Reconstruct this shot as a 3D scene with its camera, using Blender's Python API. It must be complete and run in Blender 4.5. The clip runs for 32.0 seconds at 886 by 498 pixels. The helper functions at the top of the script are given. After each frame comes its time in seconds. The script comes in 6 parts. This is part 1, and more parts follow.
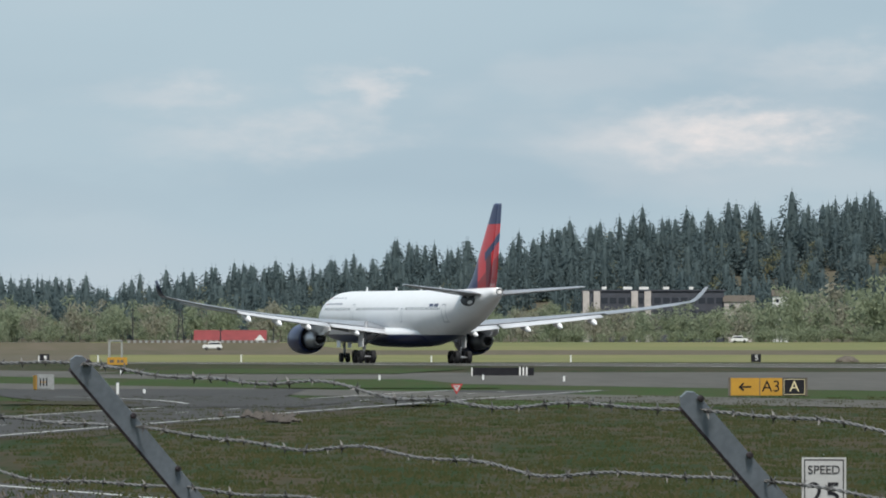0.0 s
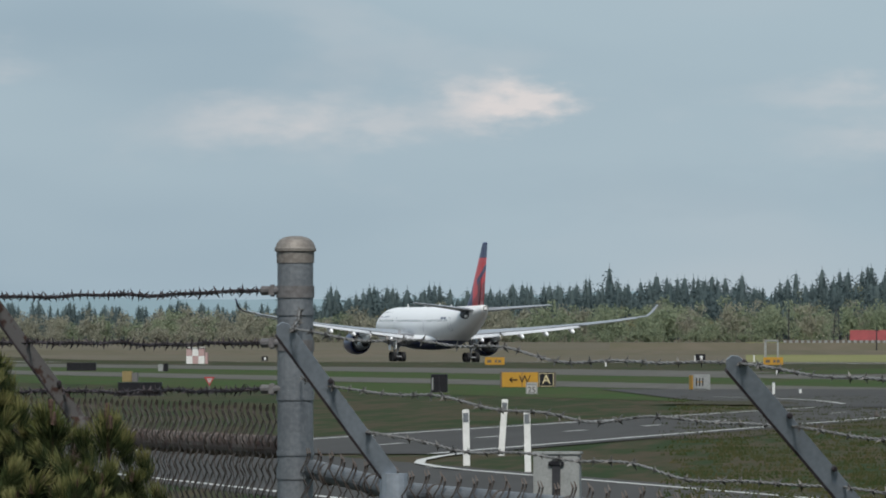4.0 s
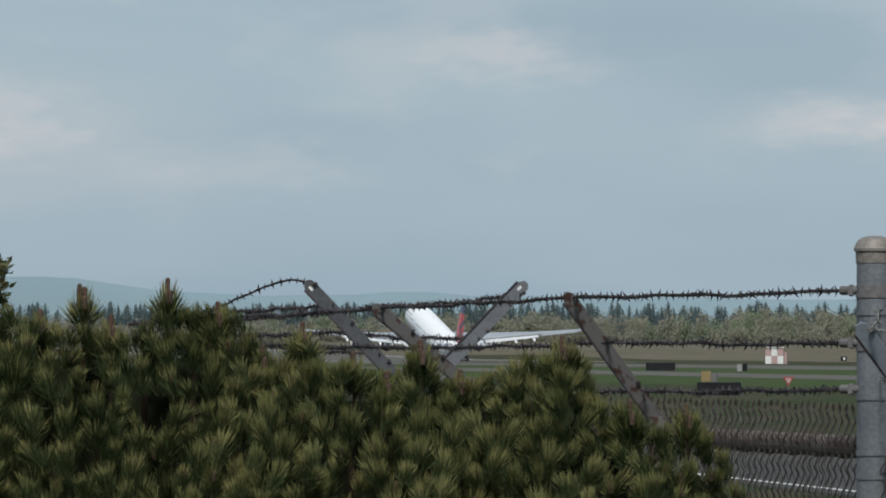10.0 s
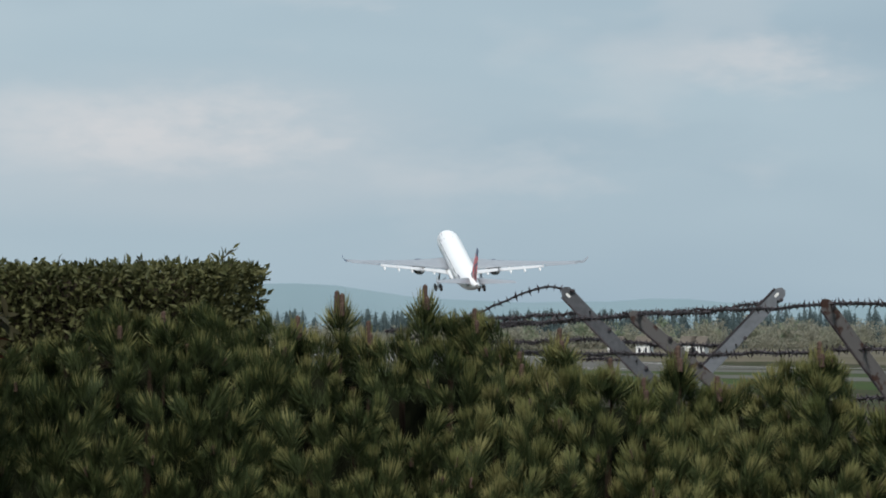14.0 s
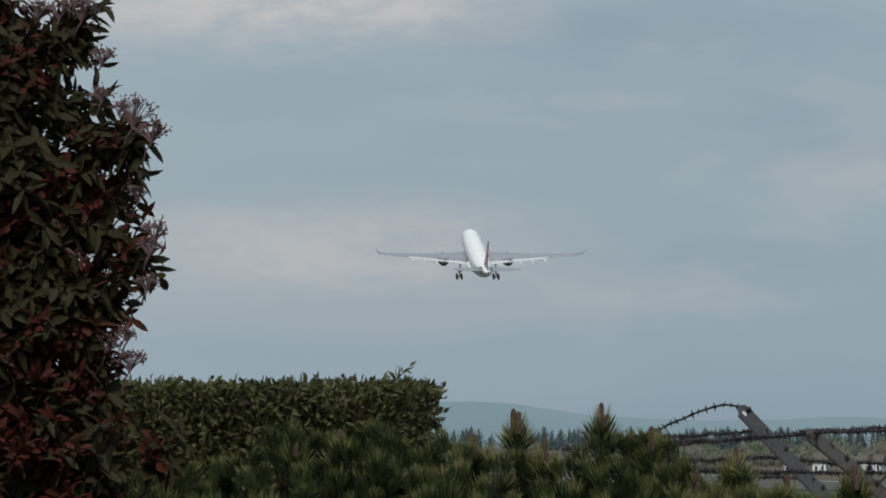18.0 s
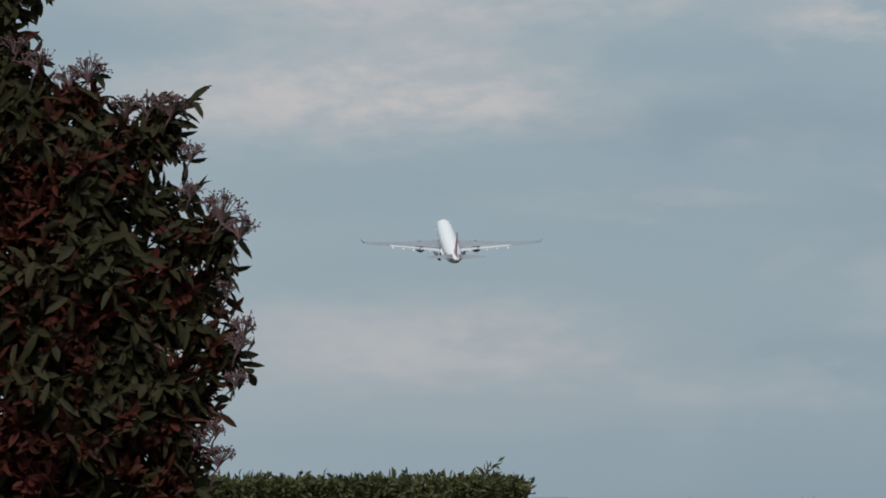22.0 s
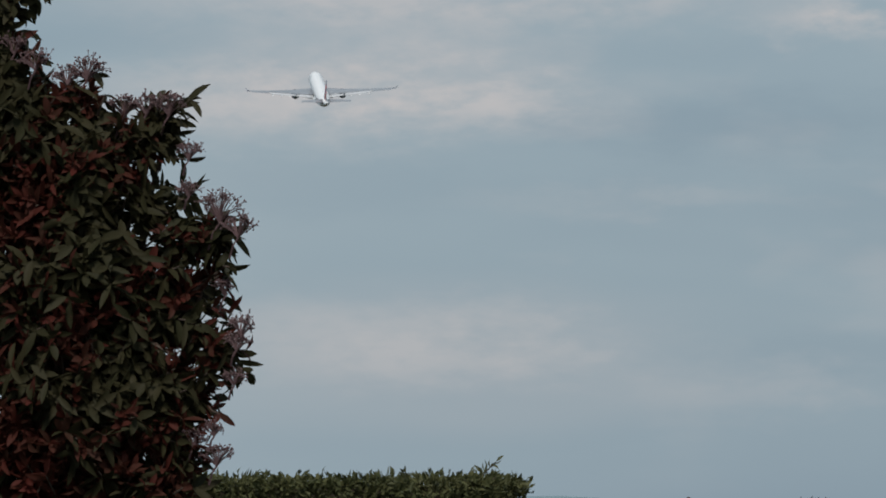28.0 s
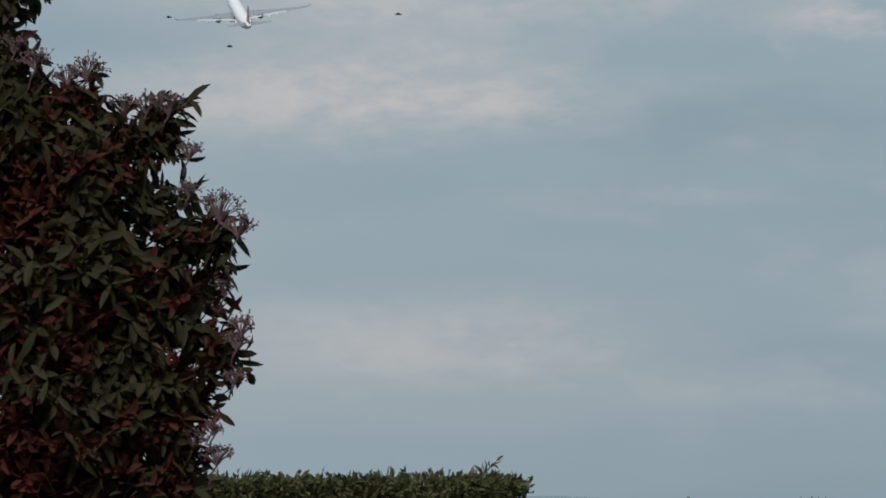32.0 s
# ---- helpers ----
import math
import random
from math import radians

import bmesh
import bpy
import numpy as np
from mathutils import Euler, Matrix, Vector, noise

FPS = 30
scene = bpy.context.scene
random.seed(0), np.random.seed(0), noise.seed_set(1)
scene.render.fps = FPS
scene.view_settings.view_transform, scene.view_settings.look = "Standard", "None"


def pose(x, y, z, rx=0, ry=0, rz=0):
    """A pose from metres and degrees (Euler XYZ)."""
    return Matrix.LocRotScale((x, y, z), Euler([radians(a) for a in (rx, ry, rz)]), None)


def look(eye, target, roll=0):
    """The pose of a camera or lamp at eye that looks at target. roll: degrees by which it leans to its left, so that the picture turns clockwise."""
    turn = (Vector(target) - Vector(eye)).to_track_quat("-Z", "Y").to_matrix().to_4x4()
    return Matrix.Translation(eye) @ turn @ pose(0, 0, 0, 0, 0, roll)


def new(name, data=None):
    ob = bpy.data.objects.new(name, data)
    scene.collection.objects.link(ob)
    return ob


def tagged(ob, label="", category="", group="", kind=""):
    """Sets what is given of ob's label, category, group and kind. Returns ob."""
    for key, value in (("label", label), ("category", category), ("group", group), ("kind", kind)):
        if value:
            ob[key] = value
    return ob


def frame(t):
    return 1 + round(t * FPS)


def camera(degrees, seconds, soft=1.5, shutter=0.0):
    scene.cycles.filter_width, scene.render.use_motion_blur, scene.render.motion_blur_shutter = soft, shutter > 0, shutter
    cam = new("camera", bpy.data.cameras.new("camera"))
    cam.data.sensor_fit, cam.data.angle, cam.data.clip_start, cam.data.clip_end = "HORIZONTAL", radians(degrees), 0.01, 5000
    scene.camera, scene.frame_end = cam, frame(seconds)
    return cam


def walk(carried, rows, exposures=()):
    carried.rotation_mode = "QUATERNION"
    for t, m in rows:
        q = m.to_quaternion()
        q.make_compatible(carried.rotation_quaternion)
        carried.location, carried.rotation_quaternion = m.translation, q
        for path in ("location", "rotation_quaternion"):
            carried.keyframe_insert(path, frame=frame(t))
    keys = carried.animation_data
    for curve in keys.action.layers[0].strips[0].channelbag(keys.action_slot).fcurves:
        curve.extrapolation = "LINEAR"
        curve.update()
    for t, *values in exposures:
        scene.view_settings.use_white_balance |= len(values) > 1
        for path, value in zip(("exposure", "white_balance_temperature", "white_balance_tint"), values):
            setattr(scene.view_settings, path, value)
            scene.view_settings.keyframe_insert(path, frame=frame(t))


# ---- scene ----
# The camera stands on the ground outside the airfield fence, on a tripod: it only pans and tilts.
EYE_Z = 1.95
cam = camera(6.46, 32.0, soft=1.9)
# seconds, yaw to the left, pitch up
PAN = [
    (0, 0.000, 0.672), (0.5, 0.689, 0.672), (1, 1.427, 0.672), (1.5, 2.141, 0.672), (2, 2.689, 0.672),
    (2.5, 3.213, 0.672), (3, 3.770, 0.672), (3.5, 4.306, 0.672), (4, 4.785, 0.672), (4.5, 5.222, 0.672),
    (6.5, 7.111, 0.672), (7, 7.437, 0.672), (7.5, 7.722, 0.672), (8, 7.961, 0.672), (8.5, 8.200, 0.672),
    (9, 8.464, 0.672), (9.5, 8.745, 0.672), (10, 9.009, 0.672), (10.5, 9.277, 0.677), (11, 9.541, 0.677),
    (11.5, 9.801, 0.679), (12, 10.057, 0.685), (12.5, 10.275, 0.685), (13, 10.457, 0.689), (13.5, 10.634, 0.697),
    (14, 10.886, 0.722), (14.5, 11.150, 0.792), (16.5, 11.884, 1.291), (17, 12.012, 1.423), (17.5, 12.107, 1.514),
    (18, 12.173, 1.584), (18.5, 12.243, 1.662), (19, 12.309, 1.763), (19.5, 12.383, 1.840), (20, 12.503, 1.906),
    (20.5, 12.626, 2.017), (21, 12.725, 2.141), (21.5, 12.795, 2.244), (22, 12.820, 2.281), (22.5, 12.820, 2.277),
    (23, 12.812, 2.273), (25, 12.808, 2.273), (32, 12.808, 2.273),
]
walk(cam, [(t, pose(0, 0, EYE_Z, 90 + pitch, 0, yaw)) for t, yaw, pitch in PAN],
     exposures=[(0, 0.52), (2, 0.38), (4, 0.3), (9, 0.29), (11, 0.33), (12.5, 0.44), (14.5, 0.42), (17, 0.08), (19, -0.04), (22, -0.07), (32, -0.09)])

# ---- sky and sun: broken cloud, sun high behind and to the right ----
SUN_TURN, SUN_UP = 174.0, 50.0
world = bpy.data.worlds.new("sky")
scene.world = world
world.use_nodes = True
wn, wl = world.node_tree.nodes, world.node_tree.links
wn.clear()
w_out = wn.new("ShaderNodeOutputWorld")
w_sky = wn.new("ShaderNodeTexSky")
w_sky.sky_type, w_sky.sun_disc = "NISHITA", False
w_sky.sun_elevation, w_sky.sun_rotation = radians(SUN_UP), radians(SUN_TURN)
w_blue = wn.new("ShaderNodeBackground")
w_blue.inputs["Strength"].default_value = 0.06
wl.new(w_sky.outputs[0], w_blue.inputs["Color"])
w_co = wn.new("ShaderNodeTexCoord")


def cloud_noise(scale, place, detail, rough):
    mp, no = wn.new("ShaderNodeMapping"), wn.new("ShaderNodeTexNoise")
    mp.inputs["Scale"].default_value, mp.inputs["Location"].default_value = scale, place
    no.inputs["Scale"].default_value, no.inputs["Detail"].default_value, no.inputs["Roughness"].default_value = 1.0, detail, rough
    wl.new(w_co.outputs["Generated"], mp.inputs["Vector"])
    wl.new(mp.outputs[0], no.inputs["Vector"])
    return no.outputs["Fac"]


def w_ramp(value, stops):
    rp = wn.new("ShaderNodeValToRGB")
    rp.color_ramp.interpolation = "EASE"
    rp.color_ramp.elements[0].position, rp.color_ramp.elements[0].color = stops[0][0], (*stops[0][1], 1)
    rp.color_ramp.elements[1].position, rp.color_ramp.elements[1].color = stops[-1][0], (*stops[-1][1], 1)
    for at, c in stops[1:-1]:
        rp.color_ramp.elements.new(at).color = (*c, 1)
    wl.new(value, rp.inputs[0])
    return rp.outputs[0]


# haze drowns the clouds close to the horizon
w_sep = wn.new("ShaderNodeSeparateXYZ")
wl.new(w_co.outputs["Generated"], w_sep.inputs[0])
w_clear = wn.new("ShaderNodeMapRange")
w_clear.interpolation_type = "SMOOTHSTEP"
w_clear.inputs["From Min"].default_value, w_clear.inputs["From Max"].default_value = 0.006, 0.022
wl.new(w_sep.outputs["Z"], w_clear.inputs["Value"])
w_base = w_ramp(cloud_noise((7, 7, 30), (3.1, 0.4, 0.2), 3, 0.45), [(0.30, (0.263, 0.357, 0.438)), (0.52, (0.328, 0.424, 0.494)), (0.72, (0.410, 0.474, 0.526))])
w_puff = w_ramp(cloud_noise((30, 30, 78), (1.3, 2.4, 0.62), 4, 0.48), [(0.52, (0.0, 0.0, 0.0)), (0.66, (0.14, 0.14, 0.14)), (0.84, (0.4, 0.4, 0.4))])


def w_calc(op, p, q):
    k = wn.new("ShaderNodeMath")
    k.operation = op
    for i, w in enumerate((p, q)):
        if isinstance(w, (int, float)):
            k.inputs[i].default_value = w
        else:
            wl.new(w, k.inputs[i])
    return k.outputs[0]


def w_vec(op, p, q, r=None):
    k = wn.new("ShaderNodeVectorMath")
    k.operation = op
    for i, w in enumerate((p, q, r)):
        if isinstance(w, tuple):
            k.inputs[i].default_value = w
        elif w is not None:
            wl.new(w, k.inputs[i])
    return k.outputs["Value"] if op == "LENGTH" else k.outputs["Vector"]


# single clouds by bearing to the left and height above the horizon, in degrees, with ragged edges
w_bearing = w_calc("MULTIPLY", w_calc("ARCTAN2", w_calc("MULTIPLY", w_sep.outputs["X"], -1.0), w_sep.outputs["Y"]), 57.2958)
w_height = w_calc("MULTIPLY", w_sep.outputs["Z"], 57.2958)
w_place = wn.new("ShaderNodeCombineXYZ")
wl.new(w_bearing, w_place.inputs["X"])
wl.new(w_height, w_place.inputs["Y"])


def ragged(scale, amount, detail):
    mp, no = wn.new("ShaderNodeMapping"), wn.new("ShaderNodeTexNoise")
    mp.inputs["Scale"].default_value = scale
    no.inputs["Scale"].default_value, no.inputs["Detail"].default_value, no.inputs["Roughness"].default_value = 1.0, detail, 0.55
    wl.new(w_place.outputs[0], mp.inputs["Vector"])
    wl.new(mp.outputs[0], no.inputs["Vector"])
    return w_vec("MULTIPLY", w_vec("SUBTRACT", no.outputs["Color"], (0.5, 0.5, 0.5)), amount), no.outputs["Fac"]


w_push, w_grain = ragged((1.1, 3.2, 1.0), (1.5, 0.42, 0.0), 5)
w_fine, w_grain2 = ragged((3.6, 8.0, 1.0), (0.55, 0.2, 0.0), 5)
w_point = w_vec("ADD", w_vec("ADD", w_place.outputs[0], w_push), w_fine)


def cloud_sum(rows):
    total = None
    for bearing, height, wide, high, amount in rows:
        d = w_vec("LENGTH", w_vec("MULTIPLY_ADD", w_point, (1 / wide, 1 / high, 0.0), (-bearing / wide, -height / high, 0.0)), None)
        fade = wn.new("ShaderNodeMapRange")
        fade.interpolation_type = "SMOOTHERSTEP"
        fade.inputs["From Min"].default_value, fade.inputs["From Max"].default_value = 1.0, 0.0
        fade.inputs["To Min"].default_value, fade.inputs["To Max"].default_value = 0.0, amount
        wl.new(d, fade.inputs["Value"])
        total = fade.outputs[0] if total is None else w_calc("ADD", total, fade.outputs[0])
    return total


CLOUDS = [(-1.95, 1.52, 1.5, 0.32, 0.85), (-2.9, 2.0, 1.2, 0.3, 0.3), (0.6, 1.80, 0.5, 0.28, 0.5), (1.3, 1.5, 1.6, 0.26, 0.32), (1.9, 1.84, 1.0, 0.22, 0.3), (4.45, 1.71, 0.8, 0.32, 1.0),
          (5.9, 1.6, 1.8, 0.30, 0.4), (8.6, 2.08, 1.5, 0.28, 0.28), (12.9, 1.58, 2.6, 0.55, 0.36), (10.4, 1.25, 1.6, 0.3, 0.18), (13.7, 3.4, 2.8, 0.58, 0.8), (13.0, 4.15, 4.0, 0.55, 0.6),
          (9.9, 3.95, 0.9, 0.28, 0.75), (11.4, 2.65, 2.0, 0.2, 0.16), (17.5, 2.4, 2.5, 0.6, 0.6), (-6.5, 2.2, 2.8, 0.7, 0.6), (22.0, 3.4, 3.0, 0.8, 0.6), (-12.0, 3.0, 3.0, 0.8, 0.6)]
BLUE_GAPS = [(10.7, 3.2, 2.8, 0.42, 0.75), (13.4, 2.75, 2.4, 0.4, 0.3), (7.0, 2.3, 2.0, 0.4, 0.3), (3.0, 1.1, 3.0, 0.35, 0.25), (9.6, 1.5, 2.0, 0.3, 0.25), (12.0, 1.3, 5.0, 1.6, 0.4)]
w_lumpy = wn.new("ShaderNodeMapRange")
w_lumpy.inputs["From Min"].default_value, w_lumpy.inputs["From Max"].default_value = 0.40, 0.58
w_lumpy.inputs["To Min"].default_value, w_lumpy.inputs["To Max"].default_value = 0.45, 1.15
wl.new(w_calc("ADD", w_calc("MULTIPLY", w_grain, 0.55), w_calc("MULTIPLY", w_grain2, 0.45)), w_lumpy.inputs["Value"])
w_single = w_calc("MULTIPLY", cloud_sum(CLOUDS), w_lumpy.outputs[0])
w_puff = w_calc("ADD", w_puff, w_single)
w_gap = wn.new("ShaderNodeMix")
w_gap.data_type = "RGBA"
w_gap.inputs["B"].default_value = (0.262, 0.355, 0.435, 1)
wl.new(cloud_sum(BLUE_GAPS), w_gap.inputs["Factor"])
wl.new(w_base, w_gap.inputs["A"])
w_base = w_gap.outputs["Result"]
w_tint = wn.new("ShaderNodeMix")
w_tint.data_type = "RGBA"
w_tint.inputs["B"].default_value = (0.62, 0.588, 0.592, 1)
w_amount = wn.new("ShaderNodeMath")
w_amount.operation = "MULTIPLY"
wl.new(w_puff, w_amount.inputs[0])
wl.new(w_clear.outputs[0], w_amount.inputs[1])
wl.new(w_amount.outputs[0], w_tint.inputs["Factor"])
wl.new(w_base, w_tint.inputs["A"])
w_cloud = wn.new("ShaderNodeBackground")
w_cloud.inputs["Strength"].default_value = 0.95
wl.new(w_tint.outputs["Result"], w_cloud.inputs["Color"])
w_mix = wn.new("ShaderNodeMixShader")
w_mix.inputs[0].default_value = 0.88
wl.new(w_blue.outputs[0], w_mix.inputs[1])
wl.new(w_cloud.outputs[0], w_mix.inputs[2])
wl.new(w_mix.outputs[0], w_out.inputs[0])

sun = new("sun", bpy.data.lights.new("sun", "SUN"))
sun.data.energy, sun.data.angle, sun.data.color = 2.7, radians(11.0), (1.0, 0.965, 0.91)
s_az, s_el = radians(SUN_TURN), radians(SUN_UP)
sun.matrix_world = look((math.sin(s_az) * math.cos(s_el) * 100, math.cos(s_az) * math.cos(s_el) * 100, math.sin(s_el) * 100), (0, 0, 0))


# ---- materials ----
def mat(name, col, rough=0.6, metal=0.0, col2=None, scale=4.0, bump=0.0, island=0.0, spec=0.4, fine=None, span=(0.75, 1.25), stretch=None):
    """A surface of two colours mixed by coarse and fine noise, in metres of the object's space."""
    m = bpy.data.materials.new(name)
    m.use_nodes = True
    n, l = m.node_tree.nodes, m.node_tree.links
    b = n["Principled BSDF"]
    b.inputs["Roughness"].default_value, b.inputs["Metallic"].default_value = rough, metal
    b.inputs["Specular IOR Level"].default_value = spec
    col2 = col2 or tuple(c * 0.72 for c in col)
    co = n.new("ShaderNodeTexCoord")
    a1, a2 = n.new("ShaderNodeTexNoise"), n.new("ShaderNodeTexNoise")
    a1.inputs["Scale"].default_value, a1.inputs["Detail"].default_value = scale, 4
    a2.inputs["Scale"].default_value, a2.inputs["Detail"].default_value = fine or scale * 9, 3
    place = co.outputs["Object"]
    if stretch:
        mp = n.new("ShaderNodeMapping")
        mp.inputs["Scale"].default_value = stretch
        l.new(place, mp.inputs["Vector"])
        place = mp.outputs[0]
    for a in (a1, a2):
        l.new(place, a.inputs["Vector"])
    add = n.new("ShaderNodeMath")
    add.operation = "ADD"
    l.new(a1.outputs["Fac"], add.inputs[0])
    l.new(a2.outputs["Fac"], add.inputs[1])
    value = add.outputs[0]
    low, high = span
    if island:
        g = n.new("ShaderNodeNewGeometry")
        mul = n.new("ShaderNodeMath")
        mul.operation = "MULTIPLY_ADD"
        mul.inputs[1].default_value = island
        l.new(g.outputs["Random Per Island"], mul.inputs[0])
        l.new(value, mul.inputs[2])
        value = mul.outputs[0]
        high += island
    rng = n.new("ShaderNodeMapRange")
    rng.inputs["From Min"].default_value, rng.inputs["From Max"].default_value = low, high
    l.new(value, rng.inputs["Value"])
    mix = n.new("ShaderNodeMix")
    mix.data_type = "RGBA"
    mix.inputs["A"].default_value, mix.inputs["B"].default_value = (*col, 1), (*col2, 1)
    l.new(rng.outputs[0], mix.inputs["Factor"])
    l.new(mix.outputs["Result"], b.inputs["Base Color"])
    if bump:
        bp = n.new("ShaderNodeBump")
        bp.inputs["Strength"].default_value, bp.inputs["Distance"].default_value = bump, 0.01
        l.new(a2.outputs["Fac"], bp.inputs["Height"])
        l.new(bp.outputs[0], b.inputs["Normal"])
    return m


def ramp_mat(name, axis, stops, rough=0.3, spec=0.5, wear=0.06):
    """Paint in bands along one axis of the object's space; stops: (metres, colour), constant between."""
    m = bpy.data.materials.new(name)
    m.use_nodes = True
    n, l = m.node_tree.nodes, m.node_tree.links
    b = n["Principled BSDF"]
    b.inputs["Roughness"].default_value, b.inputs["Specular IOR Level"].default_value = rough, spec
    co, sep = n.new("ShaderNodeTexCoord"), n.new("ShaderNodeSeparateXYZ")
    l.new(co.outputs["Object"], sep.inputs[0])
    last = None
    for lim, c in stops:
        mix = n.new("ShaderNodeMix")
        mix.data_type = "RGBA"
        if last is None:
            mix.inputs["A"].default_value = (*c, 1)
        else:
            l.new(last, mix.inputs["A"])
            cmp = n.new("ShaderNodeMath")
            cmp.operation = "GREATER_THAN"
            cmp.inputs[1].default_value = lim
            l.new(sep.outputs[axis], cmp.inputs[0])
            l.new(cmp.outputs[0], mix.inputs["Factor"])
        mix.inputs["B"].default_value = (*c, 1)
        if last is None:
            mix.inputs["Factor"].default_value = 0
        last = mix.outputs["Result"]
    no = n.new("ShaderNodeTexNoise")
    no.inputs["Scale"].default_value, no.inputs["Detail"].default_value = 0.9, 5
    l.new(co.outputs["Object"], no.inputs["Vector"])
    rg = n.new("ShaderNodeMapRange")
    rg.inputs["To Min"].default_value, rg.inputs["To Max"].default_value = 1 - 2 * wear, 1.0
    l.new(no.outputs["Fac"], rg.inputs["Value"])
    mu = n.new("ShaderNodeMix")
    mu.data_type, mu.blend_type = "RGBA", "MULTIPLY"
    mu.inputs["Factor"].default_value = 1
    l.new(last, mu.inputs["A"])
    l.new(rg.outputs[0], mu.inputs["B"])
    l.new(mu.outputs["Result"], b.inputs["Base Color"])
    return m


NAVY, RED = (0.024, 0.038, 0.115), (0.66, 0.035, 0.042)
M = {}
M["grass"] = mat("grass_ground", (0.019, 0.034, 0.009), 0.95, col2=(0.055, 0.044, 0.026), scale=0.45, fine=2.4, spec=0.1, span=(0.84, 1.14), stretch=(1, 0.10, 1))
M["field"] = mat("dry_field", (0.12, 0.102, 0.077), 0.95, col2=(0.094, 0.087, 0.058), scale=0.02, fine=0.2, spec=0.1)
# yellow-green grass, its colour raised further for sunlight on the far field
M["pale_grass"] = mat("sun_painted_dry_grass", (0.20, 0.185, 0.085), 0.95, col2=(0.13, 0.15, 0.06), scale=0.02, fine=0.15, spec=0.1)
M["asphalt"] = mat("grey_asphalt", (0.054, 0.052, 0.050), 0.9, col2=(0.043, 0.041, 0.039), scale=0.3, fine=1.5, spec=0.2, stretch=(1, 0.08, 1))
M["runway"] = mat("worn_brownish_runway", (0.100, 0.094, 0.083), 0.9, col2=(0.076, 0.071, 0.062), scale=0.2, fine=1.0, spec=0.2, stretch=(1, 0.08, 1))
M["verge"] = mat("mown_green_verge", (0.030, 0.061, 0.013), 0.95, col2=(0.046, 0.053, 0.020), scale=0.3, fine=1.5, spec=0.1, stretch=(1, 0.08, 1))
M["concrete"] = mat("worn_concrete", (0.17, 0.165, 0.155), 0.85, col2=(0.12, 0.115, 0.11), scale=0.05, fine=0.6, spec=0.2)
M["line"] = mat("white_road_paint", (0.50, 0.50, 0.48), 0.7, col2=(0.45, 0.45, 0.43), scale=0.6)
M["soil"] = mat("bare_soil", (0.056, 0.044, 0.033), 0.95, col2=(0.04, 0.042, 0.021), scale=0.1, fine=1.2, spec=0.1)
M["rock"] = mat("rubble_stone", (0.11, 0.095, 0.083), 0.9, col2=(0.07, 0.06, 0.053), scale=2, island=0.4)
M["galv"] = mat("galvanised_steel", (0.182, 0.197, 0.211), 0.55, 0.3, col2=(0.120, 0.131, 0.144), scale=9, fine=90, bump=0.15)
M["galv_arm"] = mat("weathered_zinc_arm", (0.25, 0.285, 0.325), 0.55, 0.15, col2=(0.19, 0.215, 0.245), scale=9, fine=60, bump=0.04)
M["rusty"] = mat("rusty_steel", (0.20, 0.165, 0.145), 0.8, 0.2, col2=(0.075, 0.04, 0.032), scale=11, fine=100, bump=0.3)
M["rust_arm"] = mat("grey_arm_with_rust_patches", (0.115, 0.11, 0.11), 0.7, 0.1, col2=(0.055, 0.031, 0.025), scale=5, fine=30, bump=0.15, span=(1.0, 1.09), spec=0.2)
M["arm_mid"] = mat("dull_zinc", (0.15, 0.16, 0.178), 0.6, 0.1, col2=(0.11, 0.118, 0.13), scale=9, fine=60, bump=0.05, spec=0.25)
# copy of the dull zinc, darkened for the arm turned from the light
M["arm_shaded"] = mat("shaded_dull_zinc", (0.09, 0.095, 0.105), 0.65, 0.1, col2=(0.06, 0.062, 0.068), scale=9, fine=60, bump=0.05, spec=0.2)
M["wire_old"] = mat("dark_rusted_wire", (0.07, 0.062, 0.072), 0.7, 0.4, col2=(0.04, 0.03, 0.03), scale=30)
M["barb_new"] = mat("dull_zinc_barb", (0.15, 0.145, 0.14), 0.6, 0.4, scale=30)
M["wire_new"] = mat("zinc_wire", (0.26, 0.255, 0.25), 0.6, 0.3, col2=(0.19, 0.185, 0.18), scale=30)
M["link"] = mat("chain_link_wire", (0.125, 0.108, 0.098), 0.65, 0.3, col2=(0.065, 0.048, 0.04), scale=20)
M["paint_white"] = mat("white_paint", (0.72, 0.72, 0.70), 0.5, col2=(0.58, 0.58, 0.56), scale=3)
M["paint_black"] = mat("black_paint", (0.013, 0.013, 0.016), 0.6, col2=(0.02, 0.02, 0.023), scale=3, spec=0.12)
M["paint_yellow"] = mat("yellow_sign_face", (0.44, 0.235, 0.025), 0.5, col2=(0.37, 0.20, 0.025), scale=3)
# hut red washed out in the colour to stand in for haze
M["hut_red"] = mat("haze_paled_red_paint", (0.40, 0.26, 0.25), 0.7, col2=(0.36, 0.27, 0.26), scale=2)
M["dull_yellow"] = mat("dull_yellow_paint", (0.24, 0.18, 0.08), 0.7, scale=3)
M["grey_paint"] = mat("grey_cabinet_paint", (0.28, 0.29, 0.285), 0.6, scale=5)
M["stain"] = mat("stained_steel", (0.17, 0.165, 0.165), 0.6, 0.3, col2=(0.11, 0.10, 0.10), scale=16, fine=80, bump=0.2)
M["pale_yellow"] = mat("pale_yellow_lettering", (0.70, 0.60, 0.36), 0.5, scale=3)
M["paint_red"] = mat("red_sign_paint", (0.38, 0.04, 0.04), 0.5, scale=3)
M["brown"] = mat("brown_board", (0.12, 0.10, 0.08), 0.7, scale=3)
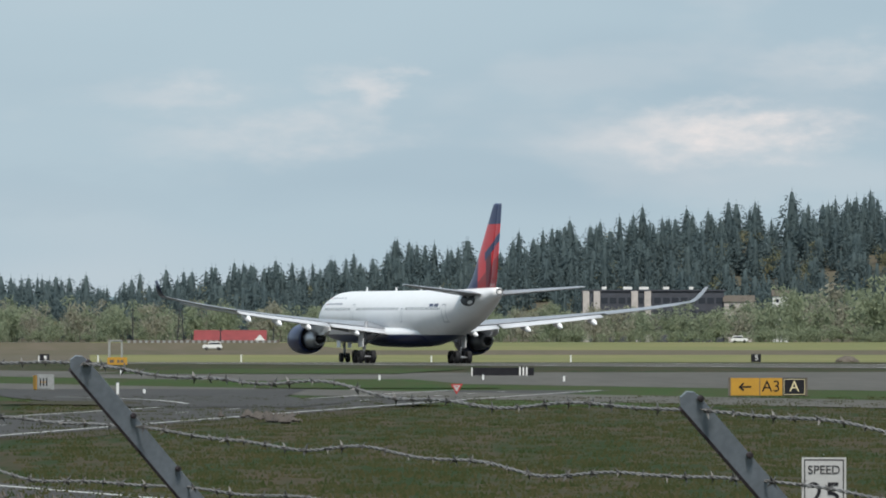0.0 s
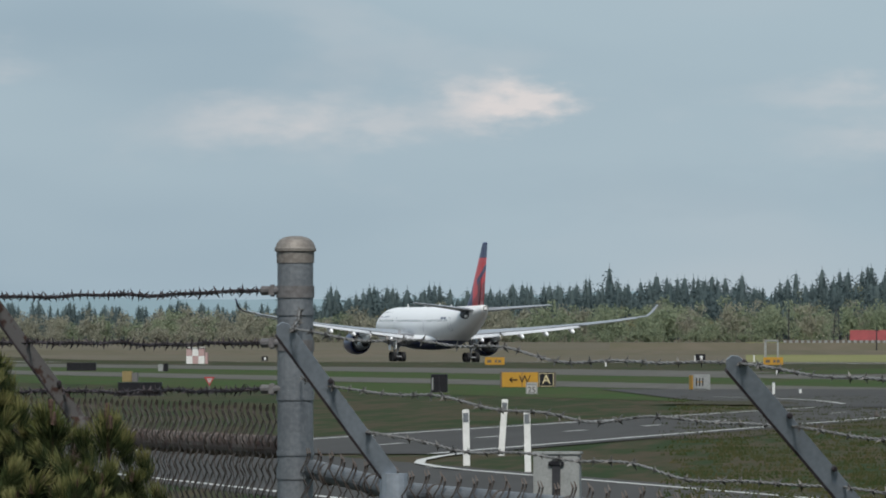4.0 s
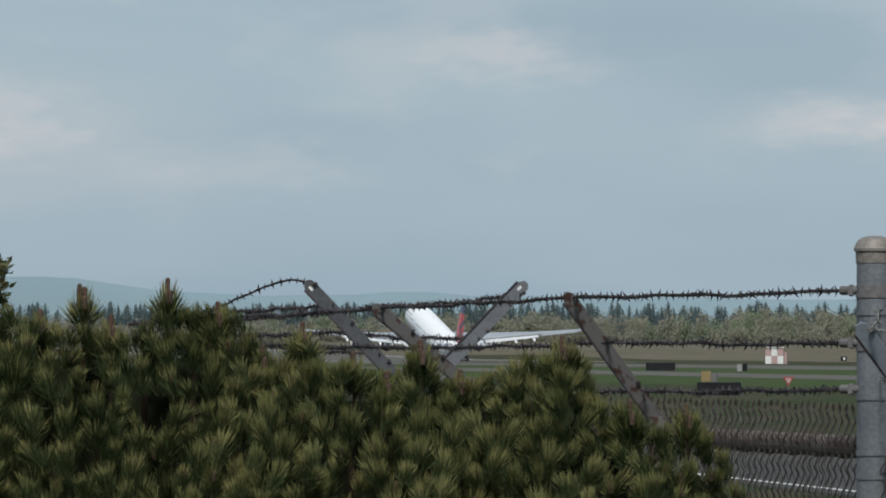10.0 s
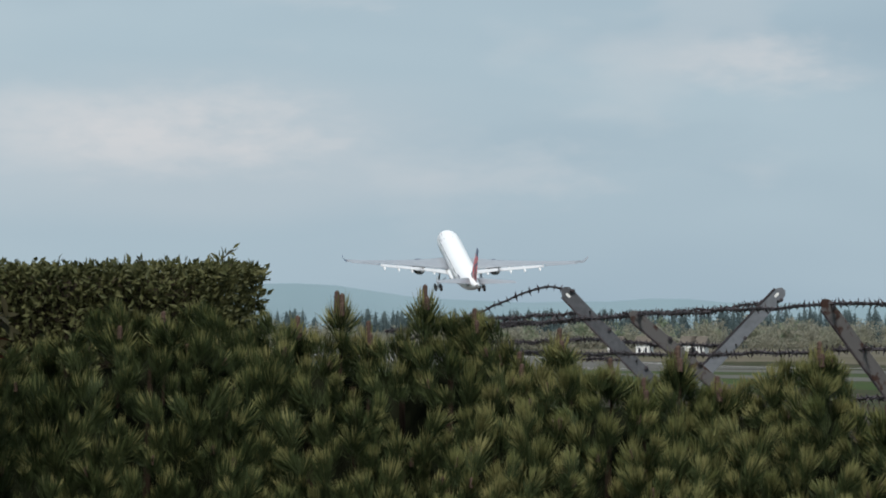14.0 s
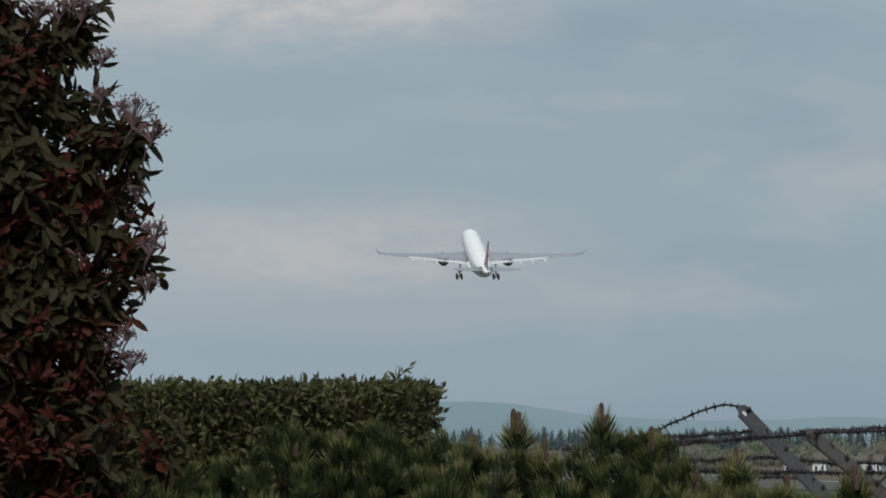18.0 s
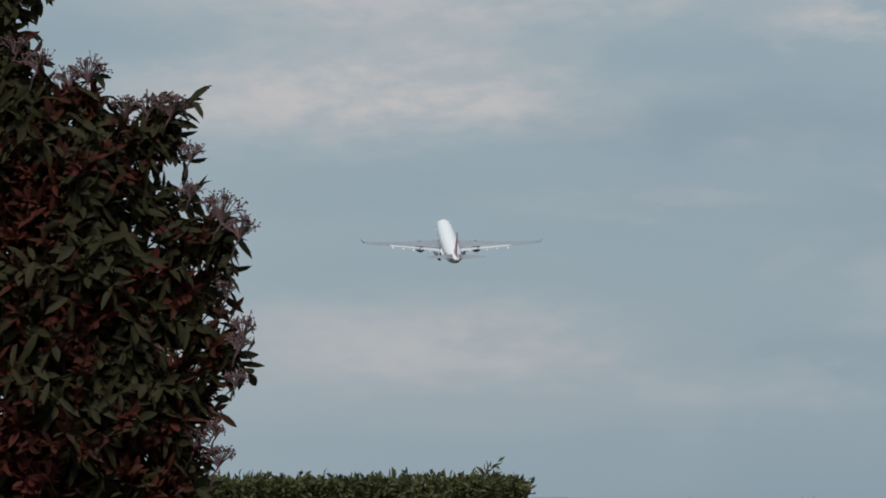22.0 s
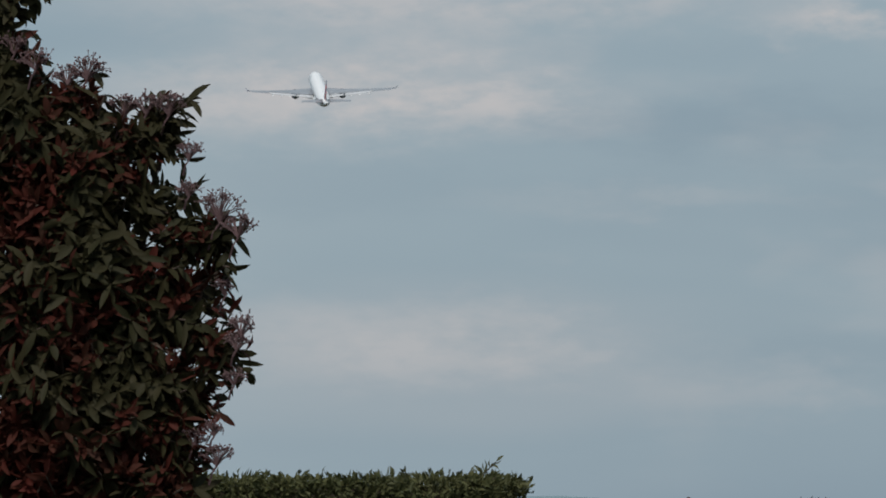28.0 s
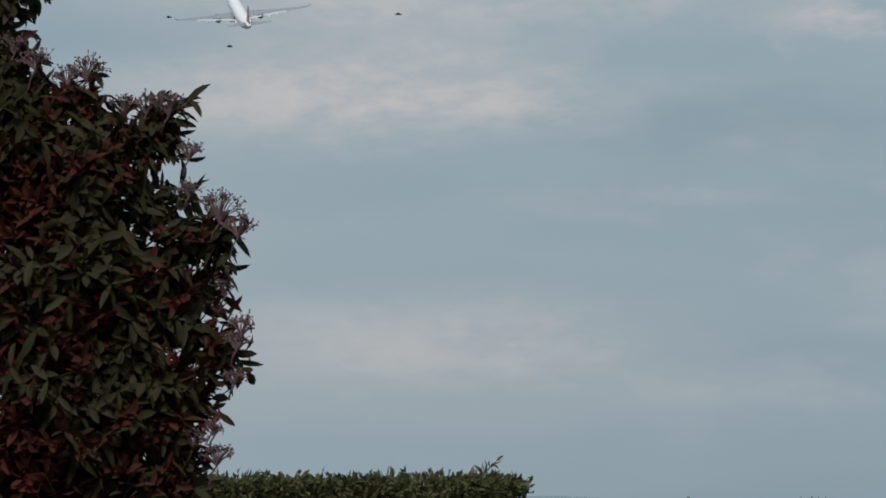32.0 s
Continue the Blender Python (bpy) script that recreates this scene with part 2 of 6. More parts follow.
M["darkwall"] = mat("dark_cladding", (0.055, 0.06, 0.075), 0.7, scale=0.6)
M["house"] = mat("pale_render", (0.5, 0.46, 0.43), 0.8, scale=0.6)
M["roof_red"] = mat("red_metal_roof", (0.24, 0.045, 0.045), 0.6, scale=0.5)
M["tyre"] = mat("tyre_rubber", (0.014, 0.014, 0.016), 0.8, scale=4)
M["gear"] = mat("gear_steel", (0.30, 0.31, 0.33), 0.4, 0.4, scale=4)
M["alu"] = mat("bare_aluminium", (0.62, 0.63, 0.65), 0.35, 0.7, scale=1.5)
M["wing"] = mat("grey_wing_paint", (0.29, 0.31, 0.34), 0.35, col2=(0.25, 0.27, 0.30), scale=0.5)
M["plane_white"] = mat("gloss_white_paint", (0.86, 0.86, 0.87), 0.28, col2=(0.82, 0.83, 0.84), scale=0.4)
M["flap"] = mat("pale_flap_paint", (0.55, 0.56, 0.58), 0.4, col2=(0.50, 0.51, 0.53), scale=0.5)
M["sign_white"] = mat("dull_white_sign_face", (0.40, 0.40, 0.39), 0.6, col2=(0.34, 0.34, 0.33), scale=3)
M["navy"] = mat("navy_paint", NAVY, 0.28, scale=0.5)
M["dark"] = mat("dark_metal", (0.05, 0.05, 0.055), 0.5, 0.5, scale=2)
# cabin panes lightened in base colour, for the sky they would mirror
M["cabin_glass"] = mat("sky_painted_pane", (0.13, 0.14, 0.155), 0.12, scale=2)
M["glass_dark"] = mat("cabin_window", (0.03, 0.035, 0.045), 0.15, scale=2)
M["fuselage"] = ramp_mat("white_and_navy_livery", 2, [(0, NAVY), (3.05, (0.9, 0.9, 0.9))])


def fin_paint():
    """Red fin with a navy tip, a navy root along the leading edge and a dark folded band across the red."""
    m = bpy.data.materials.new("red_and_navy_fin")
    m.use_nodes = True
    n, l = m.node_tree.nodes, m.node_tree.links
    b = n["Principled BSDF"]
    b.inputs["Roughness"].default_value, b.inputs["Specular IOR Level"].default_value = 0.3, 0.4
    co, sep = n.new("ShaderNodeTexCoord"), n.new("ShaderNodeSeparateXYZ")
    l.new(co.outputs["Object"], sep.inputs[0])
    y, z = sep.outputs["Y"], sep.outputs["Z"]

    def calc(op, p, q):
        k = n.new("ShaderNodeMath")
        k.operation = op
        for i, w in enumerate((p, q)):
            if isinstance(w, (int, float)):
                k.inputs[i].default_value = w
            else:
                l.new(w, k.inputs[i])
        return k.outputs[0]

    def over(base, colour, mask):
        k = n.new("ShaderNodeMix")
        k.data_type = "RGBA"
        if isinstance(base, tuple):
            k.inputs["A"].default_value = (*base, 1)
        else:
            l.new(base, k.inputs["A"])
        k.inputs["B"].default_value = (*colour, 1)
        l.new(mask, k.inputs["Factor"])
        return k.outputs["Result"]
    slope = calc("ADD", z, calc("MULTIPLY", y, 0.463))
    band = calc("MULTIPLY", calc("LESS_THAN", calc("ABSOLUTE", calc("ADD", slope, 0.92), 0), 0.42), calc("LESS_THAN", y, -26.0))
    fold = calc("MULTIPLY", calc("LESS_THAN", calc("ABSOLUTE", calc("ADD", y, 27.1), 0), 0.75), calc("LESS_THAN", slope, -0.9))
    col = over(RED, (0.30, 0.02, 0.026), calc("LESS_THAN", slope, -2.6))
    col = over(col, (0.12, 0.018, 0.03), fold)
    col = over(col, NAVY, band)
    col = over(col, NAVY, calc("GREATER_THAN", y, -23.9))
    col = over(col, NAVY, calc("GREATER_THAN", z, 14.5))
    l.new(col, b.inputs["Base Color"])
    return m


M["fin"] = fin_paint()
# conifer green paled and blued in the colour, as haze would do
M["conifer"] = mat("hazed_conifer_foliage", (0.070, 0.100, 0.108), 0.9, col2=(0.098, 0.130, 0.130), scale=0.05, island=0.10, spec=0.1)
# spring and bare trees: colours raised to carry the paleness of haze
M["spring"] = mat("hazed_spring_foliage", (0.225, 0.265, 0.17), 0.95, col2=(0.265, 0.295, 0.20), scale=0.03, island=0.08, spec=0.1)
M["hill_spring"] = mat("hazed_young_foliage", (0.19, 0.20, 0.115), 0.95, col2=(0.26, 0.24, 0.15), scale=0.03, island=0.10, spec=0.05)
M["bare"] = mat("hazed_bare_twigs", (0.285, 0.27, 0.22), 0.95, col2=(0.26, 0.26, 0.19), scale=0.03, island=0.08, spec=0.1)


def thin_leaf(m, share):
    """Lets light through thin leaves: a share of the same colour is passed on."""
    n, l = m.node_tree.nodes, m.node_tree.links
    b, out = n["Principled BSDF"], n["Material Output"]
    tr, mix = n.new("ShaderNodeBsdfTranslucent"), n.new("ShaderNodeMixShader")
    l.new(b.inputs["Base Color"].links[0].from_socket, tr.inputs["Color"])
    mix.inputs[0].default_value = share
    l.new(b.outputs[0], mix.inputs[1])
    l.new(tr.outputs[0], mix.inputs[2])
    l.new(mix.outputs[0], out.inputs["Surface"])


for key, share in (("spring", 0.45), ("hill_spring", 0.45), ("conifer", 0.3), ("bare", 0.35)):
    thin_leaf(M[key], share)
M["dark_bark"] = mat("dark_pine_bark", (0.035, 0.025, 0.018), 0.95, scale=20, bump=0.4, spec=0.05)
M["bark"] = mat("bark", (0.09, 0.065, 0.05), 0.9, scale=20, bump=0.4)
# two needle colours: age of growth, plus lit tips and shaded bases painted in
M["needle"] = mat("old_shaded_pine_needles", (0.020, 0.031, 0.012), 0.6, col2=(0.050, 0.064, 0.024), scale=4, fine=13, island=0.25, spec=0.12, span=(0.84, 1.16))
M["needle_young_lit"] = mat("young_lit_pine_needles", (0.070, 0.086, 0.028), 0.55, col2=(0.190, 0.176, 0.072), scale=4, fine=13, island=0.25, spec=0.15, span=(0.84, 1.16))
M["candle"] = mat("pine_buds", (0.10, 0.066, 0.052), 0.85, col2=(0.06, 0.04, 0.033), scale=40, spec=0.1)
M["hedge"] = mat("hedge_leaves", (0.036, 0.045, 0.018), 0.5, col2=(0.115, 0.112, 0.048), scale=2.0, fine=9, island=0.6, spec=0.12)
M["leaf_green"] = mat("dark_green_leaves", (0.028, 0.028, 0.013), 0.6, col2=(0.048, 0.041, 0.021), scale=5, island=0.7, spec=0.10)
M["leaf_red"] = mat("young_red_leaves", (0.098, 0.022, 0.017), 0.6, col2=(0.050, 0.028, 0.018), scale=5, island=0.7, spec=0.10)
M["flower"] = mat("flower_buds", (0.16, 0.10, 0.10), 0.8, col2=(0.10, 0.055, 0.06), scale=30)
for key, share in (("leaf_green", 0.3), ("leaf_red", 0.35), ("hedge", 0.2)):
    thin_leaf(M[key], share)
# near-black for the pine cores: shade among needles, put into a colour
M["pine_core"] = mat("pine_inner_shade", (0.012, 0.014, 0.008), 1.0, scale=6, spec=0.0)
# dark core colour that stands for shade in the hedge's and shrub's gaps
M["shade_core"] = mat("leaf_gap_shade", (0.036, 0.030, 0.022), 1.0, scale=6, spec=0.0)


# ---- mesh helpers ----
def np_mesh(name, verts, faces, smooth=False):
    me = bpy.data.meshes.new(name)
    me.from_pydata(np.asarray(verts, float).tolist(), [], [list(map(int, f)) for f in faces])
    if smooth:
        me.polygons.foreach_set("use_smooth", [True] * len(me.polygons))
    me.update()
    return me


def put(name, me, material, parent=None, label="", m=None):
    ob = new(name, me)
    if material and not me.materials:
        me.materials.append(material)
    if parent:
        ob.parent = parent
    if m is not None:
        ob.matrix_basis = m
    if label:
        ob["label"] = label
    return ob


def part(name, bm, material, parent, label="", m=None, smooth=False):
    me = bpy.data.meshes.new(name)
    bm.normal_update()
    bm.to_mesh(me)
    bm.free()
    if smooth:
        me.polygons.foreach_set("use_smooth", [True] * len(me.polygons))
    return put(name, me, material, parent, label, m)


def box(sx, sy, sz, at=(0, 0, 0), bevel=0.0, turn=None, bm=None):
    """A box of that size on the point at (middle of its foot)."""
    own = bmesh.new()
    bmesh.ops.create_cube(own, size=1, matrix=Matrix.Diagonal((sx, sy, sz, 1)))
    if bevel:
        bmesh.ops.bevel(own, geom=own.edges[:], offset=bevel, segments=2, affect="EDGES")
    mat4 = Matrix.Translation((at[0], at[1], at[2] + sz / 2))
    if turn is not None:
        mat4 = turn @ mat4
    bmesh.ops.transform(own, matrix=mat4, verts=own.verts)
    if bm is None:
        return own
    return merge(bm, own)


def merge(bm, other):
    me = bpy.data.meshes.new("tmp")
    other.to_mesh(me)
    other.free()
    bm.from_mesh(me)
    bpy.data.meshes.remove(me)
    return bm


def rod(a, b, r, r2=None, sides=8, bm=None):
    bm = bm or bmesh.new()
    a, b = Vector(a), Vector(b)
    d = b - a
    q = d.to_track_quat("Z", "Y").to_matrix().to_4x4()
    bmesh.ops.create_cone(bm, cap_ends=True, segments=sides, radius1=r, radius2=r if r2 is None else r2, depth=d.length,
                          matrix=Matrix.Translation((a + b) / 2) @ q)
    return bm


def tube(points, r, sides=5):
    """Vertices and faces of a tube along points."""
    p = np.asarray(points, float)
    t = np.gradient(p, axis=0)
    t /= np.linalg.norm(t, axis=1)[:, None]
    ref = np.array([0, 0, 1.0]) if abs(t[0, 2]) < 0.9 else np.array([1.0, 0, 0])
    s = np.cross(t, ref)
    s /= np.linalg.norm(s, axis=1)[:, None]
    u = np.cross(s, t)
    a = np.arange(sides) * 2 * np.pi / sides
    rr = np.broadcast_to(np.asarray(r, float), (len(p),))
    v = (p[:, None] + rr[:, None, None] * (np.cos(a)[None, :, None] * s[:, None] + np.sin(a)[None, :, None] * u[:, None])).reshape(-1, 3)
    f = []
    for i in range(len(p) - 1):
        for j in range(sides):
            k = (j + 1) % sides
            f.append((i * sides + j, i * sides + k, (i + 1) * sides + k, (i + 1) * sides + j))
    return v, f


def join(pieces):
    vs, fs, n = [], [], 0
    for v, f in pieces:
        vs.append(np.asarray(v, float))
        fs += [tuple(i + n for i in q) for q in f]
        n += len(v)
    return np.concatenate(vs), fs


def loft(rings, caps=True):
    """Faces through rings of equal point count."""
    v = [tuple(p) for r in rings for p in r]
    k, f = len(rings[0]), []
    for i in range(len(rings) - 1):
        for j in range(k):
            a = (j + 1) % k
            f.append((i * k + j, i * k + a, (i + 1) * k + a, (i + 1) * k + j))
    if caps:
        f.append(tuple(reversed(range(k))))
        f.append(tuple(range((len(rings) - 1) * k, len(rings) * k)))
    return v, f


def empty(name, m=None, **tags):
    ob = new(name)
    if m is not None:
        ob.matrix_basis = m
    return tagged(ob, **tags)


# ---- the ground: one sheet, nearly level, falling gently along the runway ----
G_Y = [-60, 40, 75, 600, 837, 967, 1106, 1337, 1500, 1700, 1900, 2250, 4900]
G_Z = [0.0, 0.0, -0.2, -0.2, -0.45, -0.68, -1.02, -1.75, -2.15, -2.1, -0.9, 1.6, 1.8]


def ground(y):
    return float(np.interp(y, G_Y, G_Z))


def sheet(name, outline, rise, material, label, category, step=12.0, kind="structure"):
    """A paved or sown patch: a four-sided strip from side a to side b (two polylines of equal length), laid on the ground."""
    left, right = outline
    vs, fs = [], []
    for (xa, ya), (xb, yb) in zip(left, right):
        n = 5
        for i in range(n):
            f = i / (n - 1)
            x, y = xa + (xb - xa) * f, ya + (yb - ya) * f
            vs.append((x, y, ground(y) + rise))
    for i in range(len(left) - 1):
        for j in range(4):
            a = i * 5 + j
            fs.append((a, a + 1, a + 6, a + 5))
    return tagged(put(name, np_mesh(name, vs, fs), material), label=label, category=category, kind=kind)


def along(p, q, n):
    return [(p[0] + (q[0] - p[0]) * i / n, p[1] + (q[1] - p[1]) * i / n) for i in range(n + 1)]


g_v, g_f = [], []
g_ys = sorted(set(G_Y + [0, 20, 30, 50, 60, 100, 130, 160, 200, 250, 300, 350, 400, 500, 700, 1200, 1700, 2400, 3000, 3600, 4200]))
g_xs = list(range(-1500, 1501, 60))
for y in g_ys:
    for x in g_xs:
        g_v.append((x, y, ground(y)))
for i in range(len(g_ys) - 1):
    for j in range(len(g_xs) - 1):
        a = i * len(g_xs) + j
        g_f.append((a, a + 1, a + len(g_xs) + 1, a + len(g_xs)))
tagged(put("ground", np_mesh("ground", g_v, g_f), M["grass"]), label="flat airfield ground with patchy green and dry grass", category="ground", kind="structure")

# the runway and its parallel taxiway run at 18.4 degrees to the left of straight ahead
RD = Vector((-0.3157, 0.9489))
RN = Vector((0.9489, 0.3157))


def lane(d, s):
    """The point at a distance d from the eye across, s along the runway's way."""
    p = RN * d + RD * s
    return (p.x, p.y)


def lane_strip(name, d1, d2, s1, s2, rise, material, label, category, n=40):
    return sheet(name, (along(lane(d1, s1), lane(d1, s2), n), along(lane(d2, s1), lane(d2, s2), n)), rise, material, label, category)


far_ys = [1150, 1250, 1337, 1420, 1500, 1600, 1700, 1800, 1900, 2020, 2140, 2250, 2300]
sheet("dry_field", ([((325 - 0.3157 * y) / 0.9489, y) for y in far_ys], [(-0.045 * y, y) for y in far_ys]), 0.01, M["field"], "brown dry field beyond the runway", "field")
sheet("grass_field", ([(-0.045 * y, y) for y in [1010, 1060] + far_ys], [(0.12 * y, y) for y in [1010, 1060] + far_ys]), 0.012, M["pale_grass"], "yellowish-green grass beyond the runway, sunlight painted in", "field")
lane_strip("runway", 231, 291, 100, 3800, 0.02, M["runway"], "long grey asphalt runway", "runway", 60)
for y_a, y_b, near, far in ((506, 597, (-0.045, -0.006), (-0.03, 0.0035)), (351, 433, (-0.024, 0.0076), (-0.02, -0.004))):
    y_m = (y_a + y_b) / 2
    sheet("grass_island", ([(near[0] * y_a, y_a), ((near[0] + far[0]) / 2 * y_m, y_m), (far[0] * y_b, y_b)], [(near[1] * y_a, y_a), ((near[1] + far[1]) / 2 * y_m, y_m), (far[1] * y_b, y_b)]), 0.05, M["verge"], "green grass island between taxiways", "grass")
lane_strip("runway_edge_line", 237.0, 238.2, 100, 3800, 0.03, M["line"], "white painted line along the runway's edge", "marking", 60)
lane_strip("runway_edge_line", 283.8, 285.0, 100, 3800, 0.03, M["line"], "white painted line along the runway's edge", "marking", 60)
lane_strip("taxiway", 124, 150, 60, 2600, 0.02, M["runway"], "grey asphalt taxiway beside the runway", "taxiway", 60)
lane_strip("grass_verge", 104, 124, 60, 1500, 0.012, M["verge"], "green strip between service road and taxiway", "grass", 30)
lane_strip("grass_verge", 74, 92, 240, 1500, 0.012, M["verge"], "bright green mown verge beside the taxiway", "grass", 30)
lane_strip("service_road", 92, 104, 60, 2600, 0.024, M["runway"], "narrow asphalt service road along the taxiway", "road", 60)
lane_strip("taxiway_connector", 150, 231, 230, 505, 0.015, M["runway"], "asphalt exit between taxiway and runway", "taxiway", 8)
lane_strip("taxiway_connector", 150, 231, 1150, 1330, 0.015, M["runway"], "asphalt exit between taxiway and runway", "taxiway", 8)


def road(name, middle, width, label, dashes=True, up=0.012, gap=None):
    pts = [Vector(p) for p in middle]

    def side(off):
        out = []
        for i, p in enumerate(pts):
            d = (pts[min(i + 1, len(pts) - 1)] - pts[max(i - 1, 0)]).normalized()
            out.append(tuple(p + Vector((d.y, -d.x)) * off))
        return out
    h = width / 2
    sheet(name, (side(-h - 0.5), side(h + 0.5)), up, M["asphalt"], label, "road")
    runs = [(-h + 0.1, None), (h - 0.1, None)] if gap is None else [(-h + 0.1, None), (h - 0.1, (0, gap[0])), (h - 0.1, (gap[1], 1e4))]
    for o, keep in runs:
        la, lb = side(o - 0.09), side(o + 0.09)
        if keep:
            idx = [i for i, q in enumerate(la) if keep[0] <= q[1] <= keep[1]]
            la, lb = [la[i] for i in idx], [lb[i] for i in idx]
        sheet("edge_line", (la, lb), up + 0.006, M["line"], "solid white road edge line", "marking")
    if dashes:
        mid = side(0)
        for i in range(0, len(mid) - 1, 2):
            a, b = Vector(mid[i]), Vector(mid[i + 1])
            d = (b - a).normalized()
            w = Vector((d.y, -d.x)) * 0.07
            e = a + d * min(3.0, (b - a).length)
            sheet("centre_dash", ((tuple(a - w), tuple(e - w)), (tuple(a + w), tuple(e + w))), up + 0.007, M["line"], "white dash on the road's middle", "marking")


# perimeter road beside the fence, and an access road that leaves it for the taxiway
road("perimeter_road", [(-14.1 + (131 - y) * 0.285, y) for y in range(60, 330, 8)], 6.5, "perimeter road of worn asphalt inside the fence", dashes=False, gap=(133, 178))
bend = [(-11.95, 150.0), (-12.15, 145.0), (-12.1, 140.0), (-11.8, 136.0), (-11.2, 132.5), (-10.6, 129.8)]
sheet("edge_line", ([(x - 0.09, y) for x, y in bend], [(x + 0.09, y) for x, y in bend]), 0.03, M["line"], "curved white line at the road junction", "marking")
road("access_road", [(-15.6 + (y - 150) * 0.088 + 0.00035 * (y - 150) ** 2 * 0.2, y) for y in range(148, 345, 6)], 6.6, "access road of worn asphalt between grass verges", up=0.022)
sheet("bare_strip", ([(-10.2, 172), (-8.3, 196), (-6.8, 222), (-5.0, 248), (-1.9, 264)], [(-8.2, 172), (-6.2, 196), (-3.6, 214), (-2.2, 240), (0.6, 262)]), 0.012, M["soil"],
      "strip of bare brown soil along the road", "soil")
# the road widens into the taxiway; a curved line bounds it and a tongue of grass lies in the fork
sheet("apron", ([(-10.6, 252), (-12.5, 268), (-15.5, 288), (-17.5, 306), (-22, 345)], [(-4.6, 252), (-3.4, 268), (-5.0, 288), (-6.0, 300), (-6, 345)]), 0.04, M["asphalt"], "widened asphalt where the road meets the taxiway", "road")
fork = [(-14.6, 296.0), (-12.2, 290.0), (-10.2, 280.0), (-9.3, 272.0), (-8.6, 264.0)]
sheet("edge_line", ([(x - 0.1, y) for x, y in fork], [(x + 0.1, y) for x, y in fork]), 0.05, M["line"], "curved white line in the road's fork", "marking")
sheet("grass_island", ([(-15.2, 262), (-14.2, 268), (-14.4, 276)], [(-10.9, 258), (-10.2, 266), (-11.0, 274)]), 0.052, M["soil"], "small bare island in the road's fork", "grass")

# grass and weed tufts on the near field
rng = np.random.default_rng(5)


def tufts(n, x0, x1, y0, y1, h):
    """Clumps of upright blades scattered over the near field."""
    vs, fs = [], []
    for i in range(n):
        y = y0 + (y1 - y0) * rng.random() ** 1.5
        x = (x0 + (x1 - x0) * rng.random()) * y / 100
        z = ground(y)
        hh, ww = h * rng.uniform(0.4, 1.1), rng.uniform(0.08, 0.3)
        for b in range(9):
            bx, by = x + rng.normal(0, ww), y + rng.normal(0, ww)
            j = len(vs)
            vs += [(bx - 0.03, by, z - 0.01), (bx + 0.03, by, z - 0.01), (bx + rng.normal(0, 0.03), by + 0.03, z + hh * rng.uniform(0.5, 1.0))]
            fs.append((j, j + 1, j + 2))
    return vs, fs


M["tuft"] = mat("weed_tufts", (0.014, 0.029, 0.007), 0.9, col2=(0.058, 0.050, 0.025), scale=0.2, island=0.8, spec=0.1)
tagged(put("grass_tufts", np_mesh("grass_tufts", *tufts(5200, -5.4, 6.4, 75, 300, 0.09)), M["tuft"]), label="low green and dry tufts of grass and weeds", category="grass", kind="stuff")


# ---- distance: ridge, wooded hill, belt of spring trees ----
def conifer_mesh(seed):
    """A fir of unit height: an uneven tapering mass of boughs with many small drooping sprays on it."""
    r = np.random.default_rng(seed)
    pieces = [tube([(0, 0, 0), (0, 0, 0.5), (0, 0, 0.99)], [0.014, 0.010, 0.002], 4)]
    wide, bend = r.uniform(0.20, 0.33), r.uniform(0.42, 0.85)

    def reach(g, a):
        lobe = 1 + 0.26 * noise.noise((math.cos(a) * 1.3 + seed * 3.1, math.sin(a) * 1.3, g * 9.0))
        return (wide * (1 - g) ** bend * min(1.0, 0.55 + 3.2 * g) + 0.006) * lobe
    rings = []
    for k in range(5):
        g = k / 4 * 0.95
        rings.append([(0.42 * reach(g, a) * math.cos(a), 0.42 * reach(g, a) * math.sin(a), 0.05 + 0.90 * g) for a in [i * 1.2566 for i in range(5)]])
    pieces.append(loft(rings))
    n = 330
    g = 1 - np.sqrt(1 - 0.985 * (np.arange(n) + 0.5) / n)
    a = np.arange(n) * 2.39996 + r.normal(0, 0.3, n)
    q = np.array([reach(gg, aa) for gg, aa in zip(g, a)]) * r.uniform(0.45, 1.2, n)
    p = np.stack([q * np.cos(a), q * np.sin(a), 0.04 + 0.95 * g + r.normal(0, 0.008, n)], 1)
    out = np.stack([np.cos(a), np.sin(a), -0.35 + r.normal(0, 0.3, n)], 1)
    side = np.cross(out, r.normal(0, 1, (n, 3)) + (0, 0, 0.6))
    side /= np.linalg.norm(side, axis=1)[:, None]
    size = (0.020 + 0.034 * (1 - g))[:, None]
    v = np.stack([p - out * size * 0.9 - side * size * 0.6, p - out * size * 0.9 + side * size * 0.6, p + out * size * 0.7], 1).reshape(-1, 3)
    return join(pieces + [(v, np.arange(3 * n).reshape(-1, 3).tolist())])


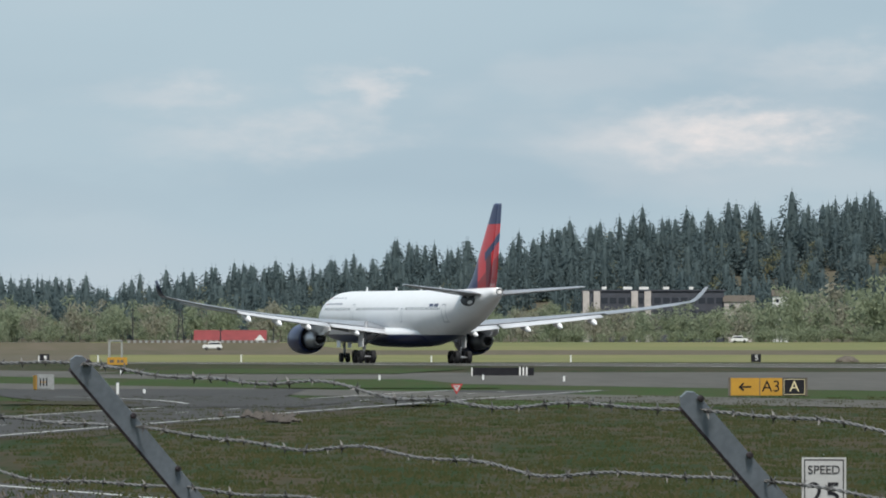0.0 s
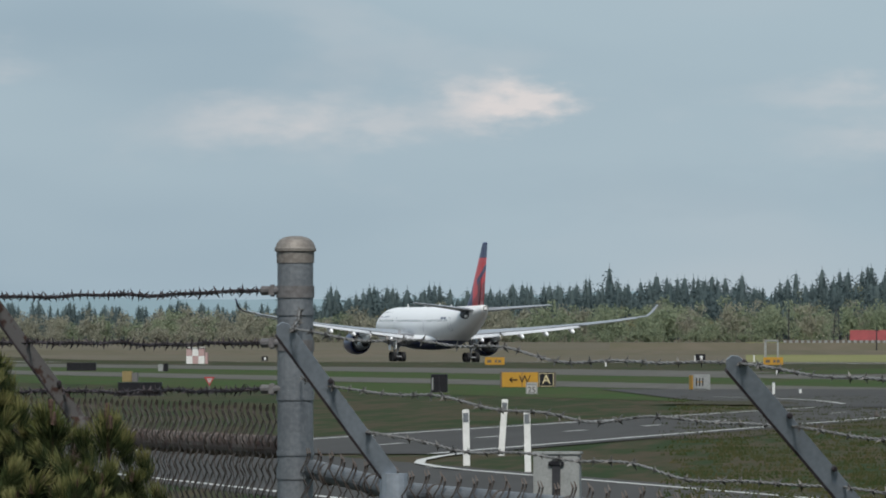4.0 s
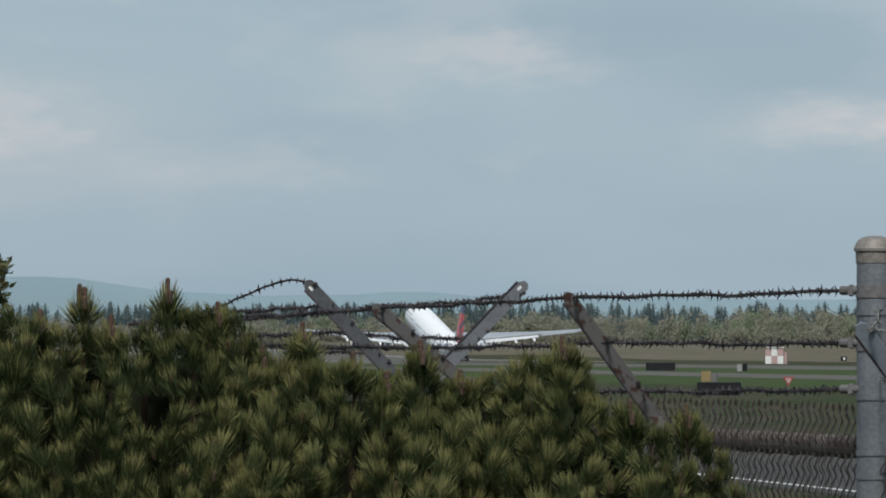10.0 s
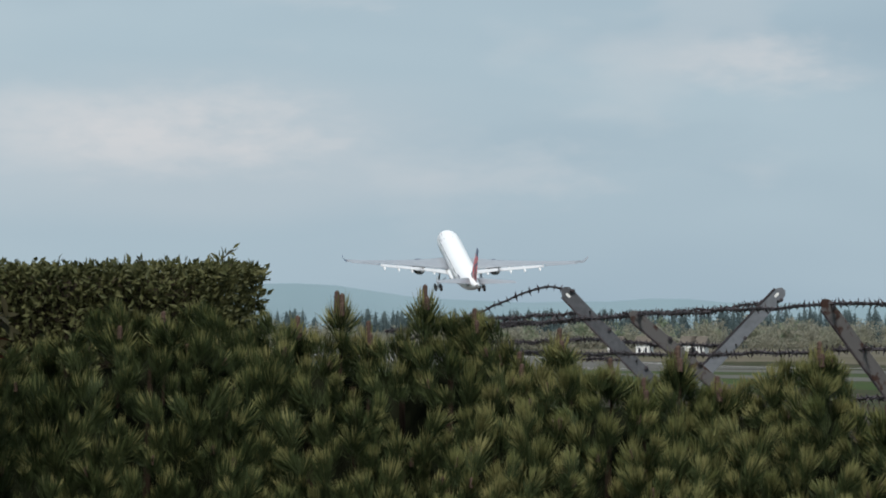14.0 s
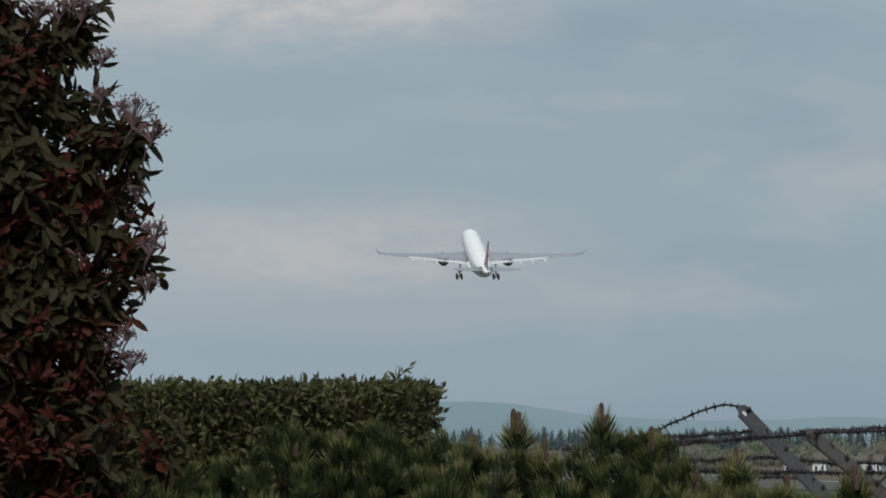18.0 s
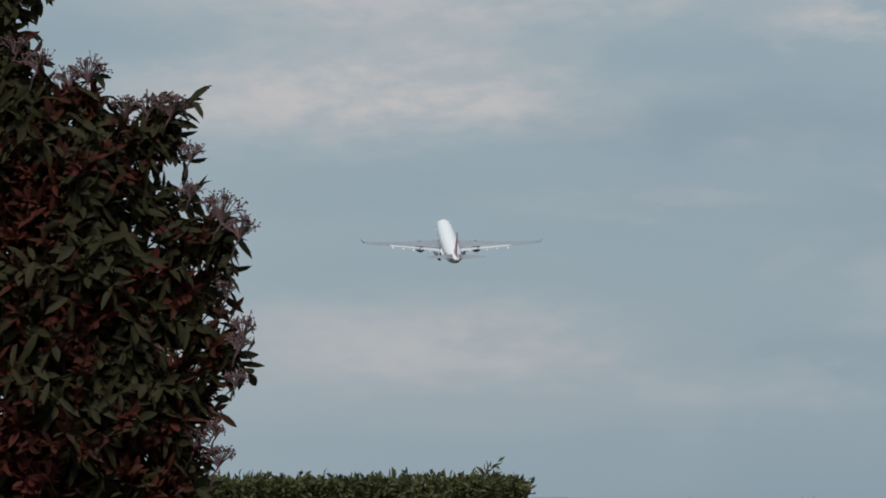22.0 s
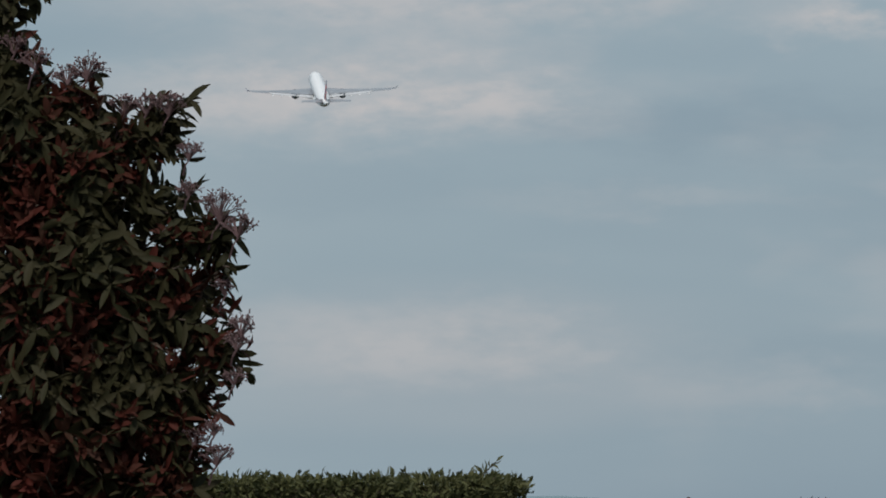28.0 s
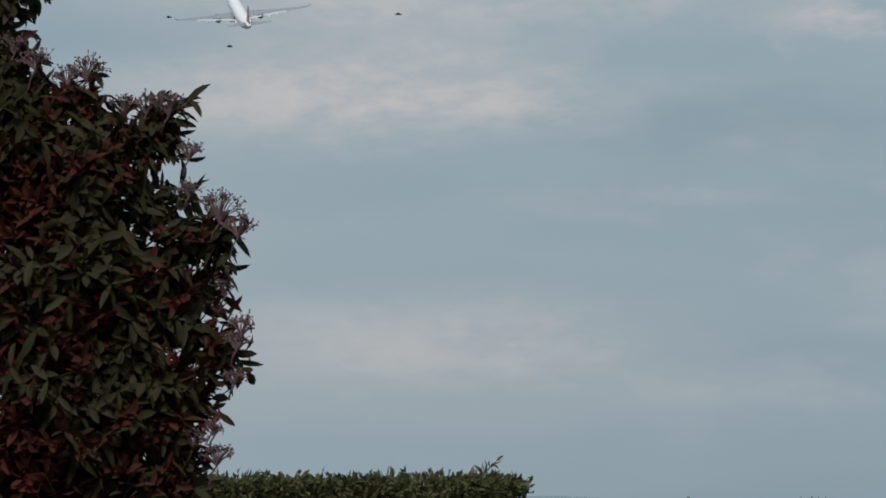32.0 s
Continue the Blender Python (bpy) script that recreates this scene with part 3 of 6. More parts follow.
def broadleaf_mesh(seed, sprays=520, wide=0.34, clumps=12):
    """A broad tree of unit height in thin early leaf: trunk, limbs and a loose cloud of small twigs in uneven clumps."""
    r = np.random.default_rng(seed)
    pieces = [tube([(0, 0, 0), (0.01, 0, 0.3), (0.0, 0.01, 0.6)], [0.024, 0.017, 0.008], 4)]
    knots = []
    for k in range(clumps):
        d = r.normal(0, 1, 3)
        d /= np.linalg.norm(d)
        c = d * r.uniform(0.3, 0.95) * np.array([wide, wide, 0.44]) + (0, 0, 0.48)
        knots.append((*c, r.uniform(0.10, 0.2)))
        pieces.append(tube([(0, 0, 0.25), tuple(c * 0.55 + (0, 0, 0.1)), tuple(c)], [0.01, 0.007, 0.003], 3))
    knots = np.array(knots)[r.integers(clumps, size=sprays)]
    d = r.normal(0, 1, (sprays, 3))
    p = knots[:, :3] + d / np.linalg.norm(d, axis=1)[:, None] * (knots[:, 3] * r.uniform(0.3, 1.15, sprays))[:, None]
    p[:, 2] = np.maximum(p[:, 2], 0.03)
    up = r.normal(0, 0.8, (sprays, 3)) + (0, 0, 1.0)
    up /= np.linalg.norm(up, axis=1)[:, None]
    side = np.cross(up, r.normal(0, 1, (sprays, 3)))
    side /= np.linalg.norm(side, axis=1)[:, None]
    e = r.uniform(0.020, 0.042, sprays)[:, None]
    v = np.stack([p - up * e - side * e * 0.5, p - up * e + side * e * 0.5, p + up * e], 1).reshape(-1, 3)
    return join(pieces + [(v, np.arange(3 * sprays).reshape(-1, 3).tolist())])


def wood(name, templates, spots, material, label):
    """Far woods, too many to count: one mesh."""
    vs, fs, n = [], [], 0
    r = np.random.default_rng(11)
    arrs = [(np.asarray(v), f) for v, f in templates]
    for x, y, z, h, w in spots:
        v, f = arrs[r.integers(len(arrs))]
        a = r.random() * 6.28
        c, s = math.cos(a), math.sin(a)
        q = v * (h * w, h * w, h)
        q = np.stack([q[:, 0] * c - q[:, 1] * s + x, q[:, 0] * s + q[:, 1] * c + y, q[:, 2] + z], 1)
        vs.append(q)
        fs += [tuple(i + n for i in t) for t in f]
        n += len(v)
    return tagged(put(name, np_mesh(name, np.concatenate(vs), fs, True), material), label=label, category="trees", kind="stuff")


HILL_X = [-1000, -640, -360, -265, -200, -125, -90, -55, -20, 0, 35, 66, 108, 160, 204, 300, 420]
HILL_Z = [5, 5, 5, 7, 10, 13, 17, 18, 27, 25, 31, 38, 43, 46, 50, 54, 54]


def hill(x, y):
    top = float(np.interp(x, HILL_X, HILL_Z))
    f = min(1.0, max(0.0, (y - 3080) / 520.0))
    f = f * f * (3 - 2 * f)
    return 1.7 + (top - 1.7) * f


h_xs, h_ys = list(range(-1000, 421, 20)), list(range(3060, 4101, 40))
h_v = [(x, y, hill(x, y) + 0.05) for y in h_ys for x in h_xs]
h_f = [(i * len(h_xs) + j, i * len(h_xs) + j + 1, (i + 1) * len(h_xs) + j + 1, (i + 1) * len(h_xs) + j) for i in range(len(h_ys) - 1) for j in range(len(h_xs) - 1)]
tagged(put("wooded_hill", np_mesh("wooded_hill", h_v, h_f, True), M["field"]), label="low hill covered with woods behind the airfield", category="hill", kind="structure")

firs = [conifer_mesh(i) for i in range(9)]
limes = [broadleaf_mesh(20 + i) for i in range(7)]
light = [broadleaf_mesh(40 + i, 320, 0.36, 8) for i in range(5)]
spots, spots2 = [], []
for i in range(3000):
    x = -960 + 1330 * rng.random()
    y = 3110 + 520 * rng.random() ** 0.85
    dense = x > -330
    if not dense and rng.random() < 0.5:
        continue
    h = 13 + 11 * rng.random() ** 1.5 if dense else 8 + 9 * rng.random()
    if dense and rng.random() < (0.5 if y < 3220 else 0.13):
        spots2.append((x, y, hill(x, y), 9 + 7 * rng.random(), 0.95 + 0.35 * rng.random()))
    else:
        spots.append((x, y, hill(x, y), h, 0.75 + 0.5 * rng.random()))
wood("conifer_wood", firs, spots, M["conifer"], "dark conifers crowding the hill, blue haze painted in")
wood("spring_wood", light, spots2, M["hill_spring"], "yellow-green spring trees among the conifers")
b_spots, b_spots2 = [], []
for i in range(680):
    x = -640 + 900 * rng.random()
    y = 2270 + 330 * rng.random()
    z = ground(y)
    tall = float(np.interp(x, [-640, -330, -170, -110, 25, 45, 85, 105, 140, 260], [9, 10.5, 12.5, 14, 13.5, 12, 12, 18, 21, 21]))
    row = (x, y, z, tall * (0.7 + 0.4 * rng.random()), 0.9 + 0.5 * rng.random())
    (b_spots if rng.random() < (0.75 if x > -170 else 0.22) else b_spots2).append(row)
for i in range(260):
    # low brush that closes the belt's foot
    y = 2262 + 12 * rng.random()
    x = -640 + 900 * rng.random()
    (b_spots if x > -170 else b_spots2).append((x, y, ground(y) - 0.3, 3.5 + 2.5 * rng.random(), 1.6 + 0.6 * rng.random()))
wood("spring_tree_belt", limes, b_spots, M["spring"], "belt of green trees in early leaf, pale haze painted in")
wood("bare_tree_belt", limes, b_spots2, M["bare"], "belt of brownish bare trees and brush")


def big_fir(x, y, z, h, seed):
    root = empty("fir_tree", pose(x, y, z), label="tall dark fir standing above the wood", category="tree", group="tall firs")
    v, f = tube([(0, 0, -0.5), (0, 0, h * 0.5), (0, 0, h * 0.97)], [0.02 * h, 0.013 * h, 0.002 * h], 7)
    put("trunk", np_mesh("trunk", v, f), M["bark"], root)
    v, f = conifer_mesh(100 + seed)
    pieces = [(np.asarray(v) * (h * 1.05, h * 1.05, h), f)]
    v, f = join(pieces)
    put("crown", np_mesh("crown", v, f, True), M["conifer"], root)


for x, y, h, sd in ((160, 3600, 27, 1), (-21, 3610, 24, 2), (-12, 3600, 22, 3), (-224, 3590, 29, 4), (-262, 3590, 22, 5), (-203, 3600, 24, 6), (-127, 3600, 24, 7), (92, 3620, 25, 8), (196, 3600, 24, 9), (58, 3590, 23, 10)):
    big_fir(x, y, hill(x, y), h, sd)

# far ridge, a plain backdrop with the blue of haze put into its colour
M["ridge"] = mat("haze_painted_ridge", (0.19, 0.262, 0.297), 1.0, col2=(0.205, 0.277, 0.312), scale=0.003, spec=0.0)
r_v, r_f = [], []
for i in range(121):
    x = -1500 + 25 * i
    top = 30 + 5 * noise.noise((x * 0.006, 1.7, 0)) + 3 * noise.noise((x * 0.016, 4.2, 0)) + 1.2 * noise.noise((x * 0.05, 2.2, 0)) + 15 * math.exp(-((x + 1050) / 105) ** 2)
    r_v += [(x, 4820, -4), (x, 4830, top * 0.6), (x, 4840, top)]
for i in range(120):
    for j in range(2):
        r_f.append((i * 3 + j, i * 3 + 3 + j, i * 3 + 4 + j, i * 3 + 1 + j))
tagged(put("backdrop", np_mesh("backdrop", r_v, r_f, True), M["ridge"]), label="faint mountain ridge with blue haze painted in", category="mountains", kind="structure")


# ---- the airliner: y forward, x right, its point on the ground between the main wheels ----
jet = empty("airliner", label="white twin-engined airliner with navy belly and red tail", category="airplane")
FUS = [(32.05, 4.20, 0.05, 0.05), (31.75, 4.24, 0.5, 0.55), (31.0, 4.33, 1.02, 1.1), (30.0, 4.47, 1.5, 1.6), (28.6, 4.66, 2.0, 2.08), (27, 4.82, 2.4, 2.45),
       (24.5, 4.93, 2.74, 2.74), (22, 4.95, 2.82, 2.82), (10, 4.95, 2.82, 2.82), (0, 4.95, 2.82, 2.82), (-8, 4.95, 2.82, 2.82), (-11, 5.02, 2.76, 2.78),
       (-14, 5.17, 2.62, 2.68), (-18, 5.55, 2.27, 2.38), (-22, 6.06, 1.82, 1.95), (-25.5, 6.6, 1.33, 1.45), (-28.2, 7.08, 0.88, 0.95), (-29.8, 7.38, 0.58, 0.62), (-30.6, 7.5, 0.4, 0.42)]
RING = 40


def oval(y, zc, rz, rx, n=RING):
    return [(rx * math.sin(2 * math.pi * i / n), y, zc + rz * math.cos(2 * math.pi * i / n)) for i in range(n)]


def fus_at(y):
    ys = [s[0] for s in reversed(FUS)]
    return [float(np.interp(y, ys, [s[k] for s in reversed(FUS)])) for k in (1, 2, 3)]


v, f = loft([oval(*s) for s in FUS])
fuselage = put("fuselage", np_mesh("fuselage", v, f, True), M["fuselage"], jet, "white fuselage with navy belly")
v, f = loft([oval(-30.55, 7.5, 0.36, 0.38, 20), oval(-30.75, 7.52, 0.33, 0.35, 20), oval(-30.6, 7.52, 0.26, 0.28, 20), oval(-30.2, 7.5, 0.22, 0.24, 20)])
put("exhaust_outlet", np_mesh("exhaust_outlet", v, f, True), M["dark"], fuselage, "dark tail exhaust outlet")
v, f = loft([oval(14.5, 3.0, 0.15, 0.6), oval(12.5, 3.0, 1.0, 2.3), oval(9, 3.0, 1.25, 3.1), (oval(2, 3.0, 1.32, 3.35)), oval(-5, 3.05, 1.25, 3.15), oval(-9, 3.2, 1.0, 2.5), oval(-12.5, 3.3, 0.3, 0.9)])
put("belly_fairing", np_mesh("belly_fairing", v, f, True), M["fuselage"], fuselage, "white and navy belly fairing")


def skin_x(y, z, lift=0.012):
    zc, rz, rx = fus_at(y)
    k = max(0.0, 1 - ((z - zc) / rz) ** 2)
    return rx * math.sqrt(k) + lift


# cabin windows and doors on both sides
win = np_mesh("window", [(0, -0.08, -0.13), (0, 0.08, -0.13), (0, 0.11, 0), (0, 0.08, 0.13), (0, -0.08, 0.13), (0, -0.11, 0),
                         (-0.02, -0.1, -0.16), (-0.02, 0.1, -0.16), (-0.02, 0.13, 0), (-0.02, 0.1, 0.16), (-0.02, -0.1, 0.16), (-0.02, -0.13, 0)],
              [(0, 1, 2, 3, 4, 5)] + [(i, 6 + i, 6 + (i + 1) % 6, (i + 1) % 6) for i in range(6)])
win.materials.append(M["cabin_glass"])
for side in (-1, 1):
    y = 24.2
    while y > -17.5:
        if not any(abs(y - d) < 1.0 for d in (25.5, 13.4, -5.0, -18.5)):
            z = 5.8
            zc, rz, rx = fus_at(y)
            lean = math.degrees(math.asin(min(1, (z - zc) / rz)))
            w = new("window", win)
            w.parent = fuselage
            w.matrix_basis = pose(side * skin_x(y, z, 0.006), y, z, 0, 0, 0 if side > 0 else 180) @ pose(0, 0, 0, 0, -lean, 0)
        y -= 0.533
    for dy, dw, dh in ((26.3, 1.05, 1.95), (13.4, 1.05, 1.95), (-5.0, 0.75, 1.5), (-18.6, 1.05, 1.9)):
        bm = bmesh.new()
        for k in range(6):
            z0, z1 = 4.35 + dh * k / 6, 4.35 + dh * (k + 1) / 6
            for ya, yb in ((dy - dw / 2, dy - dw / 2 + 0.07), (dy + dw / 2 - 0.07, dy + dw / 2)):
                q = [bm.verts.new((side * skin_x(yy, zz), yy, zz)) for yy, zz in ((ya, z0), (yb, z0), (yb, z1), (ya, z1))]
                bm.faces.new(q if side < 0 else q[::-1])
        for z0 in (4.35, 4.35 + dh - 0.07):
            q = [bm.verts.new((side * skin_x(yy, zz), yy, zz)) for yy, zz in ((dy - dw / 2, z0), (dy + dw / 2, z0), (dy + dw / 2, z0 + 0.07), (dy - dw / 2, z0 + 0.07))]
            bm.faces.new(q if side < 0 else q[::-1])
        part("door", bm, M["wing"], fuselage, "outlined cabin door")
    # name on the forward side, as plain navy bars with a red mark
    for k in range(6):
        bm = bmesh.new()
        ya = 24.6 - 1.12 * k
        q = [bm.verts.new((side * skin_x(yy, zz, 0.02), yy, zz)) for yy, zz in ((ya, 6.3), (ya - 0.7, 6.3), (ya - 0.7, 7.05), (ya, 7.05))]
        bm.faces.new(q)
        part("name_bar", bm, M["paint_red"] if k == 0 else M["navy"], fuselage, "plain bar of the painted name")
    for k in range(2):
        bm = bmesh.new()
        ya = -14.2 - 1.5 * k
        q = [bm.verts.new((side * skin_x(yy, zz, 0.02), yy, zz)) for yy, zz in ((ya, 6.0), (ya - 1.2, 6.0), (ya - 1.2, 6.3), (ya, 6.3))]
        bm.faces.new(q)
        part("registration_bar", bm, M["navy"], fuselage, "plain bar of small painted marks")
for side in (-1, 1):
    for ya, yb in ((28.4, 29.2), (29.25, 29.85), (29.9, 30.3)):
        bm = bmesh.new()
        q = [bm.verts.new((side * skin_x(yy, zz, 0.015), yy, zz)) for yy, zz in ((ya, 5.15), (yb, 5.05), (yb, 5.45), (ya, 5.75))]
        bm.faces.new(q if side > 0 else q[::-1])
        part("windscreen", bm, M["glass_dark"], fuselage, "dark cockpit window")
for ya, hh in ((17, 0.5), (6, 0.4), (-3, 0.5), (-10, 0.35)):
    part("antenna", box(0.06, 0.5, hh, (0, ya, sum(fus_at(ya)[:2]) - 0.04)), M["plane_white"], fuselage)


def aerofoil(le, te, z, thick, x, n=9, droop=0.0):
    """A closed section at span x from leading edge y=le to trailing edge y=te."""
    top, bot = [], []
    for i in range(n + 1):
        c = i / n
        yt = thick * (2.97 * math.sqrt(c) - 1.26 * c - 3.52 * c * c + 2.84 * c ** 3 - 1.02 * c ** 4) * (le - te) * 0.5
        y = le + (te - le) * c
        top.append((x, y, z + yt * 1.1 - droop * c * c))
        bot.append((x, y, z - yt * 0.9 - droop * c * c))
    return top + bot[-2:0:-1]


WING = [(2.2, 12.2, -0.2, 3.6, 0.14), (5.3, 9.9, -0.3, 3.9, 0.13), (9.4, 7.0, -0.7, 4.28, 0.12), (15, 3.6, -1.9, 4.87, 0.11), (20, 0.6, -3.2, 5.45, 0.105), (25, -2.4, -4.9, 6.1, 0.10), (29, -4.75, -7.0, 6.75, 0.10)]


wings = {}


def wing_at(x):
    xs = [w[0] for w in WING]
    return [float(np.interp(x, xs, [w[k] for w in WING])) for k in (1, 2, 3)]


for side in (-1, 1):
    secs = []
    for x, le, te, z, th in WING:
        secs.append([(side * p[0], p[1], p[2]) for p in aerofoil(le, te + (0.9 if x < 21 else 0), z, th, x)])
    v, f = loft(secs)
    if side > 0:
        f = [tuple(reversed(q)) for q in f]
    wing = put("wing", np_mesh("wing", v, f, True), M["wing"], jet, "swept grey wing")
    wings[side] = wing
    # extended flaps and the aileron
    for name, xa, xb, ang, chord, drop in (("flap", 3.3, 9.3, 12, 2.3, 0.14), ("flap", 9.6, 20.2, 12, 1.9, 0.12), ("aileron", 20.5, 27.8, 5, 1.1, 0.0)):
        secs = []
        for i in range(7):
            x = xa + (xb - xa) * i / 6
            le, te, z = wing_at(x)
            ch = chord * (1 - 0.28 * i / 6)
            y0 = te + (0.75 if name == "flap" else 0.25)
            zz = z - drop
            ring = aerofoil(0, -ch, 0, 0.13, x, 6)
            a = math.radians(ang)
            secs.append([(side * p[0], y0 + p[1] * math.cos(a), zz + p[1] * math.sin(a) + p[2]) for p in ring])
        v, f = loft(secs)
        if side > 0:
            f = [tuple(reversed(q)) for q in f]
        put(name, np_mesh(name, v, f, True), M["flap" if name == "flap" else "wing"], wing, "pale lowered flap" if name == "flap" else "")
    # slats along the leading edge
    for xa, xb in ((3.4, 8.2), (10.6, 15.5), (15.7, 20.6), (20.8, 26.5)):
        secs = []
        for i in range(3):
            x = xa + (xb - xa) * i / 2
            le, te, z = wing_at(x)
            secs.append([(side * p[0], le + 0.35 + p[1], z - 0.22 + p[2]) for p in aerofoil(0, -0.8, 0, 0.2, x, 5)])
        v, f = loft(secs)
        if side > 0:
            f = [tuple(reversed(q)) for q in f]
        put("slat", np_mesh("slat", v, f, True), M["alu"], wing, "bare metal slat")
    for x, ln in ((6.6, 4.2), (12.2, 4.4), (15.6, 3.9), (19.2, 3.4)):
        le, te, z = wing_at(x)
        rings = [[(side * (x + r * math.sin(a)), y, zc + 1.3 * r * math.cos(a)) for a in [2 * math.pi * i / 12 for i in range(12)]]
                 for y, r, zc in ((te + ln * 0.55, 0.05, z - 0.35), (te + ln * 0.3, 0.24, z - 0.5), (te, 0.3, z - 0.62), (te - ln * 0.25, 0.24, z - 0.85), (te - ln * 0.45, 0.04, z - 1.0))]
        v, f = loft(rings)
        put("flap_fairing", np_mesh("flap_fairing", v, f, True), M["plane_white"], wing, "white flap track fairing")
    up = []
    for x, z, le, te in ((29.0, 6.75, -4.75, -7.0), (29.45, 6.93, -5.25, -7.25), (29.85, 7.35, -5.9, -7.75), (30.45, 8.45, -7.3, -8.4)):
        ring = []
        for p in aerofoil(le, te, 0, 0.09, 0, 6):
            lean = 0.0 if z < 6.8 else 0.85
            ring.append((side * (x - p[2] * lean), p[1], z + p[2] * (1 - lean)))
        up.append(ring)
    v, f = loft(up)
    if side > 0:
        f = [tuple(reversed(q)) for q in f]
    put("winglet", np_mesh("winglet", v, f, True), M["navy"] if side < 0 else M["wing"], wing, "upswept winglet")

    # engine: nacelle, core, plug, pylon
    ex, ez, ey = 9.37, 2.52, 0.6

    def ring_at(y, r, n=28):
        r *= 1.01
        return [(side * ex + r * math.sin(2 * math.pi * i / n), y + ey, ez + r * math.cos(2 * math.pi * i / n)) for i in range(n)]
    v, f = loft([ring_at(9.6, 1.22), ring_at(10.0, 1.33), ring_at(9.85, 1.45), ring_at(9.0, 1.58), ring_at(7.8, 1.62), ring_at(6.6, 1.58), ring_at(5.7, 1.48), ring_at(5.1, 1.38), ring_at(5.12, 1.32), ring_at(6.0, 1.25)], caps=False)
    nac = put("engine", np_mesh("engine", v, f, True), M["navy"], jet, "navy engine nacelle")
    v, f = loft([ring_at(9.9, 1.34), ring_at(10.03, 1.36), ring_at(9.95, 1.46), ring_at(9.6, 1.535)], caps=False)
    put("intake_lip", np_mesh("intake_lip", v, f, True), M["alu"], nac, "polished metal intake lip")
    v, f = loft([ring_at(8.6, 0.1), ring_at(8.5, 1.25), ring_at(8.2, 1.25)])
    put("fan", np_mesh("fan", v, f), M["dark"], nac, "dark fan disc")
    v, f = loft([ring_at(6.0, 1.05), ring_at(4.3, 0.98), ring_at(3.0, 0.78), ring_at(2.2, 0.62), ring_at(2.22, 0.56), ring_at(3.2, 0.5)], caps=False)
    put("core_cowl", np_mesh("core_cowl", v, f, True), M["alu"], nac, "silver core cowl")
    v, f = loft([ring_at(3.2, 0.42), ring_at(2.2, 0.36), ring_at(1.4, 0.12), ring_at(1.2, 0.02)])
    put("exhaust_plug", np_mesh("exhaust_plug", v, f, True), M["dark"], nac, "dark exhaust plug")
    v, f = loft([ring_at(6.1, 1.27), ring_at(6.0, 0.6)], caps=False)
    put("fan_duct", np_mesh("fan_duct", v, f), M["dark"], nac, "dark fan duct")
    rings = []
    for y, z0, z1, w in ((7.6, 3.7, 3.95, 0.05), (6.2, 3.3, 4.4, 0.25), (3.2, 2.9, 4.25, 0.28), (0.8, 3.0, 3.9, 0.22), (-0.8, 3.4, 3.75, 0.05)):
        rings.append([(side * ex - w, y, z0), (side * ex + w, y, z0), (side * ex + w, y, z1), (side * ex - w, y, z1)])
    v, f = loft(rings)
    put("pylon", np_mesh("pylon", v, f), M["plane_white"], nac)

    # tailplane
    secs = []
    for x, le, te, z, th in ((0.6, -21.6, -27.7, 7.2, 0.11), (4.5, -24.2, -28.6, 7.6, 0.1), (9.55, -27.5, -29.75, 8.1, 0.09), (9.72, -28.2, -29.75, 8.12, 0.05)):
        secs.append([(side * p[0], p[1], p[2]) for p in aerofoil(le, te, z, th, x)])
    v, f = loft(secs)
    if side > 0:
        f = [tuple(reversed(q)) for q in f]
    put("tailplane", np_mesh("tailplane", v, f, True), M["wing"], jet, "grey horizontal tailplane")
    # the plate lies on the skin, under the tailplane
    bm = bmesh.new()
    hub = bm.verts.new((side * skin_x(-24.6, 6.75, 0.05), -24.6, 6.75))
    rim = []
    for k in range(16):
        a = k * math.pi / 8
        yy, zz = -24.6 + 1.75 * math.cos(a), 6.75 + 0.72 * math.sin(a) + 0.05 * math.cos(a)
        rim.append(bm.verts.new((side * skin_x(yy, zz, 0.04), yy, zz)))
    for k in range(16):
        bm.faces.new((hub, rim[k], rim[(k + 1) % 16]))
    bmesh.ops.recalc_face_normals(bm, faces=bm.faces[:])
    part("trim_plate", bm, M["dark"], fuselage, "dark plate at the tailplane's root")


def fin_ring(z, le, te, th):
    return [(p[2], p[1], z) for p in aerofoil(le, te, 0, th, 0, 8)]


v, f = loft([fin_ring(7.2, -17.5, -27.4, 0.05), fin_ring(7.9, -19.6, -27.6, 0.09), fin_ring(9.0, -21.3, -28.0, 0.09), fin_ring(16.4, -28.15, -29.9, 0.09), fin_ring(16.62, -28.7, -29.95, 0.05)])
put("fin", np_mesh("fin", v, f, True), M["fin"], jet, "red tail fin with navy tip")
v, f = loft([fin_ring(7.7, -27.3, -29.2, 0.12), fin_ring(9.0, -27.8, -29.7, 0.12), fin_ring(16.4, -29.8, -31.1, 0.1), fin_ring(16.6, -29.85, -31.05, 0.05)])
put("rudder", np_mesh("rudder", v, f, True), M["fin"], jet, "red and navy rudder")


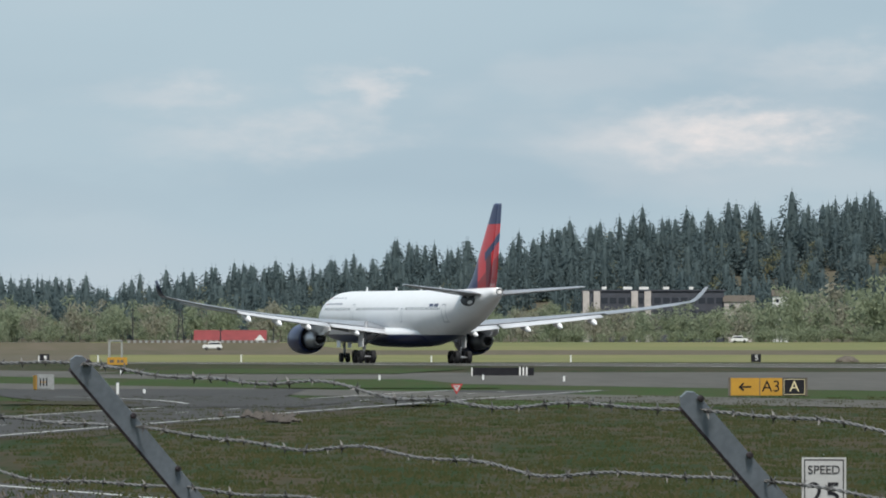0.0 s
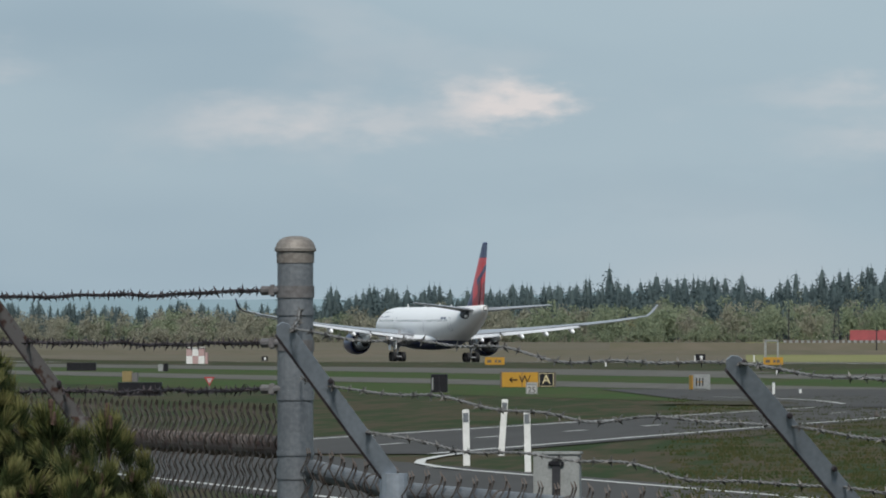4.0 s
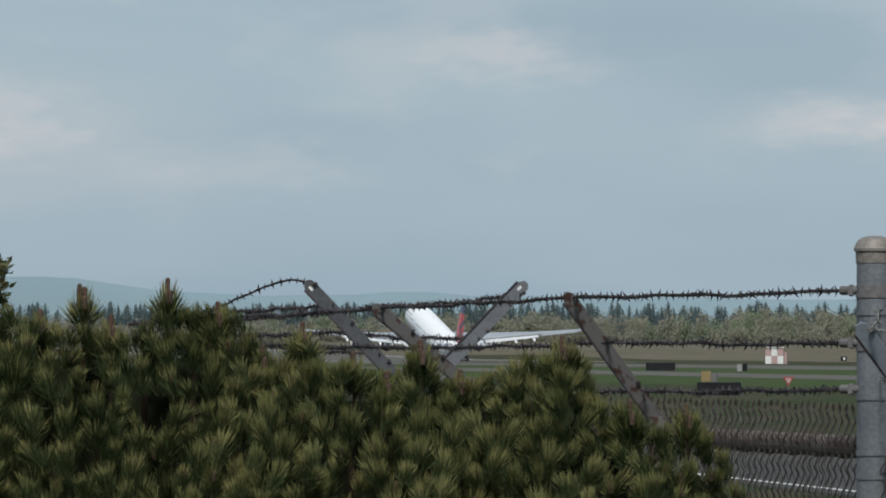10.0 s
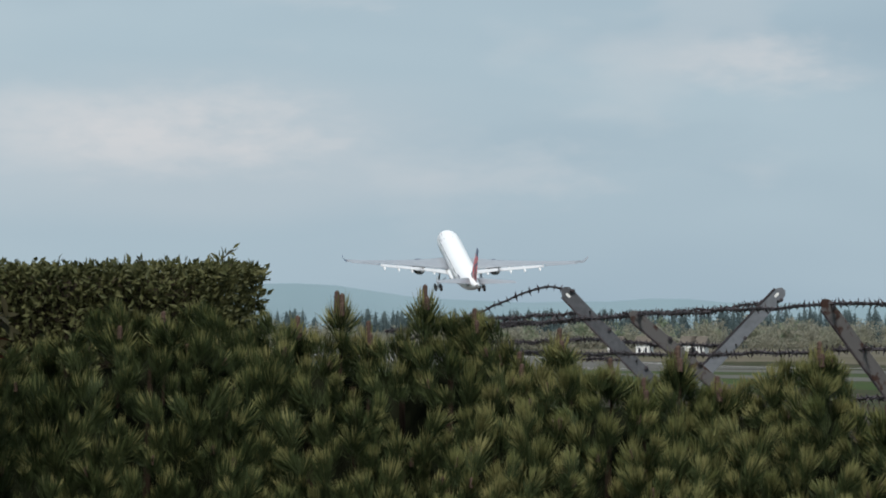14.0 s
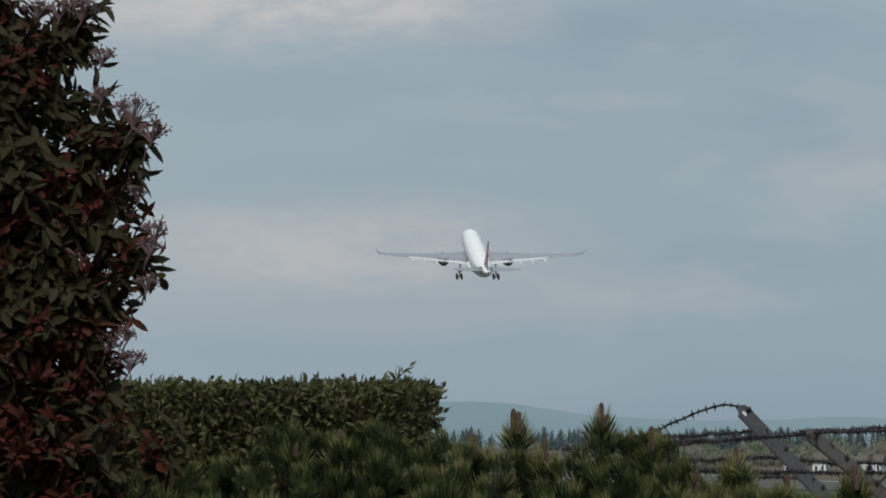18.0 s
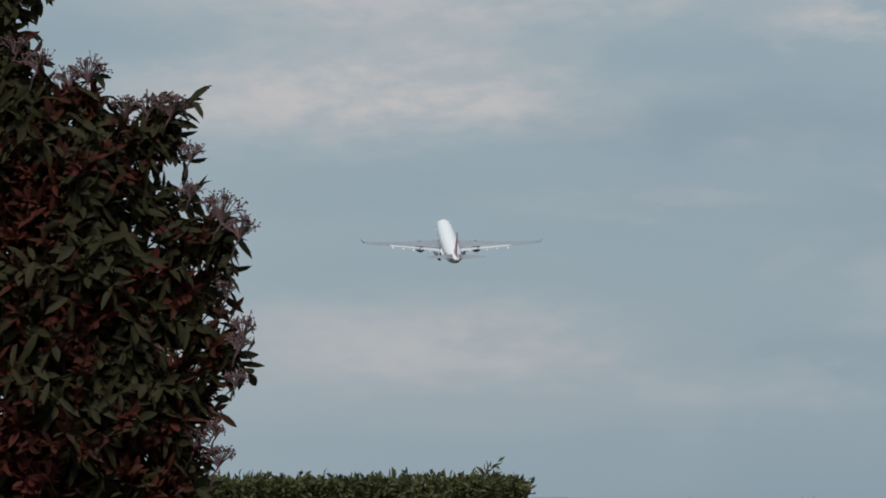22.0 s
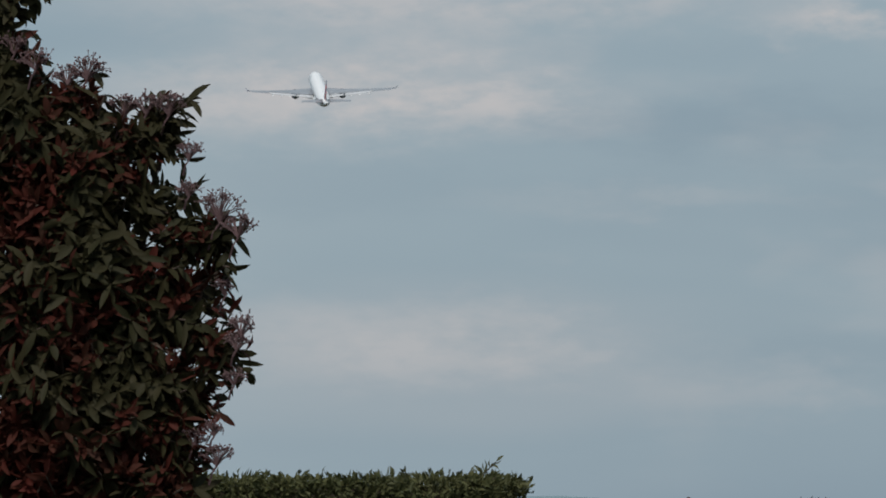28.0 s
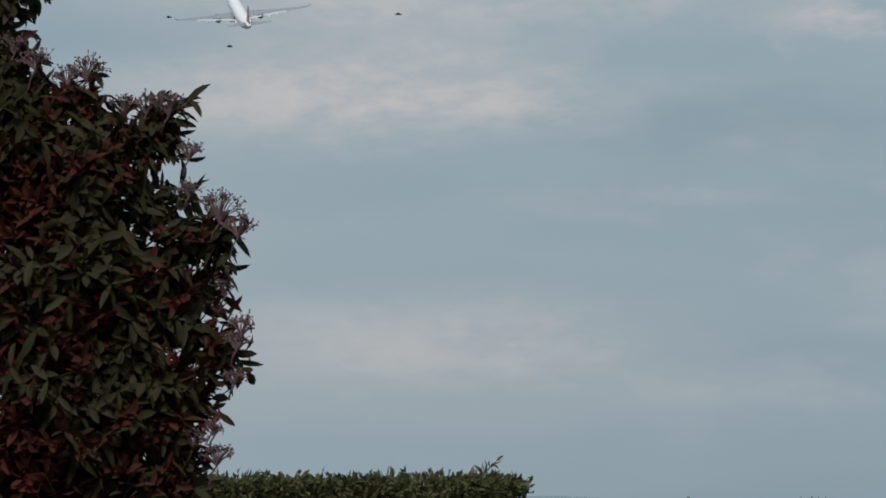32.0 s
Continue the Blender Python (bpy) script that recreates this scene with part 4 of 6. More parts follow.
def wheel_mesh(r, w):
    bm = bmesh.new()
    prof = [(0.42 * r, w * 0.5), (0.8 * r, w * 0.5), (0.95 * r, w * 0.42), (r, w * 0.22), (r, -w * 0.22), (0.95 * r, -w * 0.42), (0.8 * r, -w * 0.5), (0.42 * r, -w * 0.5)]
    n = 22
    vs = [[bm.verts.new((x, q * math.cos(2 * math.pi * i / n), q * math.sin(2 * math.pi * i / n))) for q, x in prof] for i in range(n)]
    for i in range(n):
        for j in range(len(prof) - 1):
            bm.faces.new((vs[i][j], vs[i][j + 1], vs[(i + 1) % n][j + 1], vs[(i + 1) % n][j]))
        bm.faces.new((vs[i][-1], vs[i][0], vs[(i + 1) % n][0], vs[(i + 1) % n][-1]))
    me = bpy.data.meshes.new("wheel")
    bm.normal_update()
    bm.to_mesh(me)
    bm.free()
    me.materials.append(M["tyre"])
    return me


HINGE_X, HINGE_Z = 5.1, 3.45
big, small = wheel_mesh(0.7, 0.52), wheel_mesh(0.53, 0.38)
gears = {}
for side in (-1, 1):
    bm = rod((0, 0, 1.05), (side * 0.24, 0, -2.0), 0.2, sides=12)
    rod((side * 0.24, 0, -1.7), (side * 0.24, 0, -2.75), 0.13, sides=12, bm=bm)
    rod((side * -1.6, 0, -0.2), (side * 0.15, 0, -1.5), 0.08, sides=8, bm=bm)
    rod((side * 0.1, 1.5, -0.15), (side * 0.2, 0, -1.6), 0.07, sides=8, bm=bm)
    rod((side * 0.24, -0.35, -1.6), (side * 0.24, -0.1, -2.6), 0.06, sides=6, bm=bm)
    g = part("main_gear", bm, M["gear"], jet, "grey steel main gear leg", pose(side * HINGE_X, 0, HINGE_Z), True)
    gears[side] = g
    bm = rod((side * 0.24, -1.0, -2.75), (side * 0.24, 1.0, -2.75), 0.13, sides=10)
    for yy in (-0.99, 0.99):
        rod((side * 0.24 - 0.7, yy, -2.75), (side * 0.24 + 0.7, yy, -2.75), 0.08, sides=8, bm=bm)
    part("bogie_beam", bm, M["gear"], g)
    for yy in (-0.99, 0.99):
        for xx in (-0.66, 0.66):
            w = new("wheel", big)
            w.parent = g
            w.matrix_basis = pose(side * 0.24 + xx, yy, -2.75)
    part("gear_door", box(0.06, 1.9, 1.6, (side * 0.62, 0, -1.75), 0.02), M["plane_white"], g, "white gear door")
bm = rod((0, 0, 0), (0, 0, -1.9), 0.13, sides=12)
rod((0, 1.4, 0), (0, 0, -1.1), 0.07, sides=8, bm=bm)
rod((-0.45, 0, -1.9), (0.45, 0, -1.9), 0.07, sides=8, bm=bm)
nose_gear = part("nose_gear", bm, M["gear"], jet, "grey steel nose gear leg", pose(0, 25.38, 2.43), True)
for xx in (-0.36, 0.36):
    w = new("wheel", small)
    w.parent = nose_gear
    w.matrix_basis = pose(xx, 0, -1.9)
for xx in (-0.62, 0.62):
    part("gear_door", box(0.04, 1.4, 0.75, (xx, 0.2, -0.8), 0.01), M["plane_white"], nose_gear, "white gear door")


# ---- the fence outside the airfield: corner post, leaning arms, barbed wire, chain link ----
def bar_frame(a, b):
    """A frame at a with z towards b and x across, level."""
    z = (Vector(b) - Vector(a)).normalized()
    y = (Vector((0, 1, 0)) - z * z.y).normalized()
    x = y.cross(z)
    m = Matrix((x, y, z)).transposed().to_4x4()
    m.translation = a
    return m


def arm(parent, tip, foot, material, wide=0.054, slot=False, label=""):
    """A pressed steel arm that carries three wires, with a folded lip along one edge."""
    ln = (Vector(tip) - Vector(foot)).length
    bm = bmesh.new()
    rim = [(-wide / 2, 0), (wide / 2, 0), (wide / 2, ln - 0.030), (wide * 0.42, ln - 0.012), (wide * 0.16, ln), (-wide * 0.22, ln), (-wide / 2, ln - 0.018)]
    face = bm.faces.new([bm.verts.new((x, -0.002, z)) for x, z in rim])
    out = bmesh.ops.extrude_face_region(bm, geom=[face])
    bmesh.ops.translate(bm, verts=[q for q in out["geom"] if isinstance(q, bmesh.types.BMVert)], vec=(0, 0.004, 0))
    bmesh.ops.recalc_face_normals(bm, faces=bm.faces[:])
    box(0.004, 0.018, ln - 0.03, (-wide / 2 + 0.002, 0.011, 0), 0.001, bm=bm)
    ob = part("arm", bm, material, parent, label, bar_frame(foot, tip))
    # added dark strip: the shadow along the fold, put into a colour
    part("lip", box(0.006, 0.014, ln - 0.02, (-wide / 2 - 0.0032, 0.001, 0), 0.001), M["wire_old"], ob, "dark strip painted as shade of the lip")
    if slot:
        part("slot", box(0.009, 0.003, 0.018, (-0.004, -0.0022, ln - 0.04), 0.001), M["paint_white"], ob, "bright slot cut near the tip")
    for k in (0.05, 0.38, 0.71):
        part("wire_clip", box(0.012, 0.010, 0.012, (wide * 0.46, -0.006, ln * (1 - k) - 0.01), 0.002), M["wire_old"], ob)


def line_post(foot, tip, material, arm_material, label, slot=False, arms=None, wide=0.054):
    root = empty("fence_post", pose(foot[0], foot[1], ground(foot[1])), label=label, category="fence post", group="fence posts")
    h = foot[2] - ground(foot[1])
    bm = rod((0, 0, -0.2), (0, 0, h + 0.01), 0.03, sides=14)
    part("shaft", bm, material, root, smooth=False)
    bm = rod((0, 0, h - 0.05), (0, 0, h + 0.015), 0.036, 0.034, sides=14)
    part("socket", bm, arm_material, root)
    base = Vector((foot[0], foot[1], ground(foot[1])))
    # of two arms, the left one gets the zinc painted darker as shade
    for k, t in enumerate(arms or [tip]):
        arm(root, Vector(t) - base, Vector(foot) - base, arm_material if not arms else M["arm_shaded" if k == 0 else "arm_mid"], wide=wide, slot=slot)
    return root


P0 = (-2.033, 19.8)
corner = empty("corner_post", pose(P0[0], P0[1], 0), label="thick galvanised corner post with a rusty domed cap", category="fence post")
part("shaft", rod((0, 0, -0.3), (0, 0, 2.16), 0.0455, sides=36), M["galv"], corner, smooth=False)
# cap: a skirt, a lip and a low dome turned as one profile
cap_profile = [(0.0475, 2.148), (0.0482, 2.176), (0.0525, 2.178), (0.0528, 2.185), (0.0505, 2.188), (0.0475, 2.197), (0.041, 2.206), (0.030, 2.2125), (0.016, 2.216), (0.002, 2.2165)]
v, f = loft([[(q * math.sin(2 * math.pi * i / 36), q * math.cos(2 * math.pi * i / 36), z) for i in range(36)] for q, z in cap_profile])
M["cap"] = mat("brownish_cast_cap", (0.225, 0.205, 0.185), 0.6, 0.3, col2=(0.14, 0.12, 0.105), scale=14, fine=90, bump=0.2)
put("cap", np_mesh("cap", v, f), M["cap"], corner, "brownish cast domed cap")
for z, h, mt in ((2.06, 0.030, "stain"), (2.015, 0.014, "galv"), (1.925, 0.028, "stain"), (1.80, 0.024, "galv"), (1.60, 0.03, "galv"), (1.66, 0.012, "galv")):
    part("band", rod((0, 0, z), (0, 0, z + h), 0.0483, sides=36), M[mt], corner, "weathered tension band")
for z in (2.078, 1.945, 1.828):
    bm = rod((-0.03, -0.02, z), (-0.085, 0.01, z), 0.010, 0.012, sides=10)
    box(0.018, 0.025, 0.03, (-0.058, -0.005, z - 0.015), 0.004, bm=bm)
    part("wire_bracket", bm, M["stain"], corner, "weathered bracket that holds a wire")

R_ARMS = [((-1.99, 19.0, 1.992), (-1.73, 19.22, 1.61)), ((-0.815, 17.3, 1.914), (-0.525, 17.6, 1.555)), ((0.466, 15.2, 1.848), (0.766, 15.5, 1.511)), ((1.75, 13.1, 1.785), (2.05, 13.4, 1.45))]
for tip, foot in R_ARMS:
    line_post(foot, tip, M["galv"], M["galv_arm"], "galvanised fence post with a leaning barbed wire arm", wide=0.041)
L_ARMS = [((-3.151, 22.1, 2.087), (-2.897, 22.22, 1.72)), ((-4.107, 24.5, 2.063), (-3.83, 24.6, 1.82))]
for tip, foot in L_ARMS:
    line_post(foot, tip, M["rusty"], M["rust_arm"], "grey fence post with a rust-patched barbed wire arm", wide=0.038)
V_FOOT, V_TIPS = (-4.292, 26.5, 1.755), [(-4.678, 26.5, 2.155), (-3.913, 26.5, 2.15)]
line_post(V_FOOT, None, M["galv"], M["galv_arm"], "galvanised fence post with two arms spread like a V", True, V_TIPS, 0.043)

barb_v, barb_f = [], []
for a, s in ((0.5, 1), (2.4, -1), (4.0, 1), (5.6, -1)):
    d = Vector((0.38 * s, math.cos(a), math.sin(a))).normalized()
    q = d.to_track_quat("Z", "Y").to_matrix()
    n = len(barb_v)
    for k in range(3):
        w = q @ Vector((0.0042 * math.cos(k * 2.09), 0.0042 * math.sin(k * 2.09), 0))
        barb_v.append(tuple(w))
    barb_v.append(tuple(d * 0.0165))
    barb_f += [(n, n + 1, n + 3), (n + 1, n + 2, n + 3), (n + 2, n, n + 3)]
for k in range(4):
    n = len(barb_v)
    for i in range(5):
        a = i * 1.257
        barb_v.append((-0.007 + 0.0045 * k, 0.0046 * math.cos(a), 0.0046 * math.sin(a)))
for k in range(3):
    n = len(barb_v) - 20 + 5 * k
    for i in range(5):
        barb_f.append((n + i, n + (i + 1) % 5, n + 5 + (i + 1) % 5, n + 5 + i))
BARB = {}
for key in ("wire_old", "wire_new"):
    BARB[key] = np_mesh("barb", barb_v, barb_f)
    BARB[key].materials.append(M["wire_old" if key == "wire_old" else "barb_new"])
wire_rng = np.random.default_rng(3)


def barbed(points, key, sag=0.02, wob=0.006, label="", gap=0.075, thick=0.0024):
    """Two twisted strands through the points, with barbs at even steps."""
    pts = [Vector(p) for p in points]
    path = []
    for a, b in zip(pts, pts[1:]):
        ln = (b - a).length
        n = max(4, int(ln / 0.012))
        ph = wire_rng.random(3) * 6.28
        for i in range(n):
            f = i / n
            p = a.lerp(b, f)
            e = math.sin(math.pi * f)
            p.z += -sag * 4 * f * (1 - f) + e * wob * (math.sin(f * ln * 5.1 + ph[0]) + 0.6 * math.sin(f * ln * 13 + ph[1]))
            p.x += e * wob * 0.5 * math.sin(f * ln * 8 + ph[2])
            path.append(p)
    path.append(pts[-1])
    path = np.array([tuple(p) for p in path])
    arc = np.concatenate([[0], np.cumsum(np.linalg.norm(np.diff(path, axis=0), axis=1))])
    root = empty("barbed_wire", label=label, category="barbed wire", group="strands of barbed wire")
    for s in (0, math.pi):
        a = arc / 0.05 * 2 * math.pi + s
        q = path + np.stack([np.zeros_like(a), np.cos(a), np.sin(a)], 1) * thick
        v, f = tube(q, thick * 1.05, 5)
        put("strand", np_mesh("strand", v, f), M[key], root)
    d = 0.04
    while d < arc[-1] - 0.02:
        p = [float(np.interp(d, arc, path[:, k])) for k in range(3)]
        i = min(len(path) - 2, int(np.searchsorted(arc, d)))
        t = Vector(path[i + 1] - path[max(0, i - 1)]).normalized()
        ob = new("barb", BARB[key])
        ob.parent = root
        m = t.to_track_quat("X", "Z").to_matrix().to_4x4() @ Matrix.Rotation(wire_rng.random() * 6.28, 4, "X") @ Matrix.Scale((0.9 if key == "wire_old" else 0.72) + 0.45 * wire_rng.random(), 4)
        m.translation = p
        ob.matrix_basis = m
        d += gap * (0.75 + 0.5 * wire_rng.random())
    return root


def on_arm(a, f):
    return tuple(Vector(a[0]).lerp(Vector(a[1]), f) + Vector((0.02, -0.012, 0)))


for fracs, start in (((0.03, 0.04, 0.10, 0.10), [(P0[0] + 0.02, P0[1] - 0.055, 2.03)]), ((0.40, 0.43, 0.51, 0.55), [(P0[0] + 0.02, P0[1] - 0.055, 1.86)]), ((0.69, 0.81, 0.86, 0.88), [])):
    barbed(start + [on_arm(a, f) for a, f in zip(R_ARMS, fracs)], "wire_new", 0.016, 0.011, "pale slack barbed wire strung along the fence arms", 0.08, 0.0021)
for f, z in ((0.03, 2.078), (0.38, 1.945), (0.76, 1.828)):
    pts = [(P0[0] - 0.085, P0[1] + 0.01, z), on_arm(L_ARMS[0], f)]
    if f < 0.7:
        pts += [on_arm(L_ARMS[1], 0.03 if f < 0.1 else 0.55), (-5.0, 27.0, 2.035 if f < 0.1 else 1.94)]
    else:
        pts += [(-3.9, 24.6, 1.80)]
    barbed(pts, "wire_old", 0.004, 0.003, "dark rusted barbed wire drawn tight along the fence", 0.06, 0.0028)
VL, VR = (V_TIPS[0], V_FOOT), (V_TIPS[1], V_FOOT)
barbed([on_arm(VL, 0.03), (-4.84, 26.9, 2.155), (-5.16, 27.6, 2.08), (-6.0, 30.5, 1.98)], "wire_old", -0.008, 0.003, "loose dark barbed wire curving away from the arm", 0.11)
barbed([on_arm(VL, 0.20), (-5.4, 29.0, 2.06), (-6.6, 33.0, 2.02)], "wire_old", 0.004, 0.003, "dark barbed wire running off behind the pines", 0.065)
barbed([on_arm(VR, 0.10), (-4.9, 29.5, 2.085), (-6.9, 36.0, 2.04)], "wire_old", 0.01, 0.003, "dark barbed wire running off behind the pines", 0.075)
barbed([on_arm(VR, 0.48), (-5.1, 29.5, 1.985), (-6.9, 36.0, 1.98)], "wire_old", 0.01, 0.003, "dark barbed wire running off behind the pines", 0.075)
barbed([on_arm(VL, 0.62), (-5.4, 29.0, 1.95), (-6.6, 33.0, 1.95)], "wire_old", 0.01, 0.003, "dark barbed wire running off behind the pines", 0.075)


def chain_link(a, b, z_top_a, z_top_b, label, rail_mat, rail_r=0.028, height=1.75, side=-1, drop=0.085):
    """One bay: the rail and the woven wire hung on it."""
    root = empty("chain_link_panel", pose(a[0], a[1], 0), label=label, category="fence panel", group="chain link fence bays")
    A, B = Vector((0, 0)), Vector((b[0] - a[0], b[1] - a[1]))
    ln = B.length
    d = B / ln
    nrm = Vector((-d.y, d.x))
    count = int(ln / 0.0365)
    pieces = []
    for i in range(count):
        s0 = (i + 0.5) * ln / count
        zt = z_top_a + (z_top_b - z_top_a) * s0 / ln + wire_rng.normal(0, 0.004)
        n = int(height / 0.0178)
        k = np.arange(n)
        ph = 2 * np.pi * k / 4.0 + 0.8
        off = 0.0185 * (0.5 * np.sin(ph) + (1 / np.pi) * np.arcsin(np.sin(ph))) * (1 if i % 2 else -1)
        out = 0.006 * np.cos(ph)
        z = zt - 0.0178 * k
        x = (s0 + off) * d.x + out * nrm.x
        y = (s0 + off) * d.y + out * nrm.y
        pieces.append(tube(np.stack([x, y, z], 1), 0.0024, 3))
        tx = np.array([x[0], x[0] + 0.006 * d.x, x[0] - 0.004 * d.x])
        ty = np.array([y[0], y[0] + 0.006 * d.y, y[0] - 0.004 * d.y])
        pieces.append(tube(np.stack([tx, ty, [zt, zt + 0.012, zt + 0.026]], 1), [0.0034, 0.0036, 0.0014], 4))
    v, f = join(pieces)
    tagged(put("woven_wire", np_mesh("woven_wire", v, f), M["link"], root), kind="stuff")
    za, zb = z_top_a - drop, z_top_b - drop
    part("top_rail", rod((0.03 * side * nrm.x + 0.05 * d.x, 0.03 * side * nrm.y + 0.05 * d.y, za), (B.x + 0.03 * side * nrm.x, B.y + 0.03 * side * nrm.y, zb), rail_r, sides=18), rail_mat, root, "weathered top rail")
    for k in range(int(ln / 0.3)):
        s0 = 0.15 + 0.3 * k
        z = za + (zb - za) * s0 / ln
        c = (d.x * s0 + 0.03 * side * nrm.x, d.y * s0 + 0.03 * side * nrm.y)
        part("tie", rod((c[0] - 0.004 * d.x, c[1] - 0.004 * d.y, z), (c[0] + 0.004 * d.x, c[1] + 0.004 * d.y, z), rail_r + 0.004, sides=14), M["link"], root, "wire tie round the rail")
    return root


feet_r = [P0] + [(f[0], f[1]) for t, f in R_ARMS]
tops_r = [1.66, 1.612, 1.55, 1.50, 1.44]
for i in range(4):
    chain_link(feet_r[i], feet_r[i + 1], tops_r[i], tops_r[i + 1], "galvanised chain link fence bay with a pale top rail", M["galv"], 0.025, side=1, drop=0.035)
feet_l = [P0, (-2.88, 22.22), (-3.79, 24.6), (-4.7, 27.0)]
for i in range(3):
    chain_link(feet_l[i], feet_l[i + 1], 1.762, 1.762, "old chain link fence bay with a rusty top rail", M["rusty"], 0.029)


# ---- plants before and beside the fence ----
plant_rng = np.random.default_rng(8)


def unit(v):
    return v / (np.linalg.norm(v, axis=-1, keepdims=True) + 1e-9)


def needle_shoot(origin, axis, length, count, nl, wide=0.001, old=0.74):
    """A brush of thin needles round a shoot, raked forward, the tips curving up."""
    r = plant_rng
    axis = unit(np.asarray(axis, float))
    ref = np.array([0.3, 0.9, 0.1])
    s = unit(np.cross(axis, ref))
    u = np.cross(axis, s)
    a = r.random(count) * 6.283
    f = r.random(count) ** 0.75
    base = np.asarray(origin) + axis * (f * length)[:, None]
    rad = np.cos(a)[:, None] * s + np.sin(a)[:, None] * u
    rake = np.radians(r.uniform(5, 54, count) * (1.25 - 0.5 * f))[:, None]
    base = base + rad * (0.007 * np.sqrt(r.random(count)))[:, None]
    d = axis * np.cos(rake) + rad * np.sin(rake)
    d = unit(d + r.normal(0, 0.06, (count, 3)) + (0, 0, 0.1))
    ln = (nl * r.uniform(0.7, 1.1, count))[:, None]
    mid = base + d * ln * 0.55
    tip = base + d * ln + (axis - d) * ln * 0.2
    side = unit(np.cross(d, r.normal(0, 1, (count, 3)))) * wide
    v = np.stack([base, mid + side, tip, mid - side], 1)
    # shoot ends go paler: young growth, and light from above put into colour
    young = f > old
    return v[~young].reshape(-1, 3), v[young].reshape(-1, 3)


def pine(crest, y0, low, label, buds, old=0.74):
    """A bushy young pine: stems, a dark core as painted shade, brushes of needles, buds on the leaders."""
    x0, x1 = crest[0][0], crest[-1][0]
    x_mid = (x0 + x1) / 2
    root = empty("pine_shrub", pose(x_mid, y0, 0), label=label, category="pine shrub", group="pine shrubs")
    o = np.array([x_mid, y0, 0])
    cx, cz = [c[0] for c in crest], [c[1] for c in crest]
    r = plant_rng

    def top(x):
        return float(np.interp(x, cx, cz))

    def front(z, t):
        return 0.46 * math.sqrt(max(0.0, 1 - min(1.0, max(0.0, (z - low) / (t - low + 1e-6))) ** 1.4))
    tips = []
    # brushes along the crest, then over the front, in three depths
    for k in range(int((x1 - x0) / 0.026)):
        x = x0 + 0.013 + 0.026 * k + r.normal(0, 0.005)
        tips.append((x, y0 + r.normal(0, 0.03), top(x) - abs(r.normal(0, 0.006)), 0.9))
    for k in range(int((x1 - x0) / 0.03)):
        x = r.uniform(x0, x1)
        tips.append((x, y0 + 0.1 + r.normal(0, 0.04), top(x) - r.uniform(0.02, 0.05), 0.9))
    xa, xb = x0 - 0.05, x1 + (0.05 if cz[-1] > 1.7 else 0.0)
    for back, gap in ((0.0, 0.049), (0.08, 0.044), (0.16, 0.046)):
        got = []
        for k in range(4500):
            x = r.uniform(xa, xb)
            t = top(x) - 0.035
            z = r.uniform(low - 0.05, max(low, t))
            if noise.noise((x * 8.5, back * 4.0, z * 10.0 + 1.7)) < -0.27:
                continue
            if any((x - q[0]) ** 2 + (z - q[1]) ** 2 < gap * gap for q in got):
                continue
            got.append((x, z))
            y = y0 - front(z, t) + back + 0.07 * noise.noise((x * 7, z * 7, 3.0)) + r.normal(0, 0.02)
            tips.append((x, y, z, r.uniform(0.85, 1.25)))
    needles, small = [], []
    for x, y, z, q in tips:
        ln, nl = r.uniform(0.032, 0.058) * q, r.uniform(0.034, 0.047) * q
        ax = np.array([r.normal(0, 0.34), -0.16 + r.normal(0, 0.24), 1.0])
        ax = unit(ax)
        # the brush ends a needle's reach above its shoot
        foot = np.array([x, y, z - 0.78 * nl]) - ax * ln
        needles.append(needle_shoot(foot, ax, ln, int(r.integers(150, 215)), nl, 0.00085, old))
        if r.random() < 0.13:
            small.append((foot + ax * (ln + 0.004), q))
    stems = []
    for k in range(5):
        lx = x0 + (x1 - x0) * (k + 0.5) / 5
        stems.append(tube([(x_mid + (lx - x_mid) * 0.3, y0 + 0.05, 0), (x_mid + (lx - x_mid) * 0.8, y0 + 0.05, 1.1), (lx, y0 + 0.02, top(lx) - 0.12)], [0.022, 0.015, 0.006], 6))
    for bx, bz, n in buds:
        # a leader: upright buds held in a wide spray of needles
        stems.append(tube([(bx, y0, bz - 0.2), (bx + 0.004, y0, bz - 0.1), (bx, y0, bz - 0.045)], [0.004, 0.004, 0.004], 6))
        needles.append(needle_shoot((bx, y0, bz - 0.125), (0, 0, 1), 0.075, 130, 0.056, 0.0012))
        for k in range(7):
            a = k * 0.9 + r.random()
            needles.append(needle_shoot((bx, y0, bz - 0.10), (0.75 * math.cos(a), 0.75 * math.sin(a), 1), 0.035, 26, 0.05, 0.0012))
    for k, (name, key, lab) in enumerate((("old_shaded_needles", "needle", "dark old needles, shade painted in"), ("young_lit_needles", "needle_young_lit", "yellowish-green young needles, top light painted in"))):
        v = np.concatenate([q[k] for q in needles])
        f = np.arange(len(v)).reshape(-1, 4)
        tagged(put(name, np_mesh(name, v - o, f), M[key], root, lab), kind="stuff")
    v, f = join(stems)
    tagged(put("stem_mass", np_mesh("stem_mass", v - o, f), M["dark_bark"], root), kind="stuff")
    # a dark sheet for inner twigs, coloured as the shade between brushes
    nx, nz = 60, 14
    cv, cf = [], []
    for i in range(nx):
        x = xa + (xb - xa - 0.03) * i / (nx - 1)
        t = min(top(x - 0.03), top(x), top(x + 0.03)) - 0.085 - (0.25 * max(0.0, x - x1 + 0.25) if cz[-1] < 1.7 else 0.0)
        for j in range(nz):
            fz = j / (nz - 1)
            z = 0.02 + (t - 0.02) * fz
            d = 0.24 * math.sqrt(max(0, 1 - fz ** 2))
